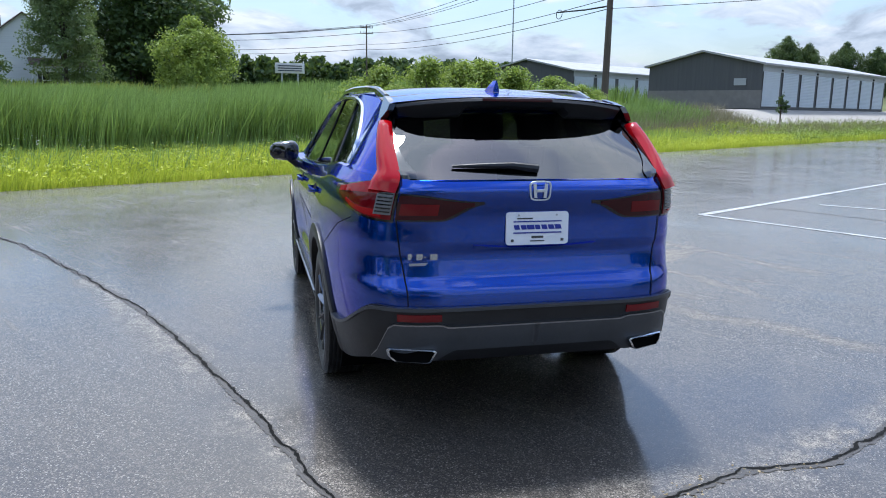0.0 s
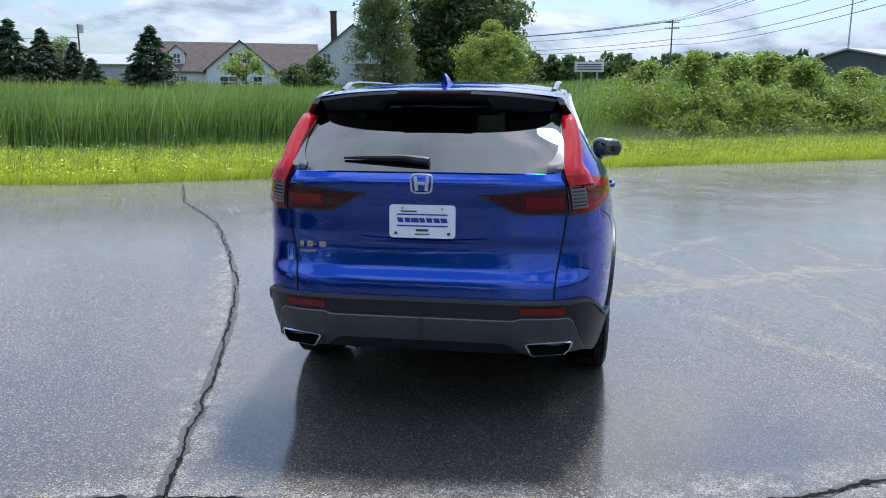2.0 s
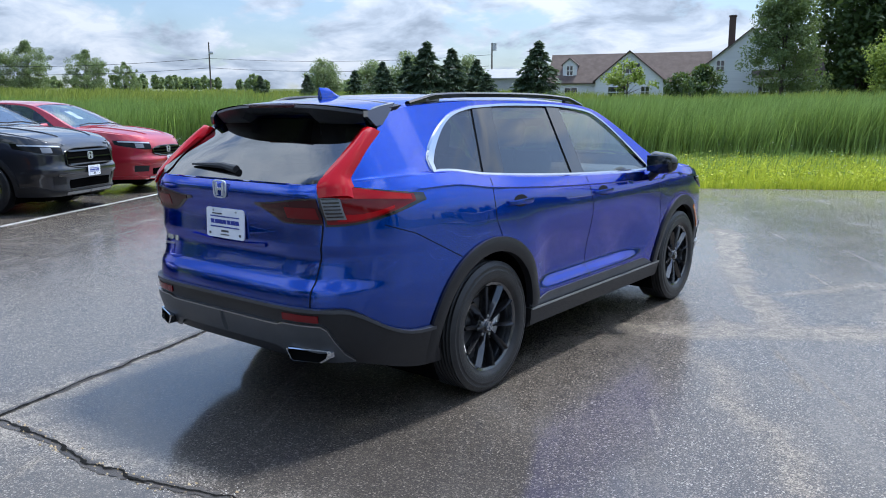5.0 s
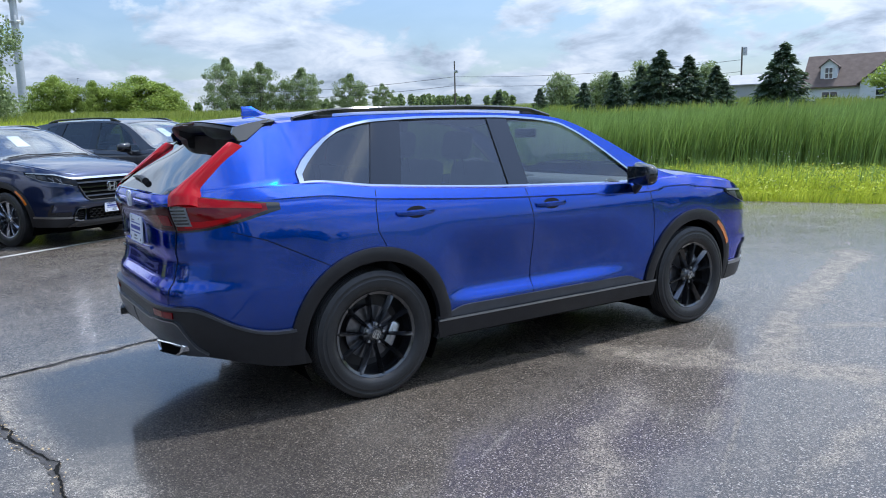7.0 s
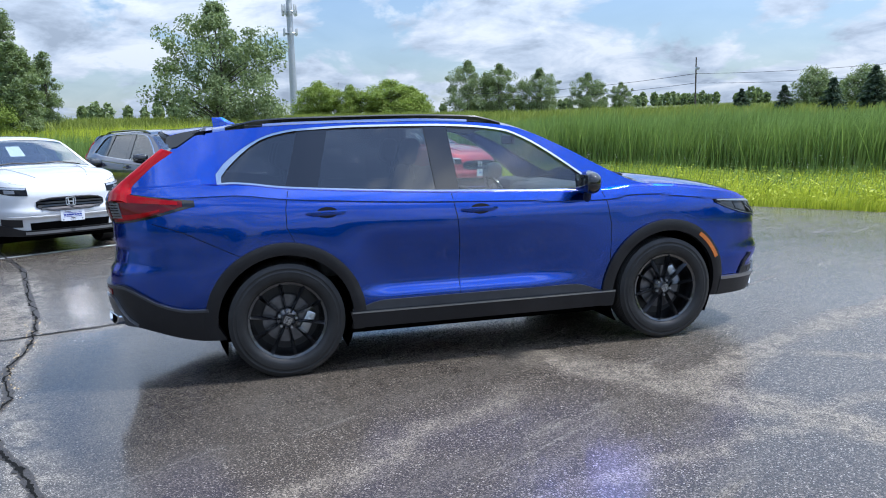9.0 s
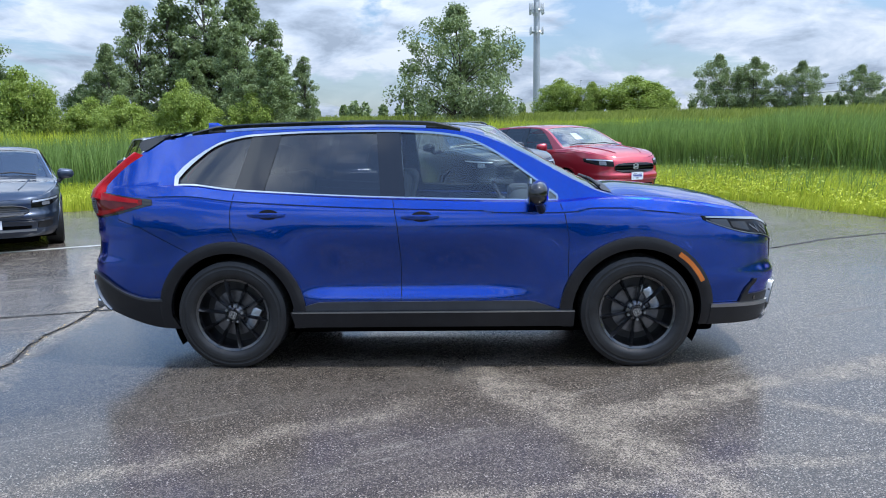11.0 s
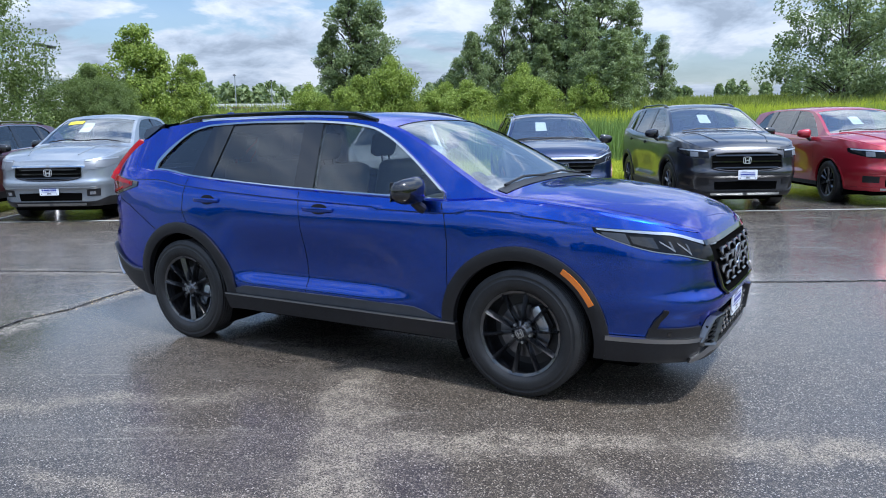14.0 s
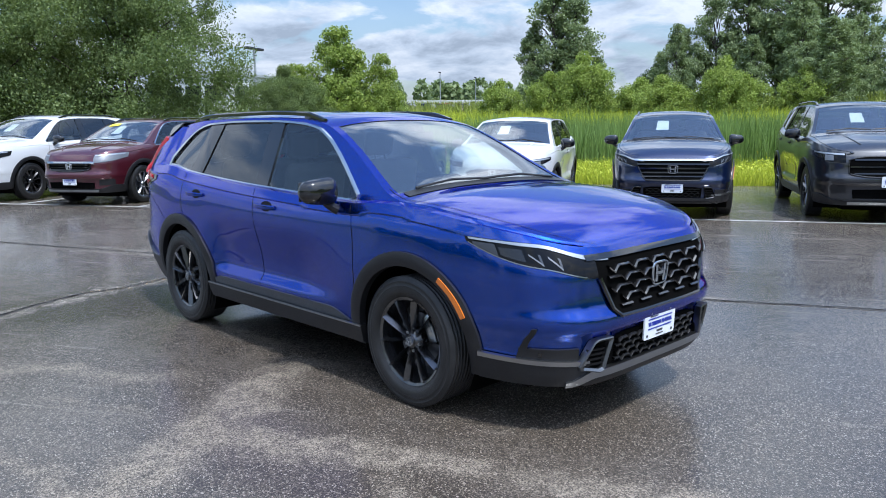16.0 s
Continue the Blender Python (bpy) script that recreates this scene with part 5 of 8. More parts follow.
    cover(s, "lamp_shroud", [(s.ax(x, 1.08, False), 1.028 + 0.075 * float(smoothstep(0.45, 0.265, x)), 1.154 - 0.036 * float(smoothstep(0.65, 0.265, x))) for x in np.linspace(0.262, 0.648, 20)], 0.003, GLOSSBLACK, root, nz=6)
    cover(s, "lamp_bar", [(s.ax(x, 1.08, False), 1.058, 1.110) for x in np.linspace(0.47, 0.635, 8)], 0.009, LAMPDEEP, root, nz=3, label="red lamp strip")

    def tail_cols(z_lo, z_hi, x0, tip):
        a0, a1 = s.ax(x0, 1.1, False), s.ay(tip, 1.1)
        cols = []
        for t in np.linspace(0, 1, 24):
            cols.append((a0 + (a1 - a0) * t, z_lo + (1.135 - z_lo) * t ** 2.2 * 0.85, z_hi - (z_hi - 1.152) * t ** 1.6))
        return cols
    cover(s, "tail_lamp_rim", tail_cols(1.022, 1.213, 0.652, -1.86), 0.006, GLOSSBLACK, root, nz=7)
    cover(s, "tail_lamp", tail_cols(1.034, 1.206, 0.662, -1.93), 0.010, LAMPDEEP, root, nz=7, label="deep red tail lamp wrapping the corner")
    up_cols = tail_cols(1.036, 1.206, 0.700, -1.955)
    cover(s, "lamp_band", [(a, zu - 0.062 * (1 - 0.6 * i / 23), zu - 0.004) for i, (a, zl, zu) in enumerate(up_cols)], 0.014, LAMPRED, root, nz=3, label="bright red upper lamp band")
    cover(s, "lamp_band", [(a, zl + 0.010, zl + 0.048 * (1 - 0.7 * i / 23)) for i, (a, zl, zu) in enumerate(up_cols[:19])], 0.014, LAMPRED, root, nz=3, label="bright red lower lamp band")
    clear = cover(s, "reverse_lamp", [(s.ax(x, 1.1, False), 1.058, 1.170 - 0.025 * (x - 0.67) / 0.07) for x in np.linspace(0.664, 0.728, 8)], 0.016, LAMPCLEAR, root, nz=9, label="clear ribbed reverse lamp")
    for lens, sg in zip(clear, (1, -1)):
        for k in range(6):
            z = 1.070 + 0.0155 * k
            cover(s, "lens_rib", [(s.ax(x, 1.1, False), z, z + 0.006) for x in np.linspace(0.668, 0.722, 6)], 0.019, GLOSSBLACK, lens, (sg,), 0.004, 2)
    for sg in (1, -1):
        bm = bmesh.new()
        g, gi = [], []
        inner = [(0.606, -2.030, 1.458), (0.612, -2.11, 1.396), (0.620, -2.215, 1.318), (0.620, -2.312, 1.245), (0.632, -2.362, 1.200), (0.655, -2.372, 1.155)]
        outer = [(0.605, -2.012, 1.458), (0.632, -2.095, 1.395), (0.662, -2.176, 1.320), (0.702, -2.240, 1.252), (0.742, -2.272, 1.206), (0.760, -2.288, 1.165)]
        inner, outer = [[tuple(curve(*[(5 - j, q[c]) for j, q in enumerate(side)][::-1])(5 - t) for c in range(3)) for t in np.linspace(0, 5, 14)] for side in (inner, outer)]
        for a, b in zip(inner, outer):
            a, b = Vector(a), Vector(b)
            if b.z > s.ZS(b.y) + 0.012:
                b.x = max(b.x, s.sidewin(b.y, b.z).x + 0.004)
            lift = 1.0 - 0.35 * float(smoothstep(1.25, 1.16, a.z))
            row = [a.lerp(b, t) + Vector((0.022, -0.028, 0.012)) * lift * (1 - (2 * t - 1) ** 2 * 0.55) for t in np.linspace(0, 1, 5)]
            g.append([flip(p, sg) for p in row])
            gi.append([flip(p - Vector((0.004, -0.05, 0.02)), sg) for p in row])
        slab(bm, g, gi)
        part("tail_lamp_upright", bm, LAMPRED, root, "upright red tail lamp beside the rear window", angle=70)
    # black ceramic border of the rear window
    for sg in (1, -1):
        bm = bmesh.new()
        A = [[bm.verts.new(flip(s.roof(y, f, 0.0025), sg)) for f in (0.885, 0.93, 0.965, 1.0)] for y in np.linspace(s.rg0 + 0.004, s.rg1 + 0.01, 16)]
        for a, b in zip(A, A[1:]):
            for k in range(3):
                bm.faces.new((a[k], a[k + 1], b[k + 1], b[k]))
        part("rear_window_border", bm, GLOSSBLACK, root)
    # spoiler
    bm = bmesh.new()
    prof = [(-1.78, 1.612), (-1.90, 1.596), (-2.00, 1.590), (-2.085, 1.578), (-2.095, 1.566), (-2.065, 1.546), (-2.01, 1.528), (-1.935, 1.522)]
    rings = []
    for f in np.linspace(-1, 1, 33):
        x = 0.635 * f
        row = []
        for i, (y, z) in enumerate(prof):
            drop = 0.038 * abs(f) ** 2.4
            back = 0.085 * abs(f) ** 3
            gill = float(smoothstep(0.44, 0.50, abs(f)))
            low = -gill * (0, 0, 0, 0, 0, 0.030, 0.042, 0.030)[i] * (1 - 0.35 * float(smoothstep(0.86, 1.0, abs(f))))
            row.append(bm.verts.new((x * (1 - 0.02 * i), y + back * min(1, i / 3), z - drop + low)))
        rings.append(row)
    for a, b in zip(rings, rings[1:]):
        for i in range(len(a) - 1):
            bm.faces.new((a[i], a[i + 1], b[i + 1], b[i]))
    bm.faces.new(rings[0])
    bm.faces.new(rings[-1][::-1])
    spoiler = part("spoiler", bm, PLASTIC, root, "black roof spoiler")
    for sg in (1, -1):
        bm = bmesh.new()
        plan = [(-1.80, 1.585), (-1.92, 1.566), (-2.005, 1.545), (-2.02, 1.515), (-1.995, 1.472), (-1.955, 1.478), (-1.90, 1.515)]
        rows = []
        for o in (-0.02, 0.010):
            rows.append([bm.verts.new(flip(Vector((max(0.600, s.sidewin(y, z).x) + o - 0.10 * max(0.0, -1.97 - y), y, z)), sg)) for y, z in plan])
        for i in range(7):
            j = (i + 1) % 7
            bm.faces.new((rows[0][i], rows[0][j], rows[1][j], rows[1][i]))
        bm.faces.new(rows[1])
        bm.faces.new(rows[0][::-1])
        part("spoiler_end", bm, GLOSSBLACK, spoiler, "gloss black end plate of the spoiler")
    bm = bmesh.new()
    rings = []
    for f in np.linspace(-0.985, 0.985, 31):
        x = 0.628 * f
        rings.append([bm.verts.new((x, y + 0.085 * abs(f) ** 3 * k, z - 0.038 * abs(f) ** 2.4 + 0.004)) for y, z, k in ((-1.74, 1.610, 0), (-1.85, 1.603, .5), (-1.95, 1.594, .9), (-2.03, 1.586, 1), (-2.07, 1.581, 1))])
    for a, b in zip(rings, rings[1:]):
        for i in range(4):
            bm.faces.new((a[i], a[i + 1], b[i + 1], b[i]))
    part("spoiler_top", bm, paint_mat, spoiler)
    bm = bmesh.new()
    box(bm, 0, -2.088, 1.571, 0.36, 0.016, 0.018, 0.005)
    part("brake_light", bm, LAMPDARKRED, spoiler, "high red brake light")
    # aerial fin
    bm = bmesh.new()
    rr = []
    for t, hw in ((0, .032), (.45, .024), (.8, .012), (1, .003)):
        z = 1.612 + 0.062 * t
        y0, y1 = -1.545 - 0.135 * t ** 0.8, -1.742 - 0.006 * t
        rr.append([bm.verts.new((sx * hw, y, z)) for y, sx in ((y0, 0), (y0 * .7 + y1 * .3, 1), (y1, .55), (y1, -.55), (y0 * .7 + y1 * .3, -1))])
    for a, b in zip(rr, rr[1:]):
        for i in range(5):
            bm.faces.new((a[i], a[(i + 1) % 5], b[(i + 1) % 5], b[i]))
    bm.faces.new(rr[-1])
    part("aerial_fin", bm, paint_mat, root)
    # rear wiper
    bm = bmesh.new()
    off = Vector((0, -0.004, 0.006))
    p0, p1 = s.roof(-2.335, 0.03) + off, s.roof(-2.315, -0.60) + off
    tube(bm, [p0, p0.lerp(p1, 0.3) + Vector((0, 0, 0.012)), p0.lerp(p1, 0.7) + Vector((0, 0, 0.006)), p1], 0.021, 8, 0.006)
    part("rear_wiper", bm, PLASTIC, root)
    emblem(root, 0, s.endy(0, 1.165, False) - 0.002, 1.165, 0.105, -1)
    plate(root, 0, s.endy(0, 0.99, False) - 0.006, 0.990, -1, 2)
    bm = bmesh.new()
    for x0, w, z, h in ((-0.600, .032, .865, .028), (-0.562, .032, .865, .028), (-0.528, .012, .865, .006), (-0.500, .036, .865, .028)):
        box(bm, x0 + w / 2, s.endy(x0, z, False) - 0.003, z, w * 0.92, 0.004, h, 0.0)
    part("model_badge", bm, CHROME, root, "chrome badge bars on the tailgate")
    bm = bmesh.new()
    box(bm, -0.545, s.endy(0.55, 0.835, False) - 0.003, 0.832, 0.10, 0.004, 0.012)
    part("trim_badge", bm, SATIN, root)
    front_suv(s, root, paint_mat, hero)


def hex_mesh(s, root, x_lim, z0, z1, step_x, step_z, off, material, name, bar=0.011):
    """Rows of bent bars in front of a grille opening."""
    bm = bmesh.new()
    r = 0
    z = z0
    while z < z1:
        x = -0.62 + (step_x / 2 if r % 2 else 0)
        while x < 0.62:
            pts = []
            for t, dz in ((0, -.28), (.22, .28), (.78, .28), (1, -.28)):
                xx, zz = x + step_x * t, z + step_z * dz
                if abs(xx) <= x_lim(zz) and z0 - 0.01 <= zz <= z1 + 0.01:
                    pts.append(Vector((xx, s.endy(min(abs(xx), 0.85), zz, True) + off, zz)))
            if len(pts) > 1:
                pv = None
                for p in pts:
                    c = [bm.verts.new(p + Vector((0, dy, dz))) for dy, dz in ((0.010, -bar * .5), (0.014, bar * .1), (0.004, bar * .8), (-0.014, bar * .6), (-0.014, -bar * .6))]
                    if pv:
                        for i in range(5):
                            bm.faces.new((pv[i], pv[(i + 1) % 5], c[(i + 1) % 5], c[i]))
                    pv = c
            x += step_x
        z += step_z
        r += 1
    return part(name, bm, material, root)


def front_suv(s, root, paint_mat, hero):
    trim = CHINGREY if hero else GLOSSBLACK
    gx = lambda z: 0.40 + 0.135 * (z - 0.61) / 0.27
    # grille
    # black sheet on the solid nose, painting in the shade of a deep opening
    cover(s, "grille_back", [(s.ax(min(x, 0.55), 0.75, True), max(0.605, 0.605 + (x - 0.40) * 1.9), 0.885) for x in np.linspace(0, 0.545, 26)], 0.004, DARK, root, nz=8, joined=True)
    if hero:
        hex_mesh(s, root, gx, 0.634, 0.878, 0.170, 0.050, 0.012, GRILLEGLOSS, "grille", 0.010)
    else:
        for z in (0.655, 0.715, 0.775, 0.835):
            cover(s, "grille_bar", [(s.ax(x, z, True), z - 0.011, z + 0.011) for x in np.linspace(0, gx(z), 16)], 0.016, GLOSSBLACK, root, nz=3, joined=True, depth=0.016)
    bm = bmesh.new()
    for sg in (1, -1):
        pts = [Vector((sg * x, s.endy(abs(x), z, True) + 0.008, z)) for x, z in ((0.0, 0.602), (0.2, 0.602), (0.385, 0.606), (0.42, 0.64), (0.50, 0.80))]
        tube(bm, pts, 0.011, 6)
    part("grille_frame", bm, GLOSSBLACK, root)
    cover(s, "grille_top_bar", [(s.ax(x, 0.89, True), 0.882, 0.908) for x in np.linspace(0, 0.56, 20)], 0.016, GLOSSBLACK if hero else CHROME, root, depth=0.02, nz=4, joined=True, label="gloss black bar above the grille" if hero else "chrome bar above the grille")
    # head lamps
    def lamp(t0, t1, zl, zu, off, m, name, label="", nz=6, depth=0.01):
        a0, a1 = s.ax(0.505, 0.9, True), s.ay(1.78, 0.95)
        cols = []
        for t in np.linspace(t0, t1, 26):
            cols.append((a0 + (a1 - a0) * t, zl(t), zu(t)))
        return cover(s, name, cols, off, m, root, nz=nz, label=label, depth=depth)
    up = lambda t: 0.905 + 0.045 * float(smoothstep(0.0, 0.45, t)) + 0.045 * t
    lo = lambda t: 0.800 + 0.048 * float(smoothstep(0.0, 0.5, t)) + 0.120 * t ** 4
    lamp(0.0, 1.0, lo, up, 0.008, LAMPSMOKE, "head_lamp", "dark lensed slim head lamp")
    lamp(-0.10, 0.975, lambda t: up(t) - 0.024 + 0.012 * max(0, t), lambda t: up(t) - 0.003, 0.013, DAYLAMP, "day_lamp", "clear strip of the head lamp", 3)
    lamp(0.10, 0.985, lambda t: lo(t) + 0.002, lambda t: lo(t) + 0.007, 0.011, CHINGREY, "lamp_lower_trim", "thin bright line under the head lamp", 2)
    lamp(0.80, 0.955, lambda t: lo(t) + 0.010, lambda t: up(t) - 0.022, 0.012, LAMPINNER, "lamp_corner", "clear outer corner of the head lamp", 4)
    for t0, t1 in ((0.30, 0.40), (0.46, 0.56)):
        lamp(t0, t1, lambda t: lo(t) + 0.014 + 0.42 * (t - t0), lambda t: lo(t) + 0.024 + 0.42 * (t - t0), 0.012, LAMPCLEAR, "lamp_reflector", nz=3)
        lamp(t0, t0 + 0.02, lambda t: lo(t) + 0.024, lambda t: up(t) - 0.050, 0.011, LAMPINNER, "lamp_divider", nz=3)
    lamp(0.60, 0.78, lambda t: lo(t) + 0.022, lambda t: up(t) - 0.034, 0.011, GRILLEGLOSS, "lamp_bezel", nz=4)
    # bonnet gap
    bm = bmesh.new()
    for sg in (1, -1):
        pv = None
        for y in np.linspace(1.06, 2.24, 40):
            f = 0.955 - 0.02 * float(smoothstep(1.1, 2.2, y))
            c = [bm.verts.new(flip(s.roof(y, f + e, 0.0025), sg)) for e in (-0.0026, 0.0026)]
            if pv:
                bm.faces.new((pv[0], pv[1], c[1], c[0]))
            pv = c
        part("bonnet_gap", bm, SEAM, root)
        bm = bmesh.new()
    bm.free()
    # wipers and cowl
    for x0, x1 in ((-0.62, 0.02), (0.02, 0.62)):
        bm = bmesh.new()
        tube(bm, [s.roof(1.14, x0 / 0.8, 0.012), s.roof(1.12, (x0 + x1) / 1.6, 0.018), s.roof(1.135, x1 / 0.8, 0.012)], 0.008, 6)
        part("wiper", bm, PLASTIC, root)
    bm = bmesh.new()
    A = [[bm.verts.new(s.roof(y, f, 0.004)) for f in np.linspace(-0.9, 0.9, 21)] for y in np.linspace(1.135, 1.20, 4)]
    for a, b in zip(A, A[1:]):
        for k in range(20):
            bm.faces.new((a[k], a[k + 1], b[k + 1], b[k]))
    part("cowl", bm, PLASTIC, root)
    # lower front
    # intake and vents: black sheets on the body, their depth only in the colour
    cover(s, "lower_intake", [(s.ax(x, 0.43, True), 0.345, 0.505 - 0.02 * float(smoothstep(0.3, 0.42, x))) for x in np.linspace(0, 0.415, 16)], 0.006, DARK, root, nz=5, joined=True)
    hex_mesh(s, root, lambda z: 0.40, 0.362, 0.468, 0.085, 0.034, 0.012, GRILLEBLACK, "lower_grille", 0.010)
    cover(s, "front_lip", [(s.ax(x, 0.32, True), 0.306 - 0.03 * float(smoothstep(0.50, 0.64, x)), 0.342 - 0.045 * float(smoothstep(0.52, 0.64, x))) for x in np.linspace(0, 0.64, 24)], 0.034, trim, root, depth=0.04, nz=5, joined=True, label="chin trim")
    a0, a1 = s.ax(0.54, 0.34, True), s.ay(1.83, 0.34)
    cover(s, "chin", [(s.ax(x, 0.32, True), 0.270, 0.315) for x in np.linspace(0, 0.56, 20)], 0.024, PLASTIC, root, depth=0.04, nz=4, joined=True)
    cover(s, "front_skirt", [(a0 + (a1 - a0) * t, 0.275, 0.375 + 0.02 * t) for t in np.linspace(0, 1, 20)], 0.022, PLASTIC, root, depth=0.04, nz=5)
    cover(s, "skirt_strip", [(a0 + (a1 - a0) * t, 0.374 + 0.018 * t, 0.398 + 0.018 * t) for t in np.linspace(0, 1, 20)], 0.026, CHINGREY, root, depth=0.02, nz=2)
    cover(s, "vent", [(s.ax(x, 0.42, True), 0.345, 0.500 - 2.6 * max(0, x - 0.548)) for x in np.linspace(0.462, 0.598, 12)], 0.016, DARK, root, depth=0.02, nz=7)
    for sg in (1, -1):
        bm = bmesh.new()
        loop = [(0.440, 0.500), (0.452, 0.512), (0.545, 0.508), (0.562, 0.494), (0.612, 0.368), (0.604, 0.348), (0.500, 0.326), (0.474, 0.334)]
        rings = []
        for x, z in loop:
            cx, cz = 0.523, 0.42
            ring = []
            for k, o in ((1.0, 0.002), (1.0, 0.040), (0.93, 0.046), (0.78, 0.034), (0.76, 0.010)):
                xx, zz = cx + (x - cx) * k, cz + (z - cz) * k
                ring.append(bm.verts.new((sg * xx, s.endy(xx, zz, True) + o, zz)))
            rings.append(ring)
        for a, b in zip(rings, rings[1:] + rings[:1]):
            for i in range(4):
                bm.faces.new((a[i], a[i + 1], b[i + 1], b[i]))
        part("vent_frame", bm, VENTGREY if hero else trim, root, "satin grey vent surround", angle=30)
    for z in (0.378, 0.404, 0.430, 0.456):
        cover(s, "vent_rib", [(s.ax(x, 0.42, True), z - 0.005, z + 0.005) for x in np.linspace(0.470, 0.570, 6)], 0.030, GRILLEBLACK, root, depth=0.012, nz=2)
    b0, b1 = s.ax(0.60, 0.42, True), s.ay(2.03, 0.42)
    cover(s, "fog_recess", [(b0 + (b1 - b0) * t, 0.398, 0.462) for t in np.linspace(0, 0.955, 30)], 0.011, PLASTIC, root, nz=4, label="black fog lamp recess")
    cover(s, "bumper_blade", [(b0 + (b1 - b0) * t, max(0.392, 0.562 - (t - 0.765) * 1.45), min(0.566, 0.566 - (t - 0.845) * 1.12)) for t in np.linspace(0.768, 0.995, 26)], 0.012, PLASTIC, root, nz=4, label="black raked blade at the bumper's corner")
    cover(s, "fog_lamp", [(b0 + (b1 - b0) * t, 0.422, 0.446) for t in np.linspace(0.60, 0.66, 5)], 0.014, GLOSSBLACK, root, nz=3)
    # side marker on the front flare
    for sg in (1, -1):
        bm = bmesh.new()
        g, gi = [], []
        for a in np.linspace(26, 56, 12):
            c, q = math.cos(radians(a)), math.sin(radians(a))
            row = []
            for r in (0.452, 0.466, 0.482):
                y, z = s.axle_f + r * c, s.wheel_r + r * q
                row.append(Vector((sg * (s.half(y, z) + 0.026), y, z)))
            g.append(row)
            gi.append([p - Vector((sg * 0.02, 0, 0)) for p in row])
        slab(bm, g, gi)
        part("side_marker", bm, AMBER, root, "amber side marker")
    emblem(root, 0, s.endy(0, 0.77, True) + 0.022, 0.765, 0.150, 1, -4, CHROME)
    plate(root, 0, s.endy(0, 0.5, True) + 0.018, 0.495, 1, -3)


hero_shape = Shape(**SUV, tail_lean=0.14)
hero = empty("suv", pose(0, 0, 0), "glossy deep blue compact SUV with black cladding on wet asphalt", "car")
build_suv(hero, BLUE, hero_shape, True)


# ---- the parked row ----
def scaled(kx, ky, kz, **over):
    """The SUV's tables stretched to another car's size, some of them replaced."""
    t = dict(
        W=lambda z: kx * SUV["W"](z / kz), R=lambda z: ky * SUV["R"](z / kz), F=lambda z: ky * SUV["F"](z / kz),
        ZS=lambda y: kz * SUV["ZS"](y / ky), TOP=lambda y: kz * SUV["TOP"](y / ky), WT=lambda y: kz * SUV["WT"](y / ky),
        xbelt=0.82 * kx, win=(-1.70 * ky, 0.84 * ky), ws=(0.36 * ky, 1.13 * ky), rg=(-2.345 * ky, -1.99 * ky), axle=1.35 * ky, axle_f=1.35 * ky)
    t.update(over)
    return Shape(**t)


def paper(s, root, x=0.16, yellow=False):
    """A price sheet behind the windscreen."""
    bm = bmesh.new()
    y = s.ws1 - 0.30
    a, b = s.roof(y, x / 0.7, -0.02), s.roof(y - 0.28, x / 0.7, -0.02)
    w = Vector((0.10, 0, 0))
    bm.faces.new([bm.verts.new(p) for p in (a - w, a + w, b + w * 0.9, b - w * 0.9)])
    part("price_sheet", bm, PAPER, root, "white price sheet behind the windscreen", smooth=False)
    if yellow:
        bm = bmesh.new()
        y = s.ws0 + 0.13
        A = [[bm.verts.new(s.roof(yy, f, 0.003)) for f in np.linspace(0.36, 0.74, 9)] for yy in (y - 0.055, y + 0.055)]
        for k in range(8):
            bm.faces.new((A[0][k], A[0][k + 1], A[1][k + 1], A[1][k]))
        part("sticker", bm, YELLOWTAG, root, "yellow oval sticker on the windscreen")


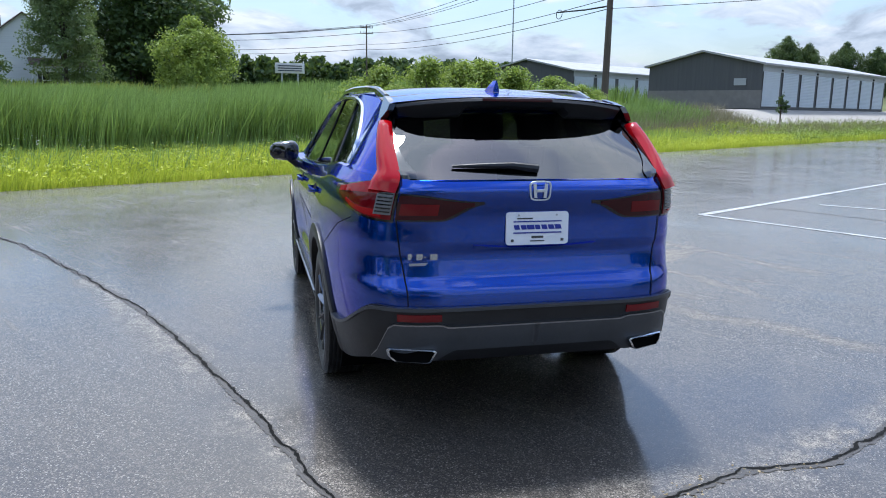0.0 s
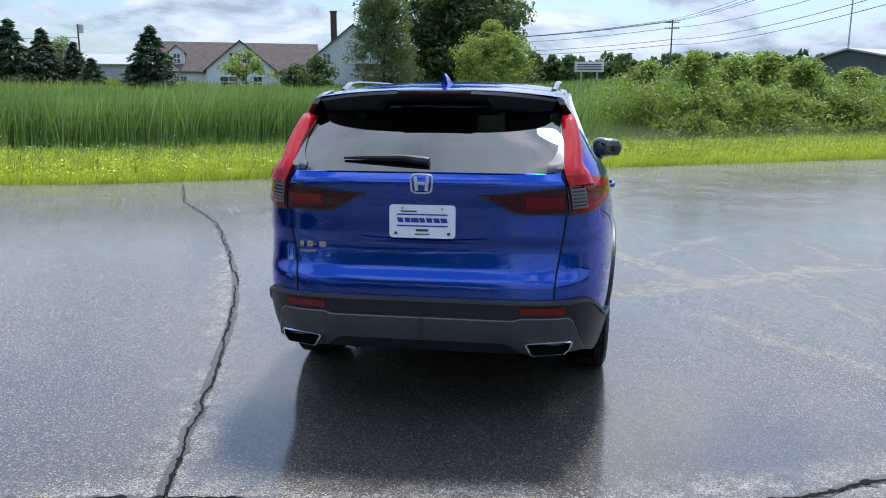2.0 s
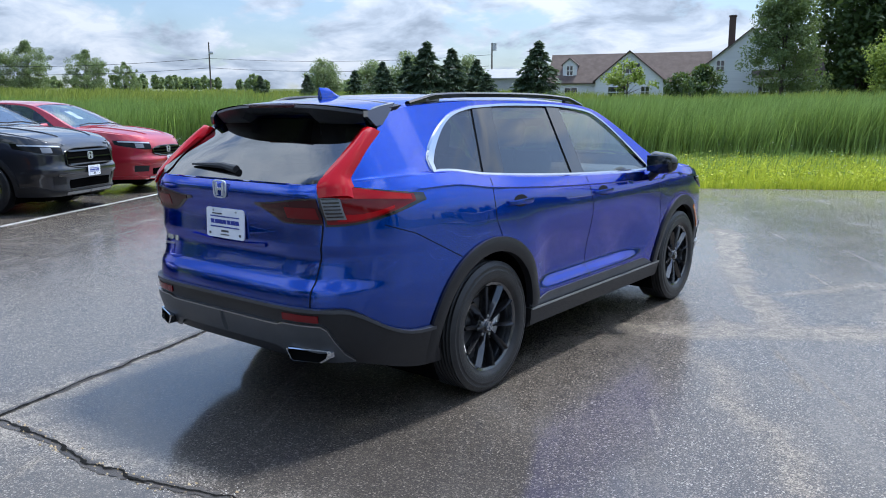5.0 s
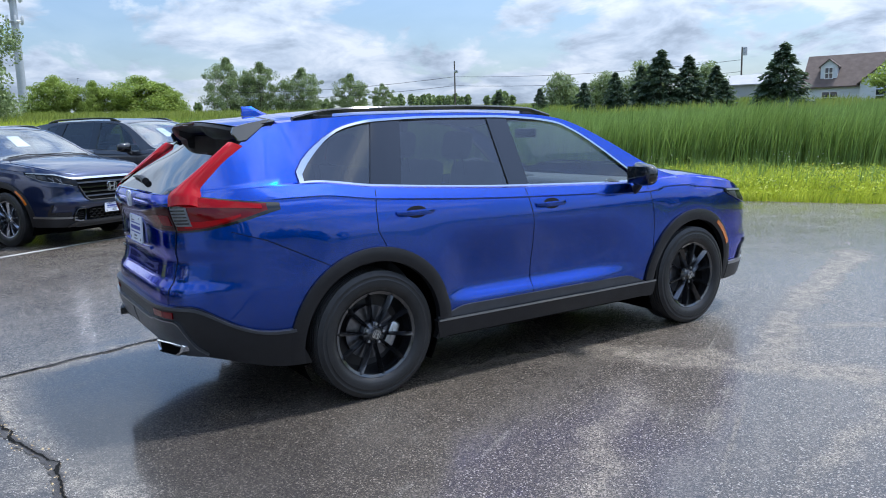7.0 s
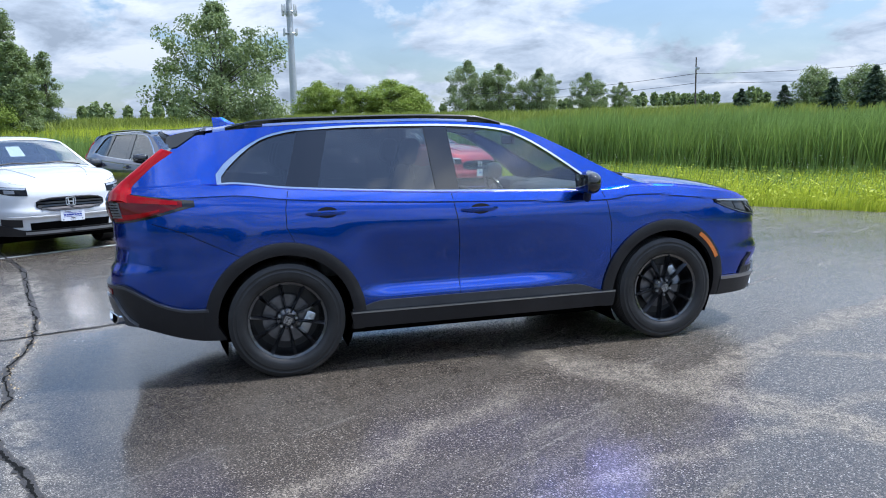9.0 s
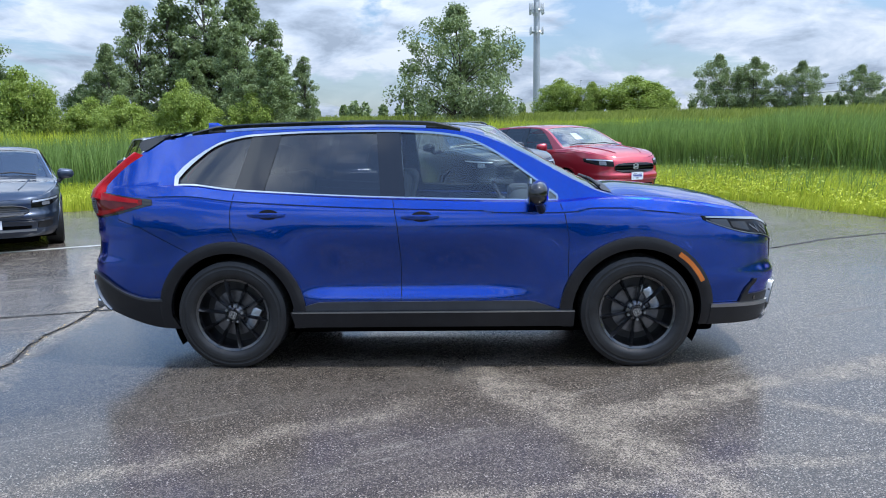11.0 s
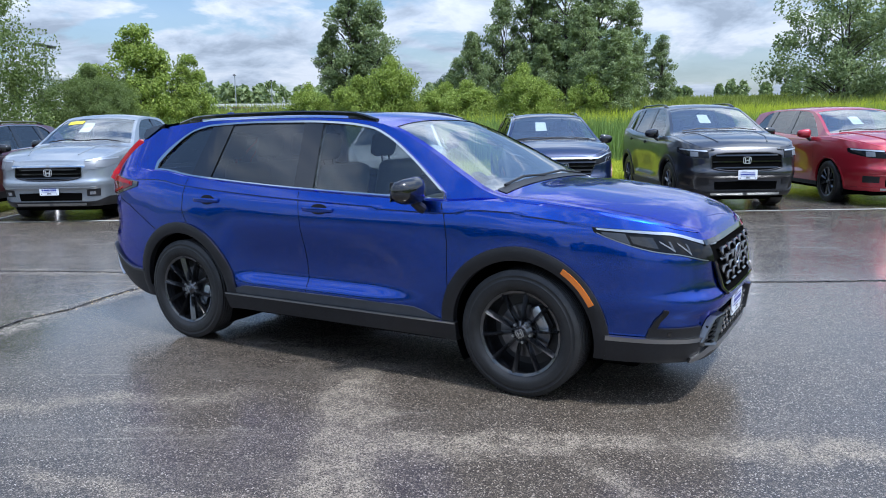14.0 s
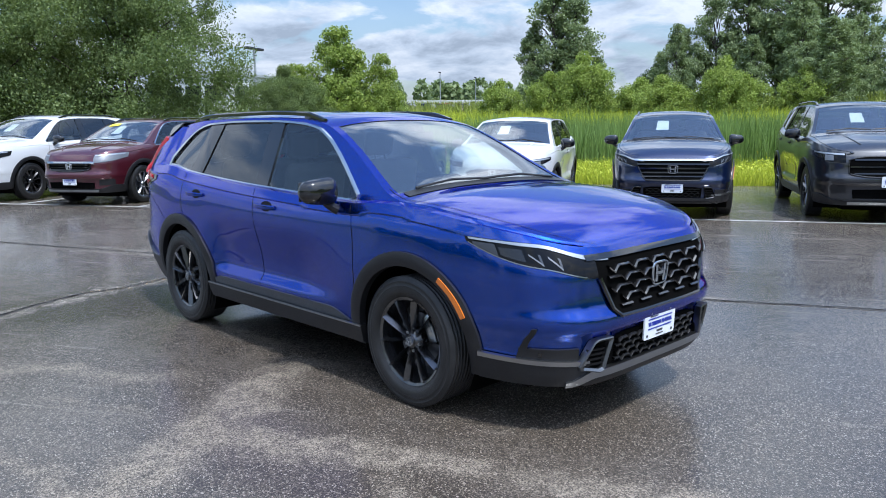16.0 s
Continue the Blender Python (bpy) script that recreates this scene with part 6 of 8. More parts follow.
def build_parked(root, paint_mat, s, kz, clad=True, grille=(0.50, 0.62, 0.86), bars=4, lampbox=(0.50, 0.80, 0.93), rim=None, chrome_bar=False,
                 rail=True, plate_z=0.52, pillars=((-1.245, -1.085, 0.10), (-0.335, -0.205, -0.035)), trim=True, yellow=False, bed=None, lip=PLASTIC, foglamp=False, sheet=True):
    skin(s, paint_mat, root, bed)
    ky = s.axle_f / 1.35
    if clad:
        arch_trim(s, root, PLASTIC, s.arch, s.arch + 0.075)
    else:
        arch_trim(s, root, paint_mat, s.arch, s.arch + 0.03, 0.006)
    glazing(s, root, tuple((a * ky, b * ky, c) for a, b, c in pillars), -0.25 * ky, True if trim else False, CHROME if trim else GLOSSBLACK)
    cabin(s, root)
    mirrors(s, root, s.win1 - 0.14, s.ZS(s.win1) + 0.065, GLOSSBLACK if clad else paint_mat)
    handles(s, root, paint_mat, ((-1.08 * ky, s.ZS(-1.0) - 0.13), (-0.065 * ky, s.ZS(0) - 0.12)))
    if rail:
        rails(s, root, GLOSSBLACK, -1.55 * ky, 0.18 * ky)
    add_wheels(s, root, rim or RIMSILVER, 5, True, False, track=s.W(0.5) - 0.125, width=0.24)
    for sg in (1, -1):
        bm = bmesh.new()
        seam(s, bm, ((-0.245 * ky, s.ZS(-0.24) - 0.005), (-0.20 * ky, 0.75), (-0.205 * ky, 0.33)), sg)
        part("door_gap", bm, SEAM, root)
        bm = bmesh.new()
        seam(s, bm, ((0.845 * ky, s.ZS(0.84) - 0.01), (0.90 * ky, 0.87), (0.885 * ky, 0.42)), sg)
        part("door_gap", bm, SEAM, root)
    ys = np.linspace(-s.axle + s.arch - 0.02, s.axle_f - s.arch + 0.02, 24)
    cover(s, "sill_cladding", [(s.ay(y, 0.36), 0.275, 0.40 if clad else 0.34) for y in ys], 0.018, PLASTIC, root, depth=0.03)
    # front
    gw, g0, g1 = grille
    round_top = 0.0 if chrome_bar else 0.05
    rim_path = [Vector((x, s.endy(abs(x), z, True) + 0.012, z)) for x, z in [(-gw * k, g1 - round_top * k ** 6) for k in (1, .95, .85, .6, .3, 0)] + [(gw * k, g1 - round_top * k ** 6) for k in (.3, .6, .85, .95, 1)] + [(gw * k, g0 + 0.055 * k ** 4) for k in (1, .95, .85, .6, .3, 0)] + [(-gw * k, g0 + 0.055 * k ** 4) for k in (.3, .6, .85, .95, 1)]]
    bm = bmesh.new()
    tube(bm, rim_path + rim_path[:1], 0.011, 6)
    part("grille_frame", bm, GLOSSBLACK, root)
    # black sheet on the nose paints the shade behind the bars
    cover(s, "grille_back", [(s.ax(x, g1, True), g0 + 0.055 * (x / gw) ** 4, g1 - round_top * (x / gw) ** 6) for x in np.linspace(0, gw, 22)], 0.005, DARK, root, nz=6, joined=True)
    for i in range(bars):
        z = g0 + (g1 - g0) * (i + 0.5) / bars
        cover(s, "grille_bar", [(s.ax(x, z, True), z - 0.012, z + 0.012) for x in np.linspace(0, gw * (0.97 if 0 < i < bars - 1 else 0.88), 14)], 0.016, GLOSSBLACK, root, nz=3, joined=True, depth=0.016)
    for x in (0.0,):
        emblem(root, 0, s.endy(0, (g0 + g1) / 2, True) + 0.02, (g0 + g1) / 2 + 0.02, 0.13, 1)
    if chrome_bar:
        cover(s, "grille_top_bar", [(s.ax(x, g1, True), g1 - 0.005, g1 + 0.038) for x in np.linspace(0, gw + 0.06, 18)], 0.014, CHROME, root, nz=4, joined=True)
    for sg in (1, -1):
        bm = bmesh.new()
        ridge = [flip(s.roof(y, 0.52 + 0.10 * t, 0.004), sg) for t, y in zip(np.linspace(0, 1, 12), np.linspace(s.F(0.8) - 0.22, s.ws1 + 0.12, 12))]
        tube(bm, ridge, 0.010, 6)
        part("bonnet_crease", bm, paint_mat, root)
    cover(s, "bumper_step", [(s.ax(x, 0.54 * kz, True), 0.515 * kz, 0.545 * kz) for x in np.linspace(0, 0.72, 20)], 0.012, paint_mat, root, nz=3, joined=True, depth=0.02)
    lx, l0, l1 = lampbox
    a0, a1 = s.ax(lx, l1, True), s.ay(s.F(l1) - 0.52, l1)
    top_z = lambda t: l1 + 0.04 * t
    cover(s, "head_lamp", [(a0 + (a1 - a0) * t, l0 + 0.095 * t ** 2, top_z(t)) for t in np.linspace(0, 1, 18)], 0.008, LAMPCLEAR if chrome_bar else LAMPSMOKE, root, nz=5, label="clear head lamp" if chrome_bar else "dark lensed head lamp")
    cover(s, "day_lamp", [(a0 + (a1 - a0) * t, top_z(t) - 0.03, top_z(t) - 0.008) for t in np.linspace(0.02, 0.9, 14)], 0.014, DAYLAMP, root, nz=3)
    cover(s, "lamp_reflector", [(a0 + (a1 - a0) * t, l0 + 0.03, top_z(t) - 0.04) for t in np.linspace(0.25, 0.5, 6)], 0.013, LAMPCLEAR, root, nz=3)
    cover(s, "lower_intake", [(s.ax(x, 0.42 * kz, True), 0.335 * kz, 0.46 * kz - 0.02 * x) for x in np.linspace(0, 0.50, 14)], 0.006, DARK, root, nz=4, joined=True)
    b0, b1 = 180.0, s.ay(s.axle_f + s.arch + 0.04, 0.33)
    cover(s, "front_skirt", [(b0 + (b1 - b0) * t, 0.265, (0.335 + 0.07 * float(smoothstep(0.35, 0.8, t))) if clad else 0.32) for t in np.linspace(0, 1, 34)], 0.016, lip, root, nz=4, depth=0.03, joined=True)
    cover(s, "chin_trim", [(s.ax(x, 0.31, True), 0.285, 0.315) for x in np.linspace(0, 0.55, 14)], 0.024, SATIN, root, nz=3, depth=0.02, joined=True)
    cover(s, "fog_recess", [(s.ax(x, 0.46 * kz, True), 0.40 * kz, 0.50 * kz + 0.08 * (x - 0.58)) for x in np.linspace(0.58, 0.76, 8)], 0.007, PLASTIC, root, nz=4)
    if foglamp:
        cover(s, "fog_lamp", [(s.ax(x, 0.45 * kz, True), 0.425 * kz, 0.475 * kz) for x in np.linspace(0.62, 0.70, 5)], 0.014, CHROME, root, nz=4)
    plate(root, 0, s.endy(0, plate_z, True) + 0.02, plate_z, 1)
    for x0, x1 in ((-0.6, 0.0), (0.02, 0.6)):
        bm = bmesh.new()
        tube(bm, [s.roof(s.ws1 - 0.0, x0 / 0.8, 0.02), s.roof(s.ws1 - 0.03, (x0 + x1) / 1.6, 0.03), s.roof(s.ws1 - 0.01, x1 / 0.8, 0.02)], 0.011, 6)
        part("wiper", bm, PLASTIC, root)
    # rear lamps, seen on some
    cover(s, "tail_lamp", [(s.ax(x, 1.0 * kz, False), 0.98 * kz, 1.12 * kz) for x in np.linspace(0.62, 0.84, 8)], 0.008, LAMPRED, root, nz=3)
    if sheet:
        paper(s, root, 0.13, yellow)


def parked_at(v, nose_u, s):
    """The pose of a car whose nose stands at u, at v along the row."""
    p = uv(nose_u - s.F(0.5), v)
    return pose(p.x, p.y, ROW_Z, 0, 0, -59.8)


ROW = "parked row"
s1 = Shape(**SUV, tail_lean=0.14)
car = empty("suv", parked_at(2.20, -6.5, s1), "navy blue compact SUV parked nose out beside the grass", "car", ROW)
build_suv(car, NAVY, s1, False)
paper(s1, car)

s2 = scaled(1.065, 1.07, 1.075, wheel_r=0.385, arch=0.44, nf=6.5)
car = empty("suv", parked_at(5.14, -6.60, s2), "dark grey three-row SUV parked nose out with roof rails", "car", ROW)
build_parked(car, STEELGREY, s2, 1.075, grille=(0.56, 0.66, 0.95), bars=3, lampbox=(0.60, 0.86, 0.99), rim=RIMBLACK, plate_z=0.60, trim=False)

s3 = scaled(1.065, 1.11, 1.03, nf=4.4, wheel_r=0.365, arch=0.41)
car = empty("minivan", parked_at(8.05, -6.85, s3), "bright red minivan parked nose out on the wet lot", "car", ROW)
build_parked(car, REDP, s3, 1.0, clad=False, grille=(0.50, 0.68, 0.86), bars=3, lampbox=(0.52, 0.80, 0.93), rim=RIMBLACK, plate_z=0.60, rail=False, trim=False, lip=REDP)

s4 = scaled(0.985, 0.975, 0.955, wheel_r=0.345, arch=0.40, nf=4.6)
car = empty("crossover", parked_at(-0.53, -6.5, s4), "white small crossover with black lower trim, parked nose out", "car", ROW)
build_parked(car, WHITEP, s4, 0.95, grille=(0.42, 0.58, 0.74), bars=4, lampbox=(0.50, 0.78, 0.88), rim=RIMBLACK, plate_z=0.50, rail=False, trim=False)

SEDAN = dict(
    ZS=curve((-2.5, 0.98), (-1.6, 1.00), (-0.3, 0.965), (0.85, 0.93), (1.3, 0.91), (1.9, 0.83), (2.2, 0.76), (2.36, 0.71)),
    TOP=curve((-2.5, 0.99), (-2.35, 1.05), (-1.85, 1.09), (-1.55, 1.16), (-0.95, 1.385), (-0.4, 1.445), (0.1, 1.43), (0.35, 1.38), (0.75, 1.20), (1.15, 1.01), (1.3, 0.965), (1.7, 0.92), (2.1, 0.84), (2.25, 0.79), (2.36, 0.715)),
    WT=curve((-1.4, 1.05), (-1.2, 1.20), (-0.8, 1.33), (-0.3, 1.37), (0.1, 1.355), (0.35, 1.29), (0.6, 1.14), (0.85, 0.955)),
)
s5 = Shape(W=lambda z: SUV["W"](z * 1.2), R=lambda z: 1.02 * SUV["R"](z * 1.2), F=lambda z: 1.02 * SUV["F"](z * 1.2), zb=0.20, win=(-1.35, 0.82), ws=(0.35, 1.14), rg=(-1.60, -0.98), axle=1.40, axle_f=1.42, wheel_r=0.335, arch=0.375, nf=4.8, **SEDAN)
car = empty("sedan", parked_at(-3.39, -6.5, s5), "dark slate sedan parked nose out on the wet lot", "car", ROW)
build_parked(car, SLATE, s5, 0.80, clad=False, grille=(0.48, 0.50, 0.64), bars=5, lampbox=(0.52, 0.60, 0.70), rail=False, plate_z=0.40, pillars=((-0.30, -0.20, -0.03),), lip=SLATE)

TRUCK = dict(
    ZS=curve((-3.0, 1.20), (-1.0, 1.20), (-0.2, 1.185), (0.85, 1.16), (1.3, 1.16), (1.9, 1.10), (2.25, 1.02), (2.5, 0.95)),
    TOP=curve((-3.0, 1.21), (-1.02, 1.22), (-0.98, 1.30), (-0.80, 1.66), (-0.6, 1.735), (-0.1, 1.755), (0.25, 1.73), (0.42, 1.67), (0.75, 1.50), (1.12, 1.27), (1.25, 1.225), (1.7, 1.20), (2.15, 1.12), (2.35, 1.03), (2.5, 0.96)),
    WT=curve((-0.92, 1.30), (-0.82, 1.48), (-0.6, 1.62), (-0.2, 1.665), (0.2, 1.64), (0.42, 1.56), (0.65, 1.40), (0.86, 1.19)),
)
s6 = Shape(W=lambda z: 1.07 * SUV["W"](z / 1.07), R=lambda z: 1.20 * SUV["R"](z / 1.07), F=lambda z: 1.06 * SUV["F"](z / 1.07), win=(-0.90, 0.84), ws=(0.42, 1.13), rg=(-0.97, -0.82), axle=1.60, axle_f=1.52, wheel_r=0.375, arch=0.43, xbelt=0.87, nf=6.0, **TRUCK)
car = empty("pickup_truck", parked_at(-6.0, -6.5, s6), "silver-grey pickup truck with a yellow sticker, parked nose out", "car", ROW)
build_parked(car, SILVER, s6, 1.05, grille=(0.52, 0.68, 0.88), bars=3, lampbox=(0.56, 0.84, 1.00), plate_z=0.52, rail=False, pillars=((-0.28, -0.16, -0.02),), yellow=True, bed=(-2.80, -1.02), foglamp=True, chrome_bar=True, trim=False)
bm = bmesh.new()
box(bm, 0, -1.92, 0.78, 1.45, 1.75, 0.04)
box(bm, 0, -1.04, 1.0, 1.45, 0.04, 0.42)
for sg in (1, -1):
    box(bm, sg * 0.74, -1.92, 1.0, 0.04, 1.75, 0.42)
part("bed_liner", bm, PLASTIC, car)

s7 = scaled(0.99, 0.98, 1.0, nf=4.8)
car = empty("suv", parked_at(-8.59, -6.5, s7), "dark maroon compact SUV with a chrome grille bar, parked nose out", "car", ROW)
build_parked(car, MAROON, s7, 1.0, grille=(0.46, 0.66, 0.80), bars=3, lampbox=(0.50, 0.82, 0.96), plate_z=0.48, chrome_bar=True, yellow=True)

s8 = scaled(1.06, 1.05, 1.06, wheel_r=0.385, arch=0.44)
car = empty("suv", parked_at(-11.4, -6.5, s8), "white mid-size SUV with black wheels, parked nose out", "car", ROW)
build_parked(car, WHITEP, s8, 1.06, grille=(0.54, 0.66, 0.92), bars=3, lampbox=(0.58, 0.84, 0.98), rim=RIMBLACK, plate_z=0.55, trim=False)


# ---- plants ----
def leaf_mat(name, lo, hi, trans=0.35, rough=0.55):
    """Leaves that differ one by one, and let some light through."""
    m, nt, b = mat(name)
    g = nt.nodes.new("ShaderNodeNewGeometry")
    big = link_noise(nt, 0.5, 3, 0.6)
    mixv = nt.nodes.new("ShaderNodeMath")
    mixv.operation = "MULTIPLY_ADD"
    mixv.inputs[1].default_value = 0.55
    nt.links.new(g.outputs["Random Per Island"], mixv.inputs[0])
    sub = nt.nodes.new("ShaderNodeMath")
    sub.operation, sub.inputs[1].default_value = "MULTIPLY", 0.5
    nt.links.new(big, sub.inputs[0])
    nt.links.new(sub.outputs[0], mixv.inputs[2])
    c = ramp(nt, mixv.outputs[0], [(0.2, lo), (0.85, hi)])
    nt.links.new(c, b.inputs["Base Color"])
    b.inputs["Roughness"].default_value = rough
    b.inputs["Specular IOR Level"].default_value = 0.3
    tl = nt.nodes.new("ShaderNodeBsdfTranslucent")
    nt.links.new(mixc(nt, 0.5, c, (0.16, 0.22, 0.02)), tl.inputs[0])
    mx = nt.nodes.new("ShaderNodeMixShader")
    mx.inputs[0].default_value = trans
    nt.links.new(b.outputs[0], mx.inputs[1])
    nt.links.new(tl.outputs[0], mx.inputs[2])
    nt.links.new(mx.outputs[0], nt.nodes["Material Output"].inputs[0])
    return m


LEAF = leaf_mat("tree_leaves", (0.10, 0.15, 0.07), (0.34, 0.41, 0.20), 0.4)
LEAFNEAR = leaf_mat("near_leaves", (0.055, 0.09, 0.03), (0.24, 0.31, 0.11), 0.45)
LEAFDARK = leaf_mat("dark_leaves", (0.03, 0.06, 0.024), (0.085, 0.14, 0.05), 0.35)
LEAFLIT = leaf_mat("young_leaves", (0.13, 0.20, 0.04), (0.42, 0.51, 0.11), 0.45)
LEAFGREY = leaf_mat("willow_leaves", (0.08, 0.13, 0.055), (0.22, 0.29, 0.12), 0.4)
NEEDLE = leaf_mat("spruce_needles", (0.03, 0.06, 0.042), (0.10, 0.15, 0.09), 0.2)
BLADE = leaf_mat("cattail_leaves", (0.065, 0.125, 0.03), (0.37, 0.52, 0.16), 0.4)
GRASS = leaf_mat("verge_grass", (0.32, 0.40, 0.03), (0.84, 0.86, 0.10), 0.45)
FIELDGRASS = leaf_mat("field_grass", (0.13, 0.17, 0.03), (0.42, 0.46, 0.11), 0.4)
DRYGRASS = leaf_mat("dry_weeds", (0.15, 0.125, 0.08), (0.34, 0.29, 0.2), 0.3)
PETAL = plain("white_petals", (0.75, 0.75, 0.70), 0.7)
PETALY = plain("yellow_petals", (0.70, 0.55, 0.03), 0.7)
BARK = varied("bark", (0.035, 0.028, 0.022), (0.10, 0.085, 0.07), 6, 0.9, bump_by=0.8, bump_scale=30, stretch=(1, 1, 0.25))


def quads(centres, along, across, curl=None):
    """Leaf-shaped quads: arrays of middles and half axes."""
    v = np.stack([centres - along, centres + across * 0.9 - along * 0.1, centres + along, centres - across * 0.9 - along * 0.1], 1).reshape(-1, 3)
    f = np.arange(len(centres) * 4).reshape(-1, 4)
    return v, f


def mesh_arrays(name, v, f, material):
    me = bpy.data.meshes.new(name)
    n, k = f.shape
    me.vertices.add(len(v))
    me.vertices.foreach_set("co", np.ascontiguousarray(v, np.float32).ravel())
    me.loops.add(n * k)
    me.loops.foreach_set("vertex_index", np.ascontiguousarray(f, np.int32).ravel())
    me.polygons.add(n)
    me.polygons.foreach_set("loop_start", np.arange(0, n * k, k, dtype=np.int32))
    me.update(calc_edges=True)
    me.materials.append(material)
    return me


def unit(a):
    return a / np.maximum(np.linalg.norm(a, axis=-1, keepdims=True), 1e-9)


def broadleaf(h, radius, outline, clumps, per, leaf, material, seed, trunk_h=0.18, stems=1, spread=0.16):
    """A tree of height h with its foot at the origin: trunk with limbs, and a crown of leaf clumps. outline: share of the radius by height share."""
    r = np.random.default_rng(seed)
    root = new("tree")
    bm = bmesh.new()
    mids = []
    # a few uneven lobes, and clumps round each of them
    lobes = []
    for i in range(max(20, clumps // 3)):
        t = r.uniform(trunk_h + 0.04, 0.93)
        a = r.uniform(0, math.tau)
        q = radius * outline(t) * math.sqrt(r.uniform(0.10, 1.0)) * r.uniform(0.70, 1.0)
        lobes.append((q * math.cos(a), q * math.sin(a), t * h, r.uniform(0.6, 1.25)))
    for i in range(clumps):
        lx, ly, lz, k = lobes[i % len(lobes)]
        d = np.clip(r.normal(size=3), -1.5, 1.5) * 0.30 * radius * k
        mids.append((lx + d[0], ly + d[1], min(0.985 * h, max(trunk_h * h * 0.9, lz + d[2] * (0.75 if h < radius * 3 else 1.3)))))
    mids = np.array(mids)
    reach = np.array([radius * outline(min(0.97, z / h)) * 1.08 for z in mids[:, 2]]) / np.maximum(np.hypot(mids[:, 0], mids[:, 1]), 1e-6)
    mids[:, :2] *= np.minimum(1.0, reach)[:, None]
    for k in range(stems):
        a = k * math.tau / max(1, stems) + r.uniform(0, 1)
        off = 0 if stems == 1 else radius * 0.10
        top = Vector((radius * 0.10 * math.cos(a) * stems, radius * 0.10 * math.sin(a) * stems, h * 0.86))
        foot = Vector((off * math.cos(a), off * math.sin(a), -0.3))
        bend = Vector((r.uniform(-.1, .1) * radius, r.uniform(-.1, .1) * radius, h * 0.45))
        tube(bm, [foot, foot.lerp(bend, 0.5), bend, bend.lerp(top, 0.5), top], h * 0.018 / math.sqrt(stems) + 0.03, 8, 0.012)
    for m in mids[:: max(1, clumps // 40)]:
        t = max(trunk_h * h * 0.8, m[2] - 0.35 * math.hypot(m[0], m[1]) - 0.08 * h)
        p0 = Vector((m[0] * 0.06, m[1] * 0.06, t))
        p1 = Vector(m)
        tube(bm, [p0, p0.lerp(p1, 0.5) + Vector((0, 0, 0.02 * h)), p1], h * 0.005 + 0.012, 5, 0.006)
    trunk = part("trunk", bm, BARK, root)
    size = r.uniform(0.5, 1.5, clumps) * spread * radius + leaf
    c = np.repeat(mids, per, 0)
    d = r.normal(size=(len(c), 3))
    d = d / np.maximum(1.0, np.linalg.norm(d, axis=1, keepdims=True) / 1.7) * 0.55
    pos = c + d * np.repeat(size, per)[:, None] * np.array([1, 1, 0.8])
    # stray leaves between the clumps
    k = len(c) // 120
    t = r.uniform(trunk_h * 0.8, 1.0, k)
    a = r.uniform(0, math.tau, k)
    q = radius * np.array([outline(x) for x in t]) * np.sqrt(r.uniform(0.1, 0.9, k))
    pos[:k] = np.stack([q * np.cos(a), q * np.sin(a), t * h], 1) + r.normal(size=(k, 3)) * 0.03 * h
    out = unit(pos - np.array([0, 0, h * 0.5]))
    nrm = unit(out * 0.45 + r.normal(size=d.shape) * 0.75 + np.array([0, 0, 0.35]))
    al = unit(np.cross(nrm, r.normal(size=d.shape)))
    ac = np.cross(nrm, al)
    sc = leaf * r.uniform(0.6, 1.3, (len(c), 1))
    v, f = quads(pos, al * sc, ac * sc * 0.62)
    crown = new("crown", mesh_arrays("crown", v, f, material))
    crown.parent = root
    return root


def spruce(h, radius, seed, per=34, leaf=0.16, taper=0.85, material=None):
    """A conifer: whorls of drooping boughs with needle sprays."""
    r = np.random.default_rng(seed)
    root = new("tree")
    bm = bmesh.new()
    tube(bm, [(0, 0, -0.3), (0, 0, h * 0.5), (0, 0, h * 0.99)], h * 0.016 + 0.03, 7, 0.01)
    P, A, B = [], [], []
    z = 0.06 * h
    while z < 0.97 * h:
        t = z / h
        L = radius * (1 - t) ** taper * r.uniform(0.85, 1.08) + 0.08
        n = max(5, int(11 * (1 - t) + 4))
        for k in range(n):
            a = r.uniform(0, math.tau)
            ll = L * r.uniform(0.72, 1.12)
            d = np.array([math.cos(a), math.sin(a), 0])
            tip = d * ll + np.array([0, 0, z - 0.16 * ll])
            if k < 4:
                tube(bm, [(0, 0, z), Vector(d * ll * 0.5) + Vector((0, 0, z + 0.02 * ll)), tip], 0.02 + h * 0.001, 4, 0.006)
            s = r.uniform(0.1, 1, per) ** 0.7
            base = np.array([0, 0, z]) * (1 - s[:, None]) + tip * s[:, None]
            base[:, 2] += 0.08 * ll * np.sin(s * math.pi)
            side = np.array([-d[1], d[0], 0]) * r.uniform(-1, 1, (per, 1)) * (0.30 * ll * (1.1 - s[:, None]) + leaf * 0.6)
            P.append(base + side + r.normal(size=(per, 3)) * 0.05)
            al = unit(d * 0.8 + side * 1.2 / max(ll, 0.1) + r.normal(size=(per, 3)) * 0.25 + np.array([0, 0, -0.18]))
            A.append(al * leaf * r.uniform(0.8, 1.5, (per, 1)))
            B.append(unit(np.cross(al, r.normal(size=(per, 3)) * 0.5 + np.array([0, 0, 1]))) * leaf * 0.36)
        z += h * 0.032 + 0.06
    v, f = quads(np.concatenate(P), np.concatenate(A), np.concatenate(B))
    part("trunk", bm, BARK, root)
    crown = new("crown", mesh_arrays("crown", v, f, material or NEEDLE))
    crown.parent = root
    return root


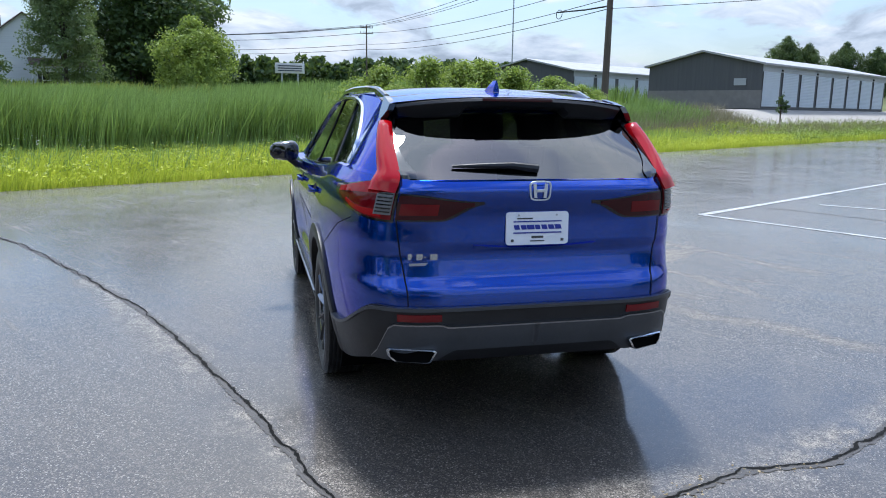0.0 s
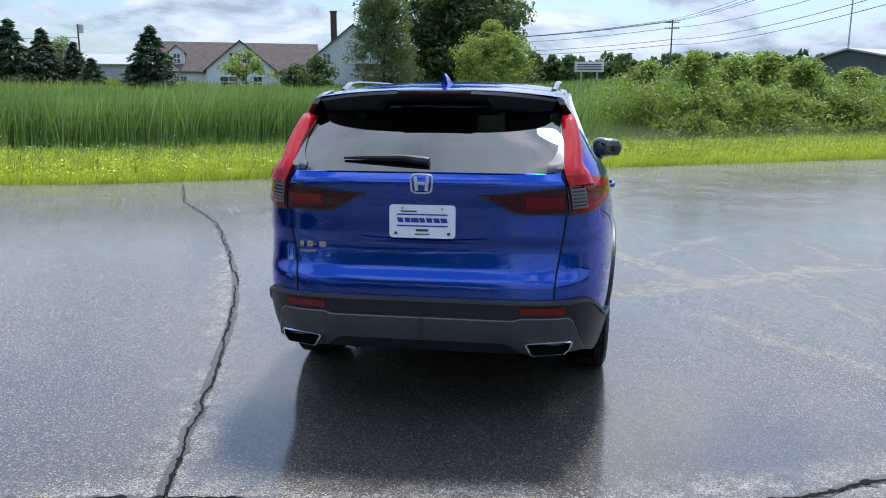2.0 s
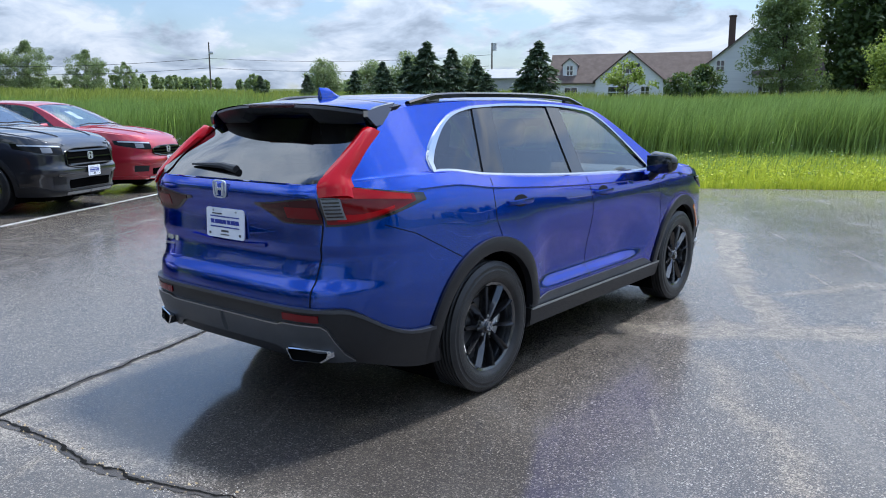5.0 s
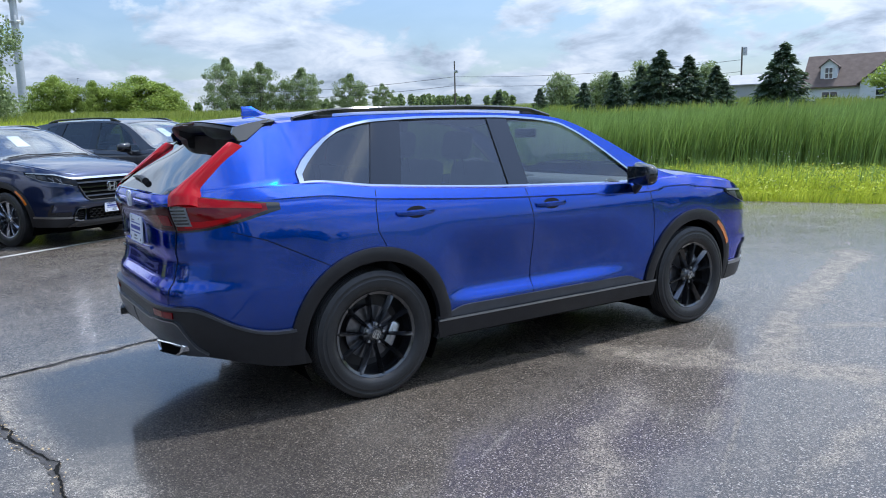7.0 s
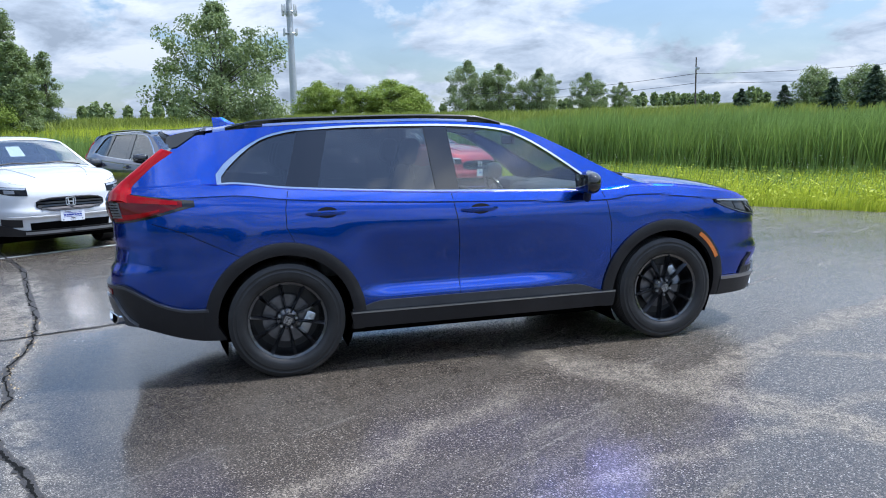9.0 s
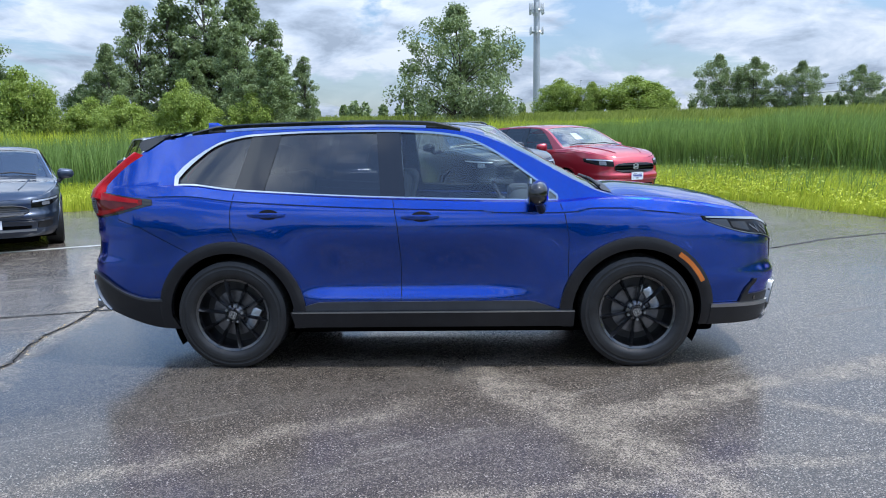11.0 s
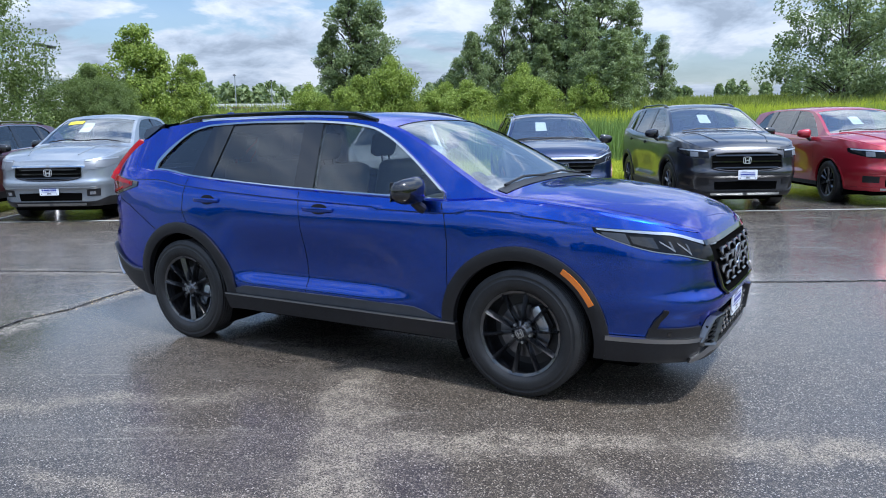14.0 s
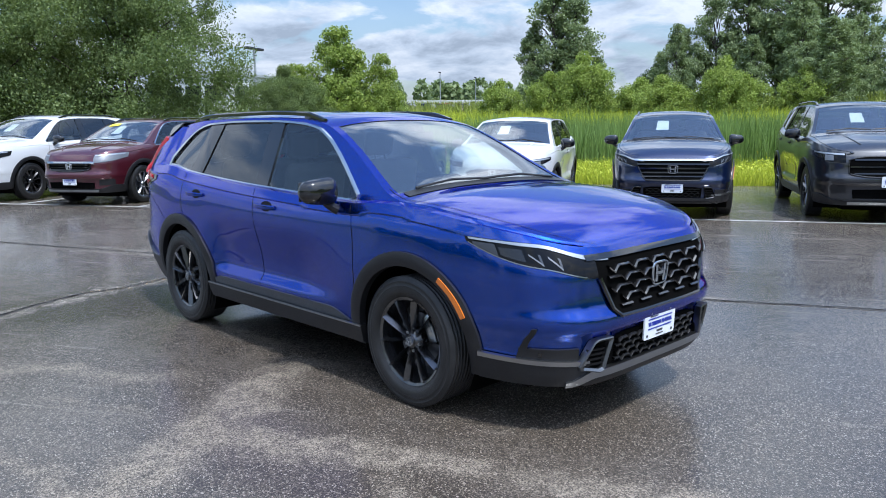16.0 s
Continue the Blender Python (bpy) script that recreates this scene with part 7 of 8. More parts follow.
ROUND = lambda t: math.sin(math.pi * min(1, max(0.0, (t - 0.02) / 0.98)) ** 0.85) ** 0.6
TALL = lambda t: (0.55 + 0.45 * math.sin(math.pi * t)) * (1 - max(0.0, t - 0.6) / 0.4 * 0.75)
CONE = lambda t: (1 - t) ** 0.7 * 0.95 + 0.06
OVAL = lambda t: min(1.0, 1.05 * math.sin(math.pi * min(1, 0.62 * t + 0.36)) ** 0.8)
FULL = lambda t: min(1.0, 1.25 * math.sin(math.pi * min(1, t + 0.10)) ** 0.55)


def stand(ob, x, y, label, scale=1.0, turn=0.0, z=None, sz=None):
    ob.matrix_basis = Matrix.Translation((x, y, float(land(x, y)) - 0.05 if z is None else z)) @ Matrix.Rotation(turn, 4, "Z") @ Matrix.Diagonal((scale, scale, sz or scale, 1))
    return tagged(ob, label, "tree")


def again(ob, x, y, label, scale=1.0, turn=0.0, sz=None):
    m = Matrix.Translation((x, y, float(land(x, y)) - 0.05)) @ Matrix.Rotation(turn, 4, "Z")
    c = copy_thing(ob, m)
    c.scale = (scale, scale, sz or scale)
    return tagged(c, label, "tree")


def top_scale(h, x, y, top):
    """The scale that brings a tree of height h, standing at x, y, up to the height top."""
    return (top - float(land(x, y)) + 0.05) / h


def planted(fn, h, x, y, top, label, turn=0.0, wide=1.0):
    k = top_scale(h, x, y, top)
    return stand(fn, x, y, label, k * wide, turn, sz=k)


def replanted(ob, h, x, y, top, label, turn=0.0, wide=1.0):
    k = top_scale(h, x, y, top)
    return again(ob, x, y, label, k * wide, turn, sz=k)


# by the house
t_conifer = planted(spruce(6.0, 3.3, 3, 46, 0.20), 6.0, -33.5, 55.6, 8.0, "dark spruce in front of the white house")
replanted(t_conifer, 6.0, -37.6, 53.5, 5.2, "small dark spruce beyond the reeds", 1.0, 1.2)
planted(broadleaf(12.5, 3.3, OVAL, 230, 120, 0.125, LEAFGREY, 5, 0.16, 1, 0.20), 12.5, -19.6, 82.0, 15.2, "tall grey-green tree beside the house", 0.0, 1.05)
t_dark = planted(broadleaf(17, 7.4, FULL, 230, 130, 0.26, LEAFDARK, 6, 0.04, 2, 0.20), 17, -14.6, 98.0, 20.5, "big dark broad-crowned tree behind the house", 0.0, 1.15)
replanted(t_dark, 17, -11.0, 104.0, 19.5, "big dark broad-crowned tree behind the house", 2.0, 1.0)
t_round = planted(broadleaf(6.5, 3.3, FULL, 190, 130, 0.120, LEAFLIT, 7, 0.02, 1, 0.20), 6.5, -6.4, 73.9, 9.2, "rounded light green tree beyond the reeds")
planted(broadleaf(4.2, 2.3, ROUND, 22, 60, 0.15, LEAFLIT, 8, 0.45), 4.2, -28.6, 63.5, 6.2, "spreading yellow-green tree before the house")
t_bush = planted(broadleaf(3.6, 2.7, FULL, 75, 85, 0.153, LEAFDARK, 9, 0.02), 3.6, -23.8, 70.6, 5.8, "dense dark bush before the house")
# between the house and the open field
for i, (x, y, top, w) in enumerate(((-47.8, 57.2, 8.9, 1.0), (-46.2, 59.5, 8.3, 0.9), (-50.5, 57.5, 7.6, 0.8), (-54.6, 58.0, 7.2, 0.9), (-49.8, 48.8, 5.7, 0.9), (-49.6, 49.1 + 4, 6.0, 1.0), (-63.9, 55.4, 6.0, 0.9), (-90.6, 70.0, 7.2, 1.0), (-44.5, 61.5, 7.2, 0.9))):
    replanted(t_conifer, 6.0, x, y, top, "dark spruce beyond the reeds", i * 1.3, w)
t_green = planted(broadleaf(7.5, 3.0, TALL, 120, 90, 0.15, LEAF, 10, 0.12, 1, 0.3), 7.5, -47.4, 63.8, 7.4, "green tree among spruces beyond the reeds")
replanted(t_green, 7.5, -58.9, 61.1, 7.2, "green tree beyond the reeds", 1.1, 1.25)
replanted(t_green, 7.5, -84.7, 77.6, 9.3, "green tree far beyond the reeds", 2.1, 1.2)
replanted(t_green, 7.5, -53.0, 60.5, 7.8, "green tree among spruces beyond the reeds", 3.1, 1.1)
# left field
t_field = planted(broadleaf(16, 8.3, FULL, 150, 190, 0.21, LEAF, 11, 0.06, 2, 0.165), 16, -104.3, -2.7, 19.2, "large broadleaf tree standing alone in the field")
for i, (x, y, top, w) in enumerate(((-204.2, 64.3, 21.5, 0.9), (-201.4, 72.7, 20.4, 0.9), (-197.3, 83.1, 18.8, 1.0), (-191.8, 95.3, 17.2, 1.0), (-189.0, 104.0, 14.5, 0.9))):
    replanted(t_field, 16, x, y, top, "broadleaf tree in a far grove", i * 1.7, w)
for i, (x, y, top, w) in enumerate(((-242.7, 26.2, 18.8, 1.3), (-240.0, 36.0, 17.4, 1.0), (-239.2, 48.5, 18.8, 2.0), (-236.0, 56.0, 16.0, 1.2))):
    replanted(t_round, 6.5, x, y, top, "rounded tree on the far field edge", i * 0.9, w)
for i, (x, y, top, w) in enumerate(((90.6, 112.9, 14.2, 0.75), (93.5, 111.0, 13.0, 0.7), (97.8, 107.0, 13.1, 0.7), (101.5, 104.0, 12.2, 0.7))):
    replanted(t_dark, 17, x, y, top, "dark broad-crowned tree behind the storage building", i * 1.3, w)
# poplars behind the parked row
t_pop = planted(broadleaf(16, 2.9, TALL, 150, 120, 0.170, LEAF, 12, 0.08, 1, 0.22), 16, -75.3, -57.1, 20.0, "tall poplar with silvery green leaves behind the lot")
t_pop2 = planted(broadleaf(16, 3.6, TALL, 140, 120, 0.170, LEAF, 13, 0.12, 2, 0.21), 16, -83.6, -31.4, 21.5, "tall twin-stemmed poplar behind the lot")
for i, (x, y, top, w, k) in enumerate(((-76.5, -54.6, 17.0, 1.0, 1), (-74.0, -59.2, 13.5, 1.1, 0), (-78.5, -52.6, 9.5, 1.2, 1), (-82.0, -35.0, 18.5, 0.95, 0), (-80.9, -38.2, 16.5, 0.9, 1), (-85.0, -27.6, 20.0, 1.0, 0), (-86.6, -24.6, 15.5, 0.9, 1), (-87.4, -20.8, 11.5, 0.9, 0), (-79.6, -41.2, 12.0, 0.8, 0), (-84.0, -30.0, 14.0, 1.3, 1), (-65.8, -34.6, 10.8, 0.9, 0), (-67.0, -36.8, 8.4, 1.0, 1), (-52.7, -15.6, 8.4, 1.3, 0), (-54.0, -17.6, 7.0, 1.2, 1), (-60.0, -20.5, 11.5, 0.9, 0), (-61.0, -17.5, 9.0, 1.0, 1), (-58.0, -23.5, 8.2, 1.0, 0))):
    replanted((t_pop, t_pop2)[k], 16, x, y, top, "poplar with silvery green leaves behind the lot", i * 1.9, w)
replanted(t_dark, 17, -72.0, -40.5, 7.6, "dark shrub between poplars", 0.3, 0.8)
for i, (x, y, top, w) in enumerate(((-45.3, -19.5, 5.4, 0.8), (-45.0, -30.6, 6.4, 0.8), (-43.6, -23.1, 4.4, 1.1), (-51.7, -16.8, 5.0, 0.9), (-43.6, -32.7, 5.1, 0.9), (-46.5, -26.5, 4.5, 1.1), (-40.5, -35.0, 4.6, 0.9), (-50.0, -21.0, 4.7, 1.2))):
    replanted(t_round, 6.5, x, y, top, "young yellow-green willow bush behind the lot", i * 1.1, w)
# near trees at the far end of the row
t_near = planted(broadleaf(9.0, 5.2, FULL, 620, 290, 0.060, LEAFNEAR, 14, 0.03, 2, 0.125), 9.0, -8.4, -25.8, 8.4, "big leafy tree beside the lot with small round leaves", 0.0, 0.88)
replanted(t_near, 9.0, -3.6, -28.6, 8.6, "big leafy tree beside the lot", 2.0, 0.9)
replanted(t_near, 9.0, -14.6, -24.2, 3.9, "leafy bush at the lot's end", 1.0, 0.9)
t_bsh = planted(broadleaf(5.4, 2.4, CONE, 230, 120, 0.070, LEAFLIT, 15, 0.03, 2, 0.13), 5.4, -23.7, -32.7, 7.0, "light green poplar bush beside the lot")
replanted(t_bsh, 5.4, -25.6, -31.0, 5.5, "light green poplar bush beside the lot", 1.2, 0.8)
replanted(t_bsh, 5.4, -21.4, -33.6, 4.9, "light green poplar bush beside the lot", 2.2, 1.0)
planted(broadleaf(1.9, 0.45, ROUND, 26, 50, 0.05, LEAFDARK, 18, 0.45), 1.9, 32.4, 37.8, 2.65, "thin young sapling before the storage doors")
# willow shrubs at the right of the reeds
t_wil = planted(broadleaf(3.4, 2.1, FULL, 150, 130, 0.060, LEAFLIT, 16, 0.02, 3, 0.22), 3.4, 5.4, 23.2, 3.1, "light green willow shrub in the wet meadow")
for i, (x, y, top, w) in enumerate(((8.6, 26.6, 3.25, 1.25), (7.2, 25.0, 3.1, 1.15), (12.4, 28.0, 2.75, 1.3), (15.0, 30.5, 2.5, 1.25), (10.3, 27.2, 3.05, 1.25), (4.0, 25.5, 2.9, 1.15), (17.0, 33.0, 2.4, 1.1))):
    replanted(t_wil, 3.4, x, y, top, "light green willow shrub in the wet meadow", i * 1.4, w)


def far_woods(name, a, b, n, h0, h1, seed, material, leaf=0.9, depth=26, label="distant wood along the horizon"):
    """A belt of tree crowns far off, one joined mass."""
    r = np.random.default_rng(seed)
    P, A, B = [], [], []
    for i in range(n):
        t = r.uniform(0, 1)
        x, y = a[0] + (b[0] - a[0]) * t + r.uniform(-1, 1) * depth / 2, a[1] + (b[1] - a[1]) * t + r.uniform(-1, 1) * depth / 2
        h = r.uniform(h0, h1)
        g = float(land(x, y))
        m = 130
        tt = r.uniform(0.02, 1, m)
        rad = h * 0.32 * np.sin(np.pi * np.minimum(1, tt * 0.92 + 0.06)) ** 0.6 * r.uniform(0.5, 1.05, m)
        an = r.uniform(0, math.tau, m)
        pos = np.stack([x + rad * np.cos(an), y + rad * np.sin(an), g + tt * h], 1)
        nr = unit(r.normal(size=(m, 3)) + np.array([0, 0, 0.4]))
        al = unit(np.cross(nr, r.normal(size=(m, 3))))
        P.append(pos)
        A.append(al * leaf * r.uniform(0.6, 1.4, (m, 1)))
        B.append(np.cross(nr, al) * leaf * 0.7)
    v, f = quads(np.concatenate(P), np.concatenate(A), np.concatenate(B))
    ob = new(name, mesh_arrays(name, v, f, material))
    return tagged(ob, label, "woods", kind="stuff")


far_woods("woods", (-30, 224), (75, 212), 130, 5.0, 9.5, 1, LEAFDARK)
far_woods("woods", (-60, 250), (-20, 235), 30, 6.0, 9.0, 2, LEAFDARK)
far_woods("woods", (75, 190), (160, 130), 50, 4.0, 6.5, 3, LEAF)
far_woods("woods", (-330, 190), (-120, 210), 70, 3.5, 6.0, 4, LEAF, 0.9, 40)
far_woods("woods", (-330, -40), (-330, 190), 60, 2.5, 5.0, 5, LEAF, 0.9, 40)
far_woods("woods", (-150, -130), (-250, -20), 60, 3.0, 6.5, 6, LEAF, 0.8, 40)
# unseen belt east of the lot, added for the car's right side to mirror
far_woods("woods", (85, -90), (120, 40), 60, 7.0, 11.0, 8, LEAFDARK, 0.9, 20, "dark wood added out of view to the east")
far_woods("woods", (-40, -190), (-150, -130), 40, 4.0, 7.0, 7, LEAF, 0.8, 30)


def blades(name, u0, u1, v0, v1, n, h0, h1, width, material, seed, lean=0.25, label="", segs=3, dense=None, cat="grass"):
    """Standing blades over a patch of the turned frame, joined into one mass."""
    r = np.random.default_rng(seed)
    u, v = r.uniform(u0, u1, n), r.uniform(0, 1, n)
    v = v0 + (v1 - v0) * (v if dense is None else v ** dense)
    x, y = u * 0.864 - v * 0.503, u * 0.503 + v * 0.864
    z = land(x, y)
    patch = 0.5 + 0.5 * np.sin(u * 0.9 + 1.7 * np.sin(v * 0.8)) * np.cos(v * 1.1 + u * 0.23)
    h = r.uniform(h0, h1, n) * (0.82 + 0.3 * patch)
    a = r.uniform(0, math.tau, n)
    la = r.normal(0.4, 0.9, n)
    ld = np.stack([np.cos(la), np.sin(la)], 1) * (np.abs(r.normal(0, lean, n)) * h)[:, None]
    wd = np.stack([np.cos(a), np.sin(a)], 1) * (width * r.uniform(0.6, 1.3, n))[:, None]
    rows = []
    for k in range(segs + 1):
        t = k / segs
        c = np.stack([x + ld[:, 0] * t * t, y + ld[:, 1] * t * t, z + h * (t - 0.10 * lean * t ** 3)], 1)
        w = np.concatenate([wd * (1 - t ** 1.6) * 0.5 + wd * 0.03, np.zeros((n, 1))], 1)
        rows.append((c - w, c + w))
    V = np.stack([p for pair in rows for p in pair], 1).reshape(-1, 3)
    base = np.arange(n)[:, None] * (2 * (segs + 1))
    F = np.concatenate([base + np.array([[2 * k, 2 * k + 1, 2 * k + 3, 2 * k + 2]]) for k in range(segs)], 0)
    ob = new(name, mesh_arrays(name, V, F, material))
    return tagged(ob, label, cat, kind="stuff")


def flowers(name, u0, u1, v0, v1, n, h0, h1, size, material, seed, label):
    r = np.random.default_rng(seed)
    cu, cv = r.uniform(u0, u1, max(3, n // 14)), r.uniform(v0, v1, max(3, n // 14))
    k = r.integers(0, len(cu), n)
    u, v = cu[k] + r.normal(0, 0.5, n), np.clip(cv[k] + r.normal(0, 0.35, n), v0, v1 + 0.6)
    x, y = u * 0.864 - v * 0.503, u * 0.503 + v * 0.864
    z = land(x, y) + r.uniform(h0, h1, n)
    c = np.stack([x, y, z], 1)
    nr = unit(r.normal(size=(n, 3)) * 0.6 + np.array([0, 0, 1]))
    al = unit(np.cross(nr, r.normal(size=(n, 3))))
    v_, f_ = quads(c, al * size, np.cross(nr, al) * size)
    ob = new(name, mesh_arrays(name, v_, f_, material))
    return tagged(ob, label, "wildflowers", kind="stuff")


def leafy(name, u0, u1, v0, v1, n, h0, h1, size, material, seed, label):
    """Low leafy weeds in uneven tufts."""
    r = np.random.default_rng(seed)
    m = n // 30
    cu, cv, ch = r.uniform(u0, u1, m), r.uniform(v0, v1, m), r.uniform(h0, h1, m)
    k = r.integers(0, m, n)
    t = r.uniform(0.15, 1, n)
    u, v = cu[k] + r.normal(0, 0.16, n) * t, np.maximum(cv[k] + r.normal(0, 0.16, n) * t, v0 - 0.1)
    x, y = u * 0.864 - v * 0.503, u * 0.503 + v * 0.864
    c = np.stack([x, y, land(x, y) + ch[k] * t], 1)
    nr = unit(r.normal(size=(n, 3)) * 0.7 + np.array([0, 0, 0.8]))
    al = unit(np.cross(nr, r.normal(size=(n, 3))))
    sc = size * r.uniform(0.6, 1.4, (n, 1))
    v_, f_ = quads(c, al * sc, np.cross(nr, al) * sc * 0.5)
    return tagged(new(name, mesh_arrays(name, v_, f_, material)), label, "weeds", kind="stuff")


# verge along the lot's far edge
E0 = LOT_V1
blades("verge_grass", -16, 40, E0 - 0.02, E0 + 1.2, 30000, 0.14, 0.34, 0.016, GRASS, 31, 0.5, "bright yellow-green grass along the lot's edge", 2)
blades("verge_grass", -16, 40, E0 + 0.8, E0 + 5.6, 70000, 0.30, 0.62, 0.020, GRASS, 32, 0.45, "bright yellow-green grass and weeds along the lot's edge", 2)
leafy("verge_weeds", 34, 70, E0 + 0.2, E0 + 5.0, 40000, 0.25, 0.75, 0.05, LEAFLIT, 64, "leafy green weeds along the lot's edge")
blades("dry_weeds", 30, 70, E0 + 2.0, E0 + 5.2, 5000, 0.5, 0.9, 0.035, DRYGRASS, 48, 0.4, "brown dry weeds in the verge", 2)
blades("verge_grass", 40, 70, E0, E0 + 5.0, 12000, 0.2, 0.5, 0.035, GRASS, 33, 0.45, "bright grass along the lot's edge", 2)
blades("verge_weeds", -16, 30, E0 + 1.0, E0 + 5.4, 9000, 0.45, 0.85, 0.022, BLADE, 34, 0.35, "taller green weeds in the verge", 2)
flowers("wildflowers", -14, 20, E0 + 3.4, E0 + 5.4, 600, 0.55, 0.85, 0.014, PETAL, 35, "small white wildflowers at the reeds' foot")
flowers("wildflowers", -14, 26, E0 + 0.6, E0 + 4.4, 600, 0.36, 0.62, 0.013, PETALY, 36, "small yellow wildflowers in the verge")
flowers("wildflowers", 6, 40, E0 + 0.8, E0 + 4.8, 320, 0.5, 0.75, 0.015, PETAL, 37, "small white wildflowers in the verge")

leafy("verge_weeds", -15, 34, E0 + 0.1, E0 + 5.3, 110000, 0.20, 0.55, 0.034, GRASS, 61, "low leafy yellow-green weeds along the lot's edge")
leafy("verge_weeds", -15, 34, E0 + 0.6, E0 + 5.6, 40000, 0.30, 0.70, 0.032, LEAFLIT, 62, "low leafy green weeds along the lot's edge")
leafy("verge_weeds", -18, LOT_U0 - 0.1, -15, E0 + 2, 40000, 0.20, 0.55, 0.036, GRASS, 63, "low leafy weeds behind the parked row")
# reeds
blades("reeds", -17, 10.5, E0 + 5.2, E0 + 8.4, 38000, 1.4, 2.1, 0.032, BLADE, 41, 0.24, "tall green cattail reeds in a wet hollow", 4, None, "reeds")
blades("reeds", -30, 13, E0 + 8.0, E0 + 20, 46000, 1.35, 1.95, 0.034, BLADE, 42, 0.16, "tall green cattail reeds in a wet hollow", 3, None, "reeds")
blades("reeds", -70, 20, E0 + 20, E0 + 48, 30000, 0.8, 1.25, 0.06, BLADE, 43, 0.16, "tall green cattail reeds beyond the verge", 3, None, "reeds")
blades("reeds", 10, 38, E0 + 6.0, E0 + 11, 22000, 0.6, 1.0, 0.03, BLADE, 44, 0.25, "green reeds and meadow grass", 3, None, "reeds")
blades("reeds", 4, 18, E0 + 14, E0 + 46, 22000, 0.9, 1.5, 0.06, BLADE, 46, 0.2, "green reeds and meadow grass", 3, None, "reeds")
blades("reeds", 14, 60, E0 + 22, E0 + 60, 26000, 1.0, 1.7, 0.07, BLADE, 47, 0.2, "green reeds and meadow grass", 3, None, "reeds")
blades("dry_weeds", 12, 42, E0 + 5.0, E0 + 8.0, 9000, 0.6, 0.95, 0.03, DRYGRASS, 45, 0.4, "brown dry weeds at the meadow's edge", 2)
# left end of the lot and the field behind the parked row
blades("verge_grass", -18.5, LOT_U0 + 0.05, -16, E0 + 5, 42000, 0.25, 0.55, 0.022, GRASS, 51, 0.45, "bright grass behind the parked row", 2)
blades("reeds", -27, -18.0, -12, E0 + 22, 42000, 1.2, 1.85, 0.032, BLADE, 52, 0.2, "tall green reeds behind the parked row", 3, None, "reeds")
blades("meadow_grass", -62, -27, -45, E0 + 40, 60000, 0.9, 1.5, 0.07, GRASS, 53, 0.3, "tall yellow-green meadow grass on a low rise", 2)
blades("meadow_grass", -150, -60, -80, E0 + 100, 60000, 1.1, 2.0, 0.22, FIELDGRASS, 55, 0.35, "tall yellow-green grass of the far field", 2)
blades("meadow_grass", -60, 30, E0 + 46, E0 + 120, 40000, 1.0, 1.7, 0.20, FIELDGRASS, 56, 0.35, "tall yellow-green grass beyond the reeds", 2)
flowers("wildflowers", -18, LOT_U0 - 0.3, -14, E0 + 3, 220, 0.45, 0.7, 0.012, PETALY, 54, "small yellow wildflowers behind the parked row")


# ---- buildings and posts ----
SIDING = varied("white_siding", (0.55, 0.58, 0.62), (0.66, 0.69, 0.72), 1.2, 0.7, bump_by=0.3, bump_scale=3, stretch=(0.2, 0.2, 8))
SHINGLE = varied("brown_shingles", (0.075, 0.055, 0.045), (0.13, 0.10, 0.085), 1.5, 0.9, bump_by=0.5, bump_scale=6)
METALROOF = varied("pale_metal_roof", (0.30, 0.30, 0.30), (0.38, 0.38, 0.375), 0.8, 0.6, 0.0, spec=0.3)
GREYWALL = varied("dark_grey_steel_wall", (0.06, 0.062, 0.07), (0.085, 0.088, 0.095), 1.0, 0.6, bump_by=0.4, bump_scale=4, stretch=(6, 6, 0.2))
LIGHTWALL = varied("light_grey_wall", (0.30, 0.32, 0.34), (0.38, 0.40, 0.42), 1.0, 0.6)
BLOCKWALL = varied("grey_block_wall", (0.16, 0.15, 0.145), (0.22, 0.21, 0.20), 2.0, 0.85, bump_by=0.5, bump_scale=5)
ROLLDOOR = varied("pale_blue_roll_door", (0.42, 0.47, 0.52), (0.48, 0.53, 0.58), 0.8, 0.55)
PANE = plain("window_pane", (0.02, 0.025, 0.03), 0.05, coat=1.0)
FRAMEW = plain("white_window_frame", (0.7, 0.7, 0.7), 0.5)
BRICKC = varied("dark_chimney_brick", (0.05, 0.035, 0.03), (0.10, 0.07, 0.06), 8, 0.9)
WOODPOLE = varied("weathered_pole_wood", (0.07, 0.055, 0.045), (0.14, 0.115, 0.095), 3, 0.9, bump_by=0.6, bump_scale=12, stretch=(1, 1, 0.1))
GALV = varied("galvanised_steel", (0.36, 0.38, 0.40), (0.46, 0.48, 0.50), 2, 0.45, 0.7)
CABLE = plain("black_cable", (0.015, 0.015, 0.016), 0.7)
CONCRETE = varied("pale_concrete", (0.27, 0.25, 0.22), (0.36, 0.34, 0.30), 0.6, 0.85, bump_by=0.3, bump_scale=12)
SHUTTER = plain("dark_shutter", (0.02, 0.022, 0.03), 0.6)
FIELDWALL = varied("white_far_wall", (0.55, 0.56, 0.57), (0.65, 0.66, 0.67), 0.5, 0.8)


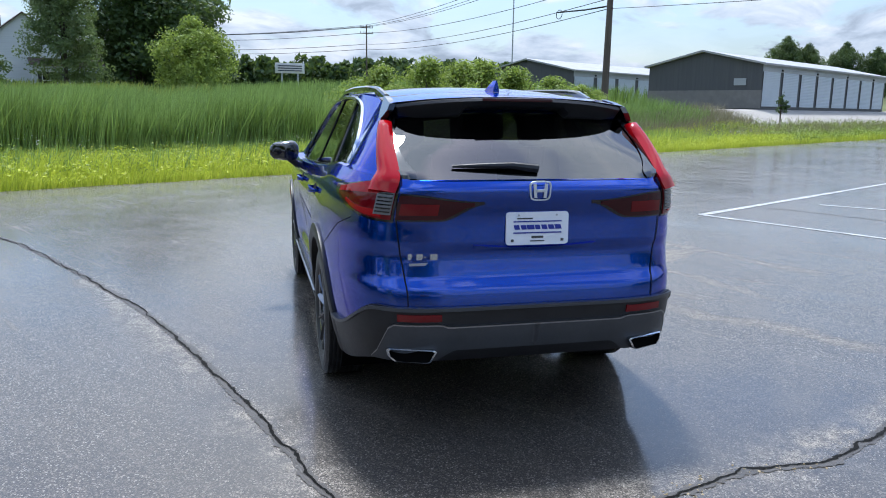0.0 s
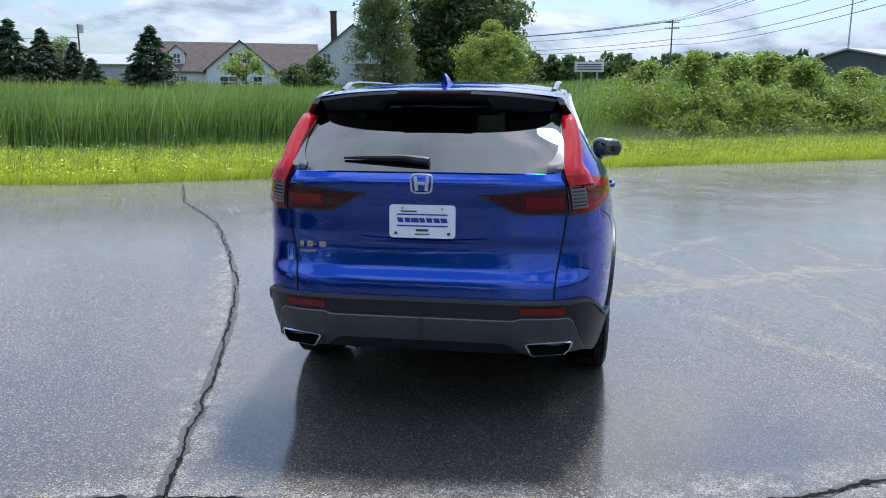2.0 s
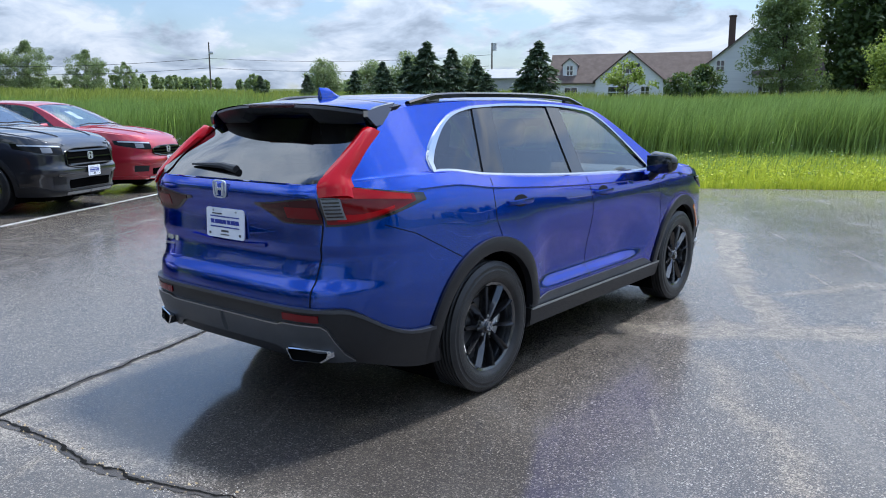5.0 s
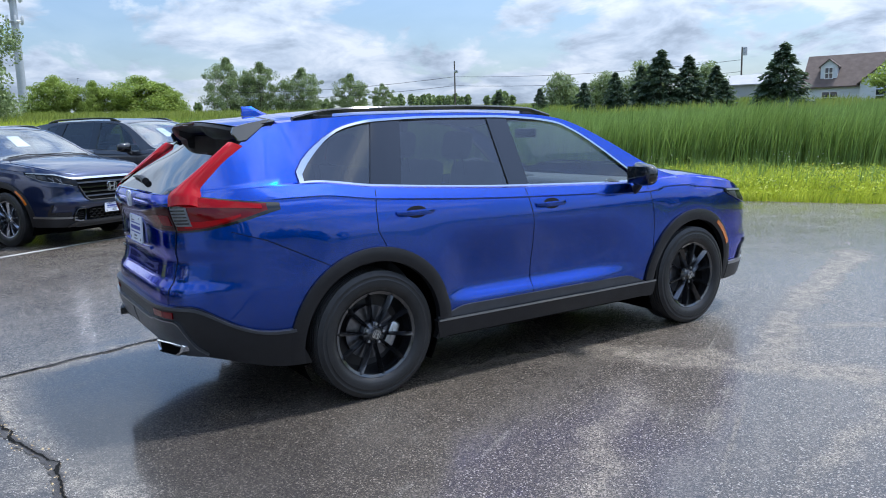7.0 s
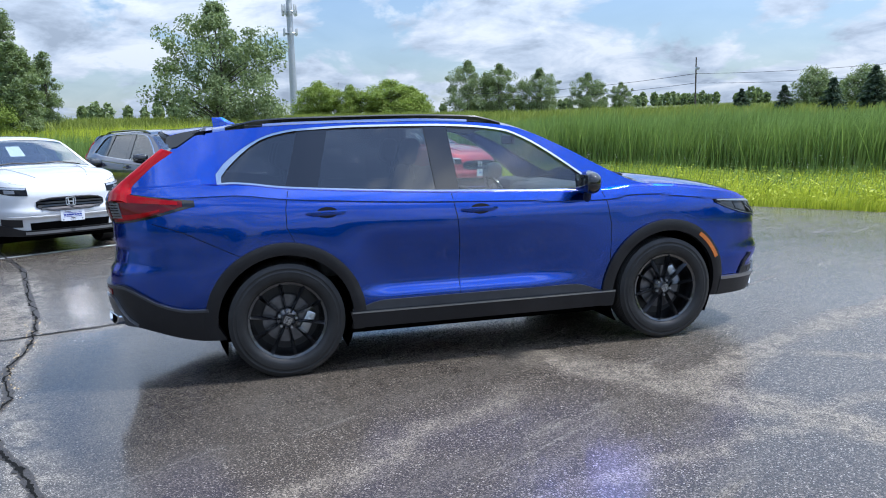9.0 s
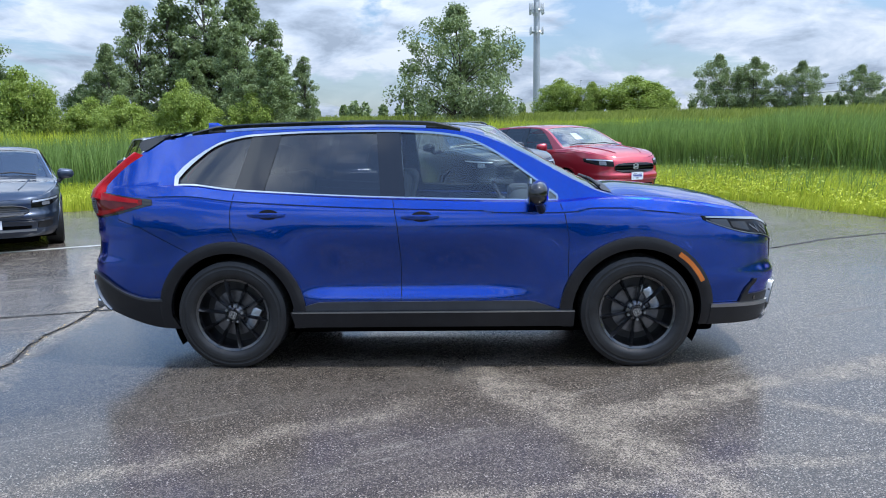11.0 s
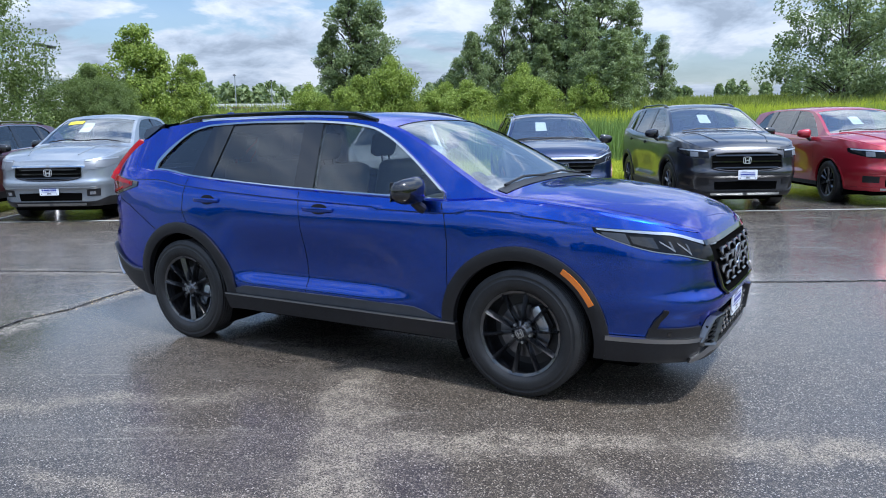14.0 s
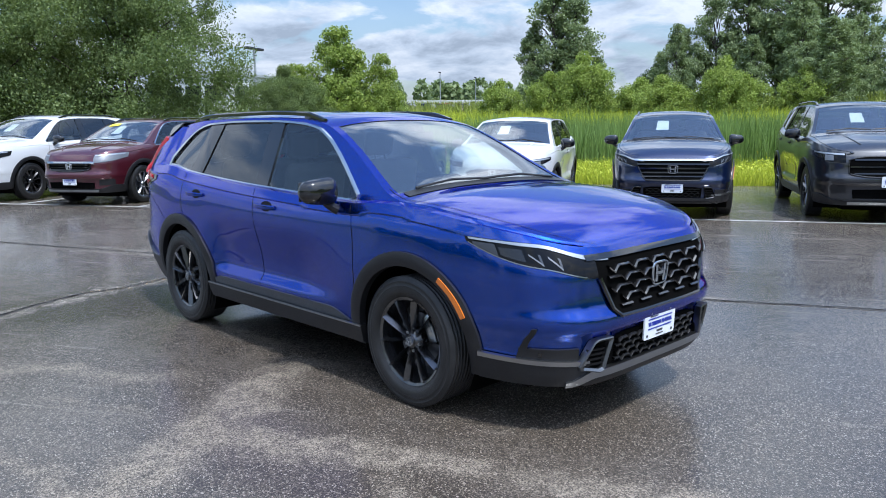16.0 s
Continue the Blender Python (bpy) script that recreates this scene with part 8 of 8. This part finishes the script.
def gable_block(bm, x0, x1, y0, y1, z0, ze, zr, along="x"):
    """Walls of a block with a ridge along x or y."""
    if along == "x":
        ym = (y0 + y1) / 2
        v = [(x0, y0, z0), (x1, y0, z0), (x1, y1, z0), (x0, y1, z0), (x0, y0, ze), (x1, y0, ze), (x1, y1, ze), (x0, y1, ze), (x0, ym, zr), (x1, ym, zr)]
        f = [(0, 1, 5, 4), (1, 2, 6, 9, 5), (2, 3, 7, 6), (3, 0, 4, 8, 7)]
    else:
        xm = (x0 + x1) / 2
        v = [(x0, y0, z0), (x1, y0, z0), (x1, y1, z0), (x0, y1, z0), (x0, y0, ze), (x1, y0, ze), (x1, y1, ze), (x0, y1, ze), (xm, y0, zr), (xm, y1, zr)]
        f = [(0, 1, 5, 8, 4), (1, 2, 6, 5), (2, 3, 7, 9, 6), (3, 0, 4, 7)]
    vs = [bm.verts.new(p) for p in v]
    for q in f:
        bm.faces.new([vs[i] for i in q])


def gable_roof(bm, x0, x1, y0, y1, ze, zr, along="x", over=0.35, t=0.16):
    if along == "x":
        ym = (y0 + y1) / 2
        sl = (zr - ze) / (ym - y0)
        prof = [(y0 - over, ze - sl * over), (ym, zr), (y1 + over, ze - sl * over)]
        rows = [[(x, y, z + dz) for y, z in prof] for x in (x0 - over, x1 + over) for dz in (0.02, t)]
    else:
        xm = (x0 + x1) / 2
        sl = (zr - ze) / (xm - x0)
        prof = [(x0 - over, ze - sl * over), (xm, zr), (x1 + over, ze - sl * over)]
        rows = [[(x, y, z + dz) for x, z in prof] for y in (y0 - over, y1 + over) for dz in (0.02, t)]
    V = [[bm.verts.new(p) for p in r] for r in rows]
    a0, a1, b0, b1 = V
    for i in range(2):
        for p, q in ((a1, b1), (b0, a0)):
            bm.faces.new((p[i], q[i], q[i + 1], p[i + 1]))
        bm.faces.new((a0[i], a1[i], a1[i + 1], a0[i + 1]))
        bm.faces.new((b1[i], b0[i], b0[i + 1], b1[i + 1]))
    for i in (0, 2):
        bm.faces.new((a0[i], b0[i], b1[i], a1[i]))


def window_on(root, x, y, z, w, h, axis="y", shutters=False):
    """A framed window on a wall that faces -y (or -x)."""
    win = new("window")
    win.parent = root
    win.matrix_basis = pose(x, y, z, 0, 0, 0 if axis == "y" else -90)
    bm = bmesh.new()
    for dx in (-w / 2, 0, w / 2):
        box(bm, dx, -0.04, 0, 0.08, 0.08, h + 0.08)
    for dz in (-h / 2, 0, h / 2):
        box(bm, 0, -0.036, dz, w, 0.07, 0.08)
    part("window_frame", bm, FRAMEW, win, smooth=False)
    bm = bmesh.new()
    box(bm, 0, -0.012, 0, w, 0.02, h)
    part("pane", bm, PANE, win, smooth=False)
    if shutters:
        for sg in (1, -1):
            bm = bmesh.new()
            box(bm, sg * (w / 2 + 0.24), -0.03, 0, 0.36, 0.05, h + 0.05)
            part("shutter", bm, SHUTTER, win, smooth=False)


def house():
    base = float(land(-36.5, 82.0)) - 0.2
    root = empty("house", pose(-36.5, 81.2, base, 0, 0, 21.4), "white-sided house with brown shingle roof behind the reeds", "house")
    B = 2.75 + 0.2
    bm = bmesh.new()
    gable_block(bm, -9.6, 9.0, 1.5, 9.0, 0, B, B + 3.35)
    part("wall", bm, SIDING, root, smooth=False)
    bm = bmesh.new()
    gable_roof(bm, -9.6, 9.0, 1.5, 9.0, B, B + 3.35)
    part("roof", bm, SHINGLE, root, smooth=False)
    bm = bmesh.new()
    gable_block(bm, -3.9, 3.9, 0.0, 5.0, 0, B + 0.05, B + 3.3, "y")
    part("wall", bm, SIDING, root, smooth=False)
    bm = bmesh.new()
    gable_roof(bm, -3.9, 3.9, 0.0, 5.0, B + 0.05, B + 3.3, "y", 0.3)
    part("roof", bm, SHINGLE, root, smooth=False)
    window_on(root, 0, -0.004, B + 1.35, 1.5, 1.1, shutters=True)
    window_on(root, -1.4, -0.004, 1.6, 2.0, 1.3)
    window_on(root, 1.9, -0.004, 1.6, 1.0, 1.3)
    window_on(root, -7.0, 1.496, 1.6, 1.6, 1.3)
    window_on(root, 6.0, 1.496, 1.6, 1.6, 1.3)
    for x in (-7.3,):
        bm = bmesh.new()
        gable_block(bm, x - 0.85, x + 0.85, 2.2, 4.6, B + 0.4, B + 2.1, B + 2.8, "y")
        dormer = part("dormer", bm, SIDING, root, smooth=False)
        bm = bmesh.new()
        gable_roof(bm, x - 0.85, x + 0.85, 2.2, 4.8, B + 2.1, B + 2.8, "y", 0.18, 0.12)
        part("dormer_roof", bm, SHINGLE, dormer, smooth=False)
        window_on(root, x, 2.196, B + 1.35, 0.8, 1.2)
    # tall wing with its gable to the front
    bm = bmesh.new()
    gable_block(bm, 8.3, 18.6, 2.0, 13.0, 0, 4.4, 8.6, "y")
    part("wall", bm, SIDING, root, smooth=False)
    bm = bmesh.new()
    gable_roof(bm, 8.3, 18.6, 2.0, 13.0, 4.4, 8.6, "y", 0.35)
    part("roof", bm, SHINGLE, root, smooth=False)
    bm = bmesh.new()
    gable_block(bm, 14.0, 21.0, 1.2, 8.0, 0, 3.3, 5.6)
    part("wall", bm, SIDING, root, smooth=False)
    bm = bmesh.new()
    gable_roof(bm, 14.0, 21.0, 1.2, 8.0, 3.3, 5.6)
    part("roof", bm, SHINGLE, root, smooth=False)
    window_on(root, 15.6, 1.196, 1.55, 1.5, 1.9, shutters=True)
    window_on(root, 18.9, 1.196, 1.55, 1.5, 1.9, shutters=True)
    window_on(root, 10.2, 1.996, 4.5, 0.9, 1.3)
    bm = bmesh.new()
    box(bm, 11.6, 7.5, 8.7, 0.75, 0.75, 4.0, 0.03)
    box(bm, 11.6, 7.5, 10.7, 0.9, 0.9, 0.16)
    part("chimney", bm, BRICKC, root, smooth=False)
    return root


house()


def storage(cx, cy, base, width, length, eave, rise, doors, label):
    """A long storage shed: gable towards -u, roll doors on the side towards -v. cx, cy: the corner between them."""
    root = empty("storage_building", pose(cx, cy, base, 0, 0, 30.2), label, "building")
    bm = bmesh.new()
    gable_block(bm, 0, length, 0, width, -0.4, eave, eave + rise)
    part("wall", bm, GREYWALL, root, smooth=False)
    bm = bmesh.new()
    gable_roof(bm, 0, length, 0, width, eave, eave + rise, over=0.3)
    part("roof", bm, METALROOF, root, smooth=False)
    bm = bmesh.new()
    box(bm, -0.02, width / 2, 0.5, 0.06, width + 0.06, 1.3)
    part("block_base", bm, BLOCKWALL, root, smooth=False)
    bm = bmesh.new()
    box(bm, length / 2, -0.03, eave - 0.20, length, 0.06, 0.55)
    part("fascia", bm, LIGHTWALL, root, smooth=False)
    step = length / doors
    bm = bmesh.new()
    rows = []
    for k in range(43):
        rows.append([bm.verts.new((step * x, -0.05 - 0.012 * (k % 2), k * (eave - 0.48) / 42)) for x in (0.02, 0.86)])
    rows.append([bm.verts.new((step * x, 0.0, eave - 0.48)) for x in (0.02, 0.82)])
    for p, q in zip(rows, rows[1:]):
        bm.faces.new((p[0], p[1], q[1], q[0]))
    me_door = part("roll_door", bm, ROLLDOOR, root, smooth=False)
    for k in range(1, doors):
        d = new("roll_door", me_door.data)
        d.parent = root
        d.location = (k * step, 0, 0)
    for k in range(0, doors, 2):
        bm = bmesh.new()
        box(bm, (k + 0.93) * step, -0.09, eave - 0.32, 0.25, 0.12, 0.14, 0.02)
        part("wall_lamp", bm, PLASTIC, root)
    return root


st2 = storage(34.3, 42.6, 1.9, 9.1, 27.6, 2.95, 1.0, 8, "dark grey storage building with pale roll doors and metal roof")
bm = bmesh.new()
box(bm, -0.06, 1.6, 1.75, 0.05, 0.9, 0.5)
part("notice_board", bm, LIGHTWALL, st2, smooth=False)
storage(27.1, 59.3, float(land(30, 62)) - 0.1, 10.8, 32.0, 2.75, 1.1, 9, "dark grey storage building with a pale metal roof")

# concrete apron before the storage doors
bm = bmesh.new()
slab_rows = [[bm.verts.new(uv(u, v, float(land(*uv(u, v).xy)) + 0.12)) for v in (15.4, 16.4, 17.4, 18.4, 19.5)] for u in np.arange(37, 86, 2.0)]
for p, q in zip(slab_rows, slab_rows[1:]):
    for k in range(4):
        bm.faces.new((p[k], q[k], q[k + 1], p[k + 1]))
apron = part("apron", bm, CONCRETE, None, smooth=False)
tagged(apron, "pale concrete drive before the storage doors", "driveway", kind="structure")


def utility_pole(x, y, top, arms, label, lean=0.0, r=0.15):
    root = empty("utility_pole", pose(x, y, float(land(x, y)) - 0.3), label, "utility pole", "utility poles")
    h = top - float(land(x, y)) + 0.3
    bm = bmesh.new()
    tube(bm, [(0, 0, 0), (lean * 0.5, 0, h / 2), (lean, 0, h)], r, 10, r * 0.7)
    part("pole", bm, WOODPOLE, root)
    for dz in arms:
        bm = bmesh.new()
        box(bm, 0, 0, h - dz, 2.2, 0.1, 0.12)
        part("crossarm", bm, WOODPOLE, root, smooth=False)
        for k in (-1, -0.45, 0.45, 1):
            bm = bmesh.new()
            tube(bm, [(k, 0, h - dz + 0.05), (k, 0, h - dz + 0.3)], 0.045, 8)
            part("insulator", bm, SHUTTER, root)
    return root


utility_pole(24.2, 46.9, 13.6, (0.6,), "tall weathered wooden utility pole near the reeds", 0.12, 0.27)
utility_pole(17.9, 123.0, 14.6, (0.4, 1.3), "wooden utility pole with two crossarms far across the meadow")
p2 = utility_pole(-119.3, 81.4, 14.4, (), "slim wooden pole in the far field", 0, 0.16)
bm = bmesh.new()
box(bm, 0.5, 0, 8.2, 0.9, 0.4, 0.5, 0.05)
part("pole_lamp", bm, GALV, p2)
p3 = utility_pole(-70.8, 102.3, 12.9, (), "wooden pole with a transformer beyond the spruces", 0, 0.16)
bm = bmesh.new()
tube(bm, [(0.5, 0, 8.0), (0.5, 0, 9.2)], 0.35, 10)
part("transformer", bm, GALV, p3)


def wire(a, b, sag, r=0.022, n=24):
    bm = bmesh.new()
    a, b = Vector(a), Vector(b)
    tube(bm, [a.lerp(b, t) - Vector((0, 0, sag * 4 * t * (1 - t))) for t in np.linspace(0, 1, n)], r, 5)
    ob = part("power_line", bm, CABLE, None)
    return tagged(ob, "thin black overhead power line", "power line", "power lines")


for k, (dx, z0, z1) in enumerate(((-1, 14.5, 13.2), (0.2, 14.5, 13.2), (1, 14.5, 13.2), (0, 13.4, 10.6), (0, 11.6, 9.4), (0, 10.8, 8.7))):
    wire((17.9 + dx, 123, z0), (24.2 + dx, 46.9, z1), 0.9, 0.028)
    wire((24.2 + dx, 46.9, z1), (62 + dx, -25, z1 + 0.5), 1.0, 0.020)
    wire((17.9 + dx, 123, z0), (-40 + dx, 205, z0 + 5), 1.5, 0.04)
wire((-119.3, 81.4, 11.5), (-70.8, 102.3, 11.0), 0.8, 0.03)
wire((-119.3, 81.4, 9.8), (-70.8, 102.3, 9.2), 0.8, 0.03)
wire((-119.3, 81.4, 11.5), (-210, 60, 13.5), 1.2, 0.04)
wire((-119.3, 81.4, 9.8), (-210, 60, 11.8), 1.2, 0.04)
# splice loops near the tall pole
bm = bmesh.new()
tube(bm, [(23.5, 55.0, 9.3), (23.9, 50.5, 9.0), (24.2, 47.2, 8.9)], 0.06, 6)
tube(bm, [Vector((23.55, 54.6 + 0.6 * math.cos(a), 9.1 + 0.35 * math.sin(a))) for a in np.linspace(0, math.tau, 16)], 0.03, 5)
loop = part("cable_loop", bm, CABLE, None)
tagged(loop, "black cable splice hanging on the power line", "cable")

# far mast and cell tower
bm = bmesh.new()
tube(bm, [(97, 278, 8), (97, 278, 62)], 0.30, 5, 0.2)
tagged(part("radio_mast", bm, GALV, None), "thin grey radio mast on the horizon", "mast")
tower = empty("cell_tower", pose(-293.3, 22.6, float(land(-293.3, 22.6)) - 0.5), "tall grey cell tower with two antenna rings", "tower")
bm = bmesh.new()
tube(bm, [(0, 0, 0), (0, 0, 33), (0, 0, 68)], 1.5, 14, 0.9)
part("mast", bm, GALV, tower)
for z, rad, n in ((39.5, 2.6, 9), (31.5, 2.6, 6)):
    bm = bmesh.new()
    ring = [Vector((rad * math.cos(a), rad * math.sin(a), z)) for a in np.linspace(0, math.tau, 13)]
    tube(bm, ring, 0.18, 5)
    for a in np.linspace(0, math.tau, 7)[:-1]:
        tube(bm, [(0, 0, z), (rad * math.cos(a), rad * math.sin(a), z)], 0.16, 5)
    part("antenna_ring", bm, GALV, tower)
    for k in range(n):
        a = k * math.tau / n
        bm = bmesh.new()
        box(bm, rad * math.cos(a), rad * math.sin(a), z + 0.6, 0.7, 0.7, 4.0 if z > 35 else 2.6, 0.08)
        part("antenna", bm, FIELDWALL, tower)


def lamp_post(x, y, top, turn, double=False):
    g = float(land(x, y))
    root = empty("street_lamp", pose(x, y, g - 0.2, 0, 0, turn), "slim grey lot lamp with a flat head", "street lamp", "lot lamps")
    h = top - g + 0.2
    bm = bmesh.new()
    tube(bm, [(0, 0, 0), (0, 0, h)], 0.075, 8, 0.055)
    part("pole", bm, GALV, root)
    for sg in ((1, -1) if double else (1,)):
        bm = bmesh.new()
        box(bm, sg * 0.42, 0, h, 0.62, 0.30, 0.11, 0.02)
        box(bm, sg * 0.08, 0, h - 0.01, 0.16, 0.07, 0.07)
        part("lamp_head", bm, SHUTTER, root)


for x, y, top, turn, dbl in ((-16.7, -30.1, 5.35, 30, True), (-65.8, -68.0, 8.1, 40, False), (-76.2, -71.6, 8.0, 40, False), (-86.4, -75.0, 7.9, 30, False), (-60, -72.0, 6.2, 20, False), (-95, -78, 7.6, 30, False), (-245, 33, 19, 10, False)):
    lamp_post(x, y, top, turn, dbl)

# power line towers on the horizon
def pylon(x, y, top, turn):
    g = float(land(x, y)) - 0.3
    root = empty("pylon", pose(x, y, g, 0, 0, turn), "rust-brown lattice power line tower on the horizon", "pylon", "power line towers")
    h = top - g
    for sx in (-1, 1):
        bm = bmesh.new()
        tube(bm, [(sx * 2.6, 0, 0), (sx * 2.2, 0, h)], 0.26, 5, 0.2)
        part("leg", bm, WOODPOLE, root)
    for k, zc in enumerate((0.62, 0.78, 0.94)):
        bm = bmesh.new()
        tube(bm, [(-5.4, 0, h * zc), (5.4, 0, h * zc)], 0.20, 5)
        part("crossarm", bm, WOODPOLE, root)
    for a, b in ((0.10, 0.36), (0.36, 0.62)):
        for sx in (-1, 1):
            bm = bmesh.new()
            tube(bm, [(-2.5 * sx, 0, h * a), (2.4 * sx, 0, h * b)], 0.12, 4)
            part("brace", bm, WOODPOLE, root)


pylon(-160.5, -247.0, 19.3, 58)
pylon(-165.5, -262.0, 19.6, 58)

# white office block beyond the trees
office = empty("office_building", pose(-31.5, -58.5, 1.6, 0, 0, 25), "white flat-roofed office building behind trees", "building")
bm = bmesh.new()
box(bm, 0, 0, 2.0, 14, 8, 4.1)
part("wall", bm, FIELDWALL, office, smooth=False)
bm = bmesh.new()
box(bm, 0, 0, 4.12, 14.4, 8.4, 0.22)
part("parapet", bm, LIGHTWALL, office, smooth=False)
for k in range(4):
    bm = bmesh.new()
    box(bm, -5.2 + k * 3.4, 4.02, 2.6, 1.5, 0.06, 1.2)
    part("window", bm, PANE, office, smooth=False)
    bm = bmesh.new()
    box(bm, 7.02, -3 + k * 1.9, 2.6, 0.06, 1.5, 1.2)
    part("window", bm, PANE, office, smooth=False)

# a low pale wall and parked cars far beyond the field
bm = bmesh.new()
box(bm, 0, 0, 1.0, 46, 0.4, 2.0)
wall = part("far_wall", bm, FIELDWALL, None, smooth=False)
wall.matrix_basis = pose(-100, -92, float(land(-100, -92)) - 0.2, 0, 0, -40)
tagged(wall, "long pale wall far beyond the field", "wall", kind="structure")


def far_car(x, y, turn, material, label):
    """A small car a long way off: body, cabin glass and wheels."""
    g = float(land(x, y))
    root = empty("car", pose(x, y, g, 0, 0, turn), label, "car", "far parked cars")
    bm = bmesh.new()
    prof = [(-2.2, .35), (-2.25, .75), (-2.1, 1.0), (-1.5, 1.05), (0.9, 1.0), (2.0, .85), (2.25, .65), (2.2, .35)]
    A = [[bm.verts.new((x_, y_, z_)) for y_, z_ in prof] for x_ in (-0.88, -0.8, 0.8, 0.88)]
    for a, b in zip(A, A[1:]):
        for i in range(len(prof)):
            bm.faces.new((a[i], a[(i + 1) % len(prof)], b[(i + 1) % len(prof)], b[i]))
    bm.faces.new(A[0])
    bm.faces.new(A[-1][::-1])
    part("body", bm, material, root)
    bm = bmesh.new()
    vs = [bm.verts.new(p) for p in ((-.75, -1.9, 1.0), (.75, -1.9, 1.0), (.75, 1.0, 1.0), (-.75, 1.0, 1.0), (-.6, -1.5, 1.5), (.6, -1.5, 1.5), (.6, 0.2, 1.5), (-.6, 0.2, 1.5))]
    for q in ((0, 1, 5, 4), (1, 2, 6, 5), (2, 3, 7, 6), (3, 0, 4, 7)):
        bm.faces.new([vs[i] for i in q])
    part("cabin_glass", bm, PANE, root, smooth=False)
    bm = bmesh.new()
    box(bm, 0, -0.65, 1.51, 1.22, 1.75, 0.06, 0.02)
    part("roof", bm, material, root)
    for sx in (1, -1):
        for y_ in (-1.35, 1.35):
            bm = bmesh.new()
            m = Matrix.Translation((sx * 0.8, y_, 0.33)) @ Matrix.Rotation(radians(90), 4, "Y")
            bmesh.ops.create_cone(bm, cap_ends=True, segments=14, radius1=0.33, radius2=0.33, depth=0.2, matrix=m)
            part("wheel", bm, RUBBER, root)


for i, (m, lab) in enumerate(((SILVER, "silver"), (STEELGREY, "dark grey"), (REDP, "red"), (STEELGREY, "dark grey"), (WHITEP, "white"), (MAROON, "maroon"), (SLATE, "slate"), (SILVER, "silver"))):
    far_car(-61 - i * 3.1, -68.5 + i * 0.3, 10 + i * 3, m, lab + " car far off on another lot")

# roadside sign beyond the meadow
sign = empty("roadside_sign", pose(4.9, 114.1, float(land(4.9, 114.1)) - 0.2, 0, 0, 5), "white roadside sign board on two posts", "sign")
bm = bmesh.new()
box(bm, 0, 0, 4.4, 4.4, 0.3, 1.5, 0.05)
part("board", bm, FIELDWALL, sign)
bm = bmesh.new()
for zz in (4.75, 4.4, 4.05):
    box(bm, 0, -0.17, zz, 3.6, 0.03, 0.16)
part("bars", bm, SLATE, sign)
for x in (-1.2, 1.2):
    bm = bmesh.new()
    box(bm, x, 0, 1.9, 0.25, 0.25, 3.8)
    part("post", bm, LIGHTWALL, sign, smooth=False)
# pale shed beyond the spruces
shed = empty("shed", pose(-62, 96, float(land(-62, 96)), 0, 0, 20), "low grey shed with pale roof beyond the spruces", "building")
bm = bmesh.new()
gable_block(bm, -9, 9, -4, 4, 0, 3.2, 4.6)
part("wall", bm, LIGHTWALL, shed, smooth=False)
bm = bmesh.new()
gable_roof(bm, -9, 9, -4, 4, 3.2, 4.6)
part("roof", bm, METALROOF, shed, smooth=False)
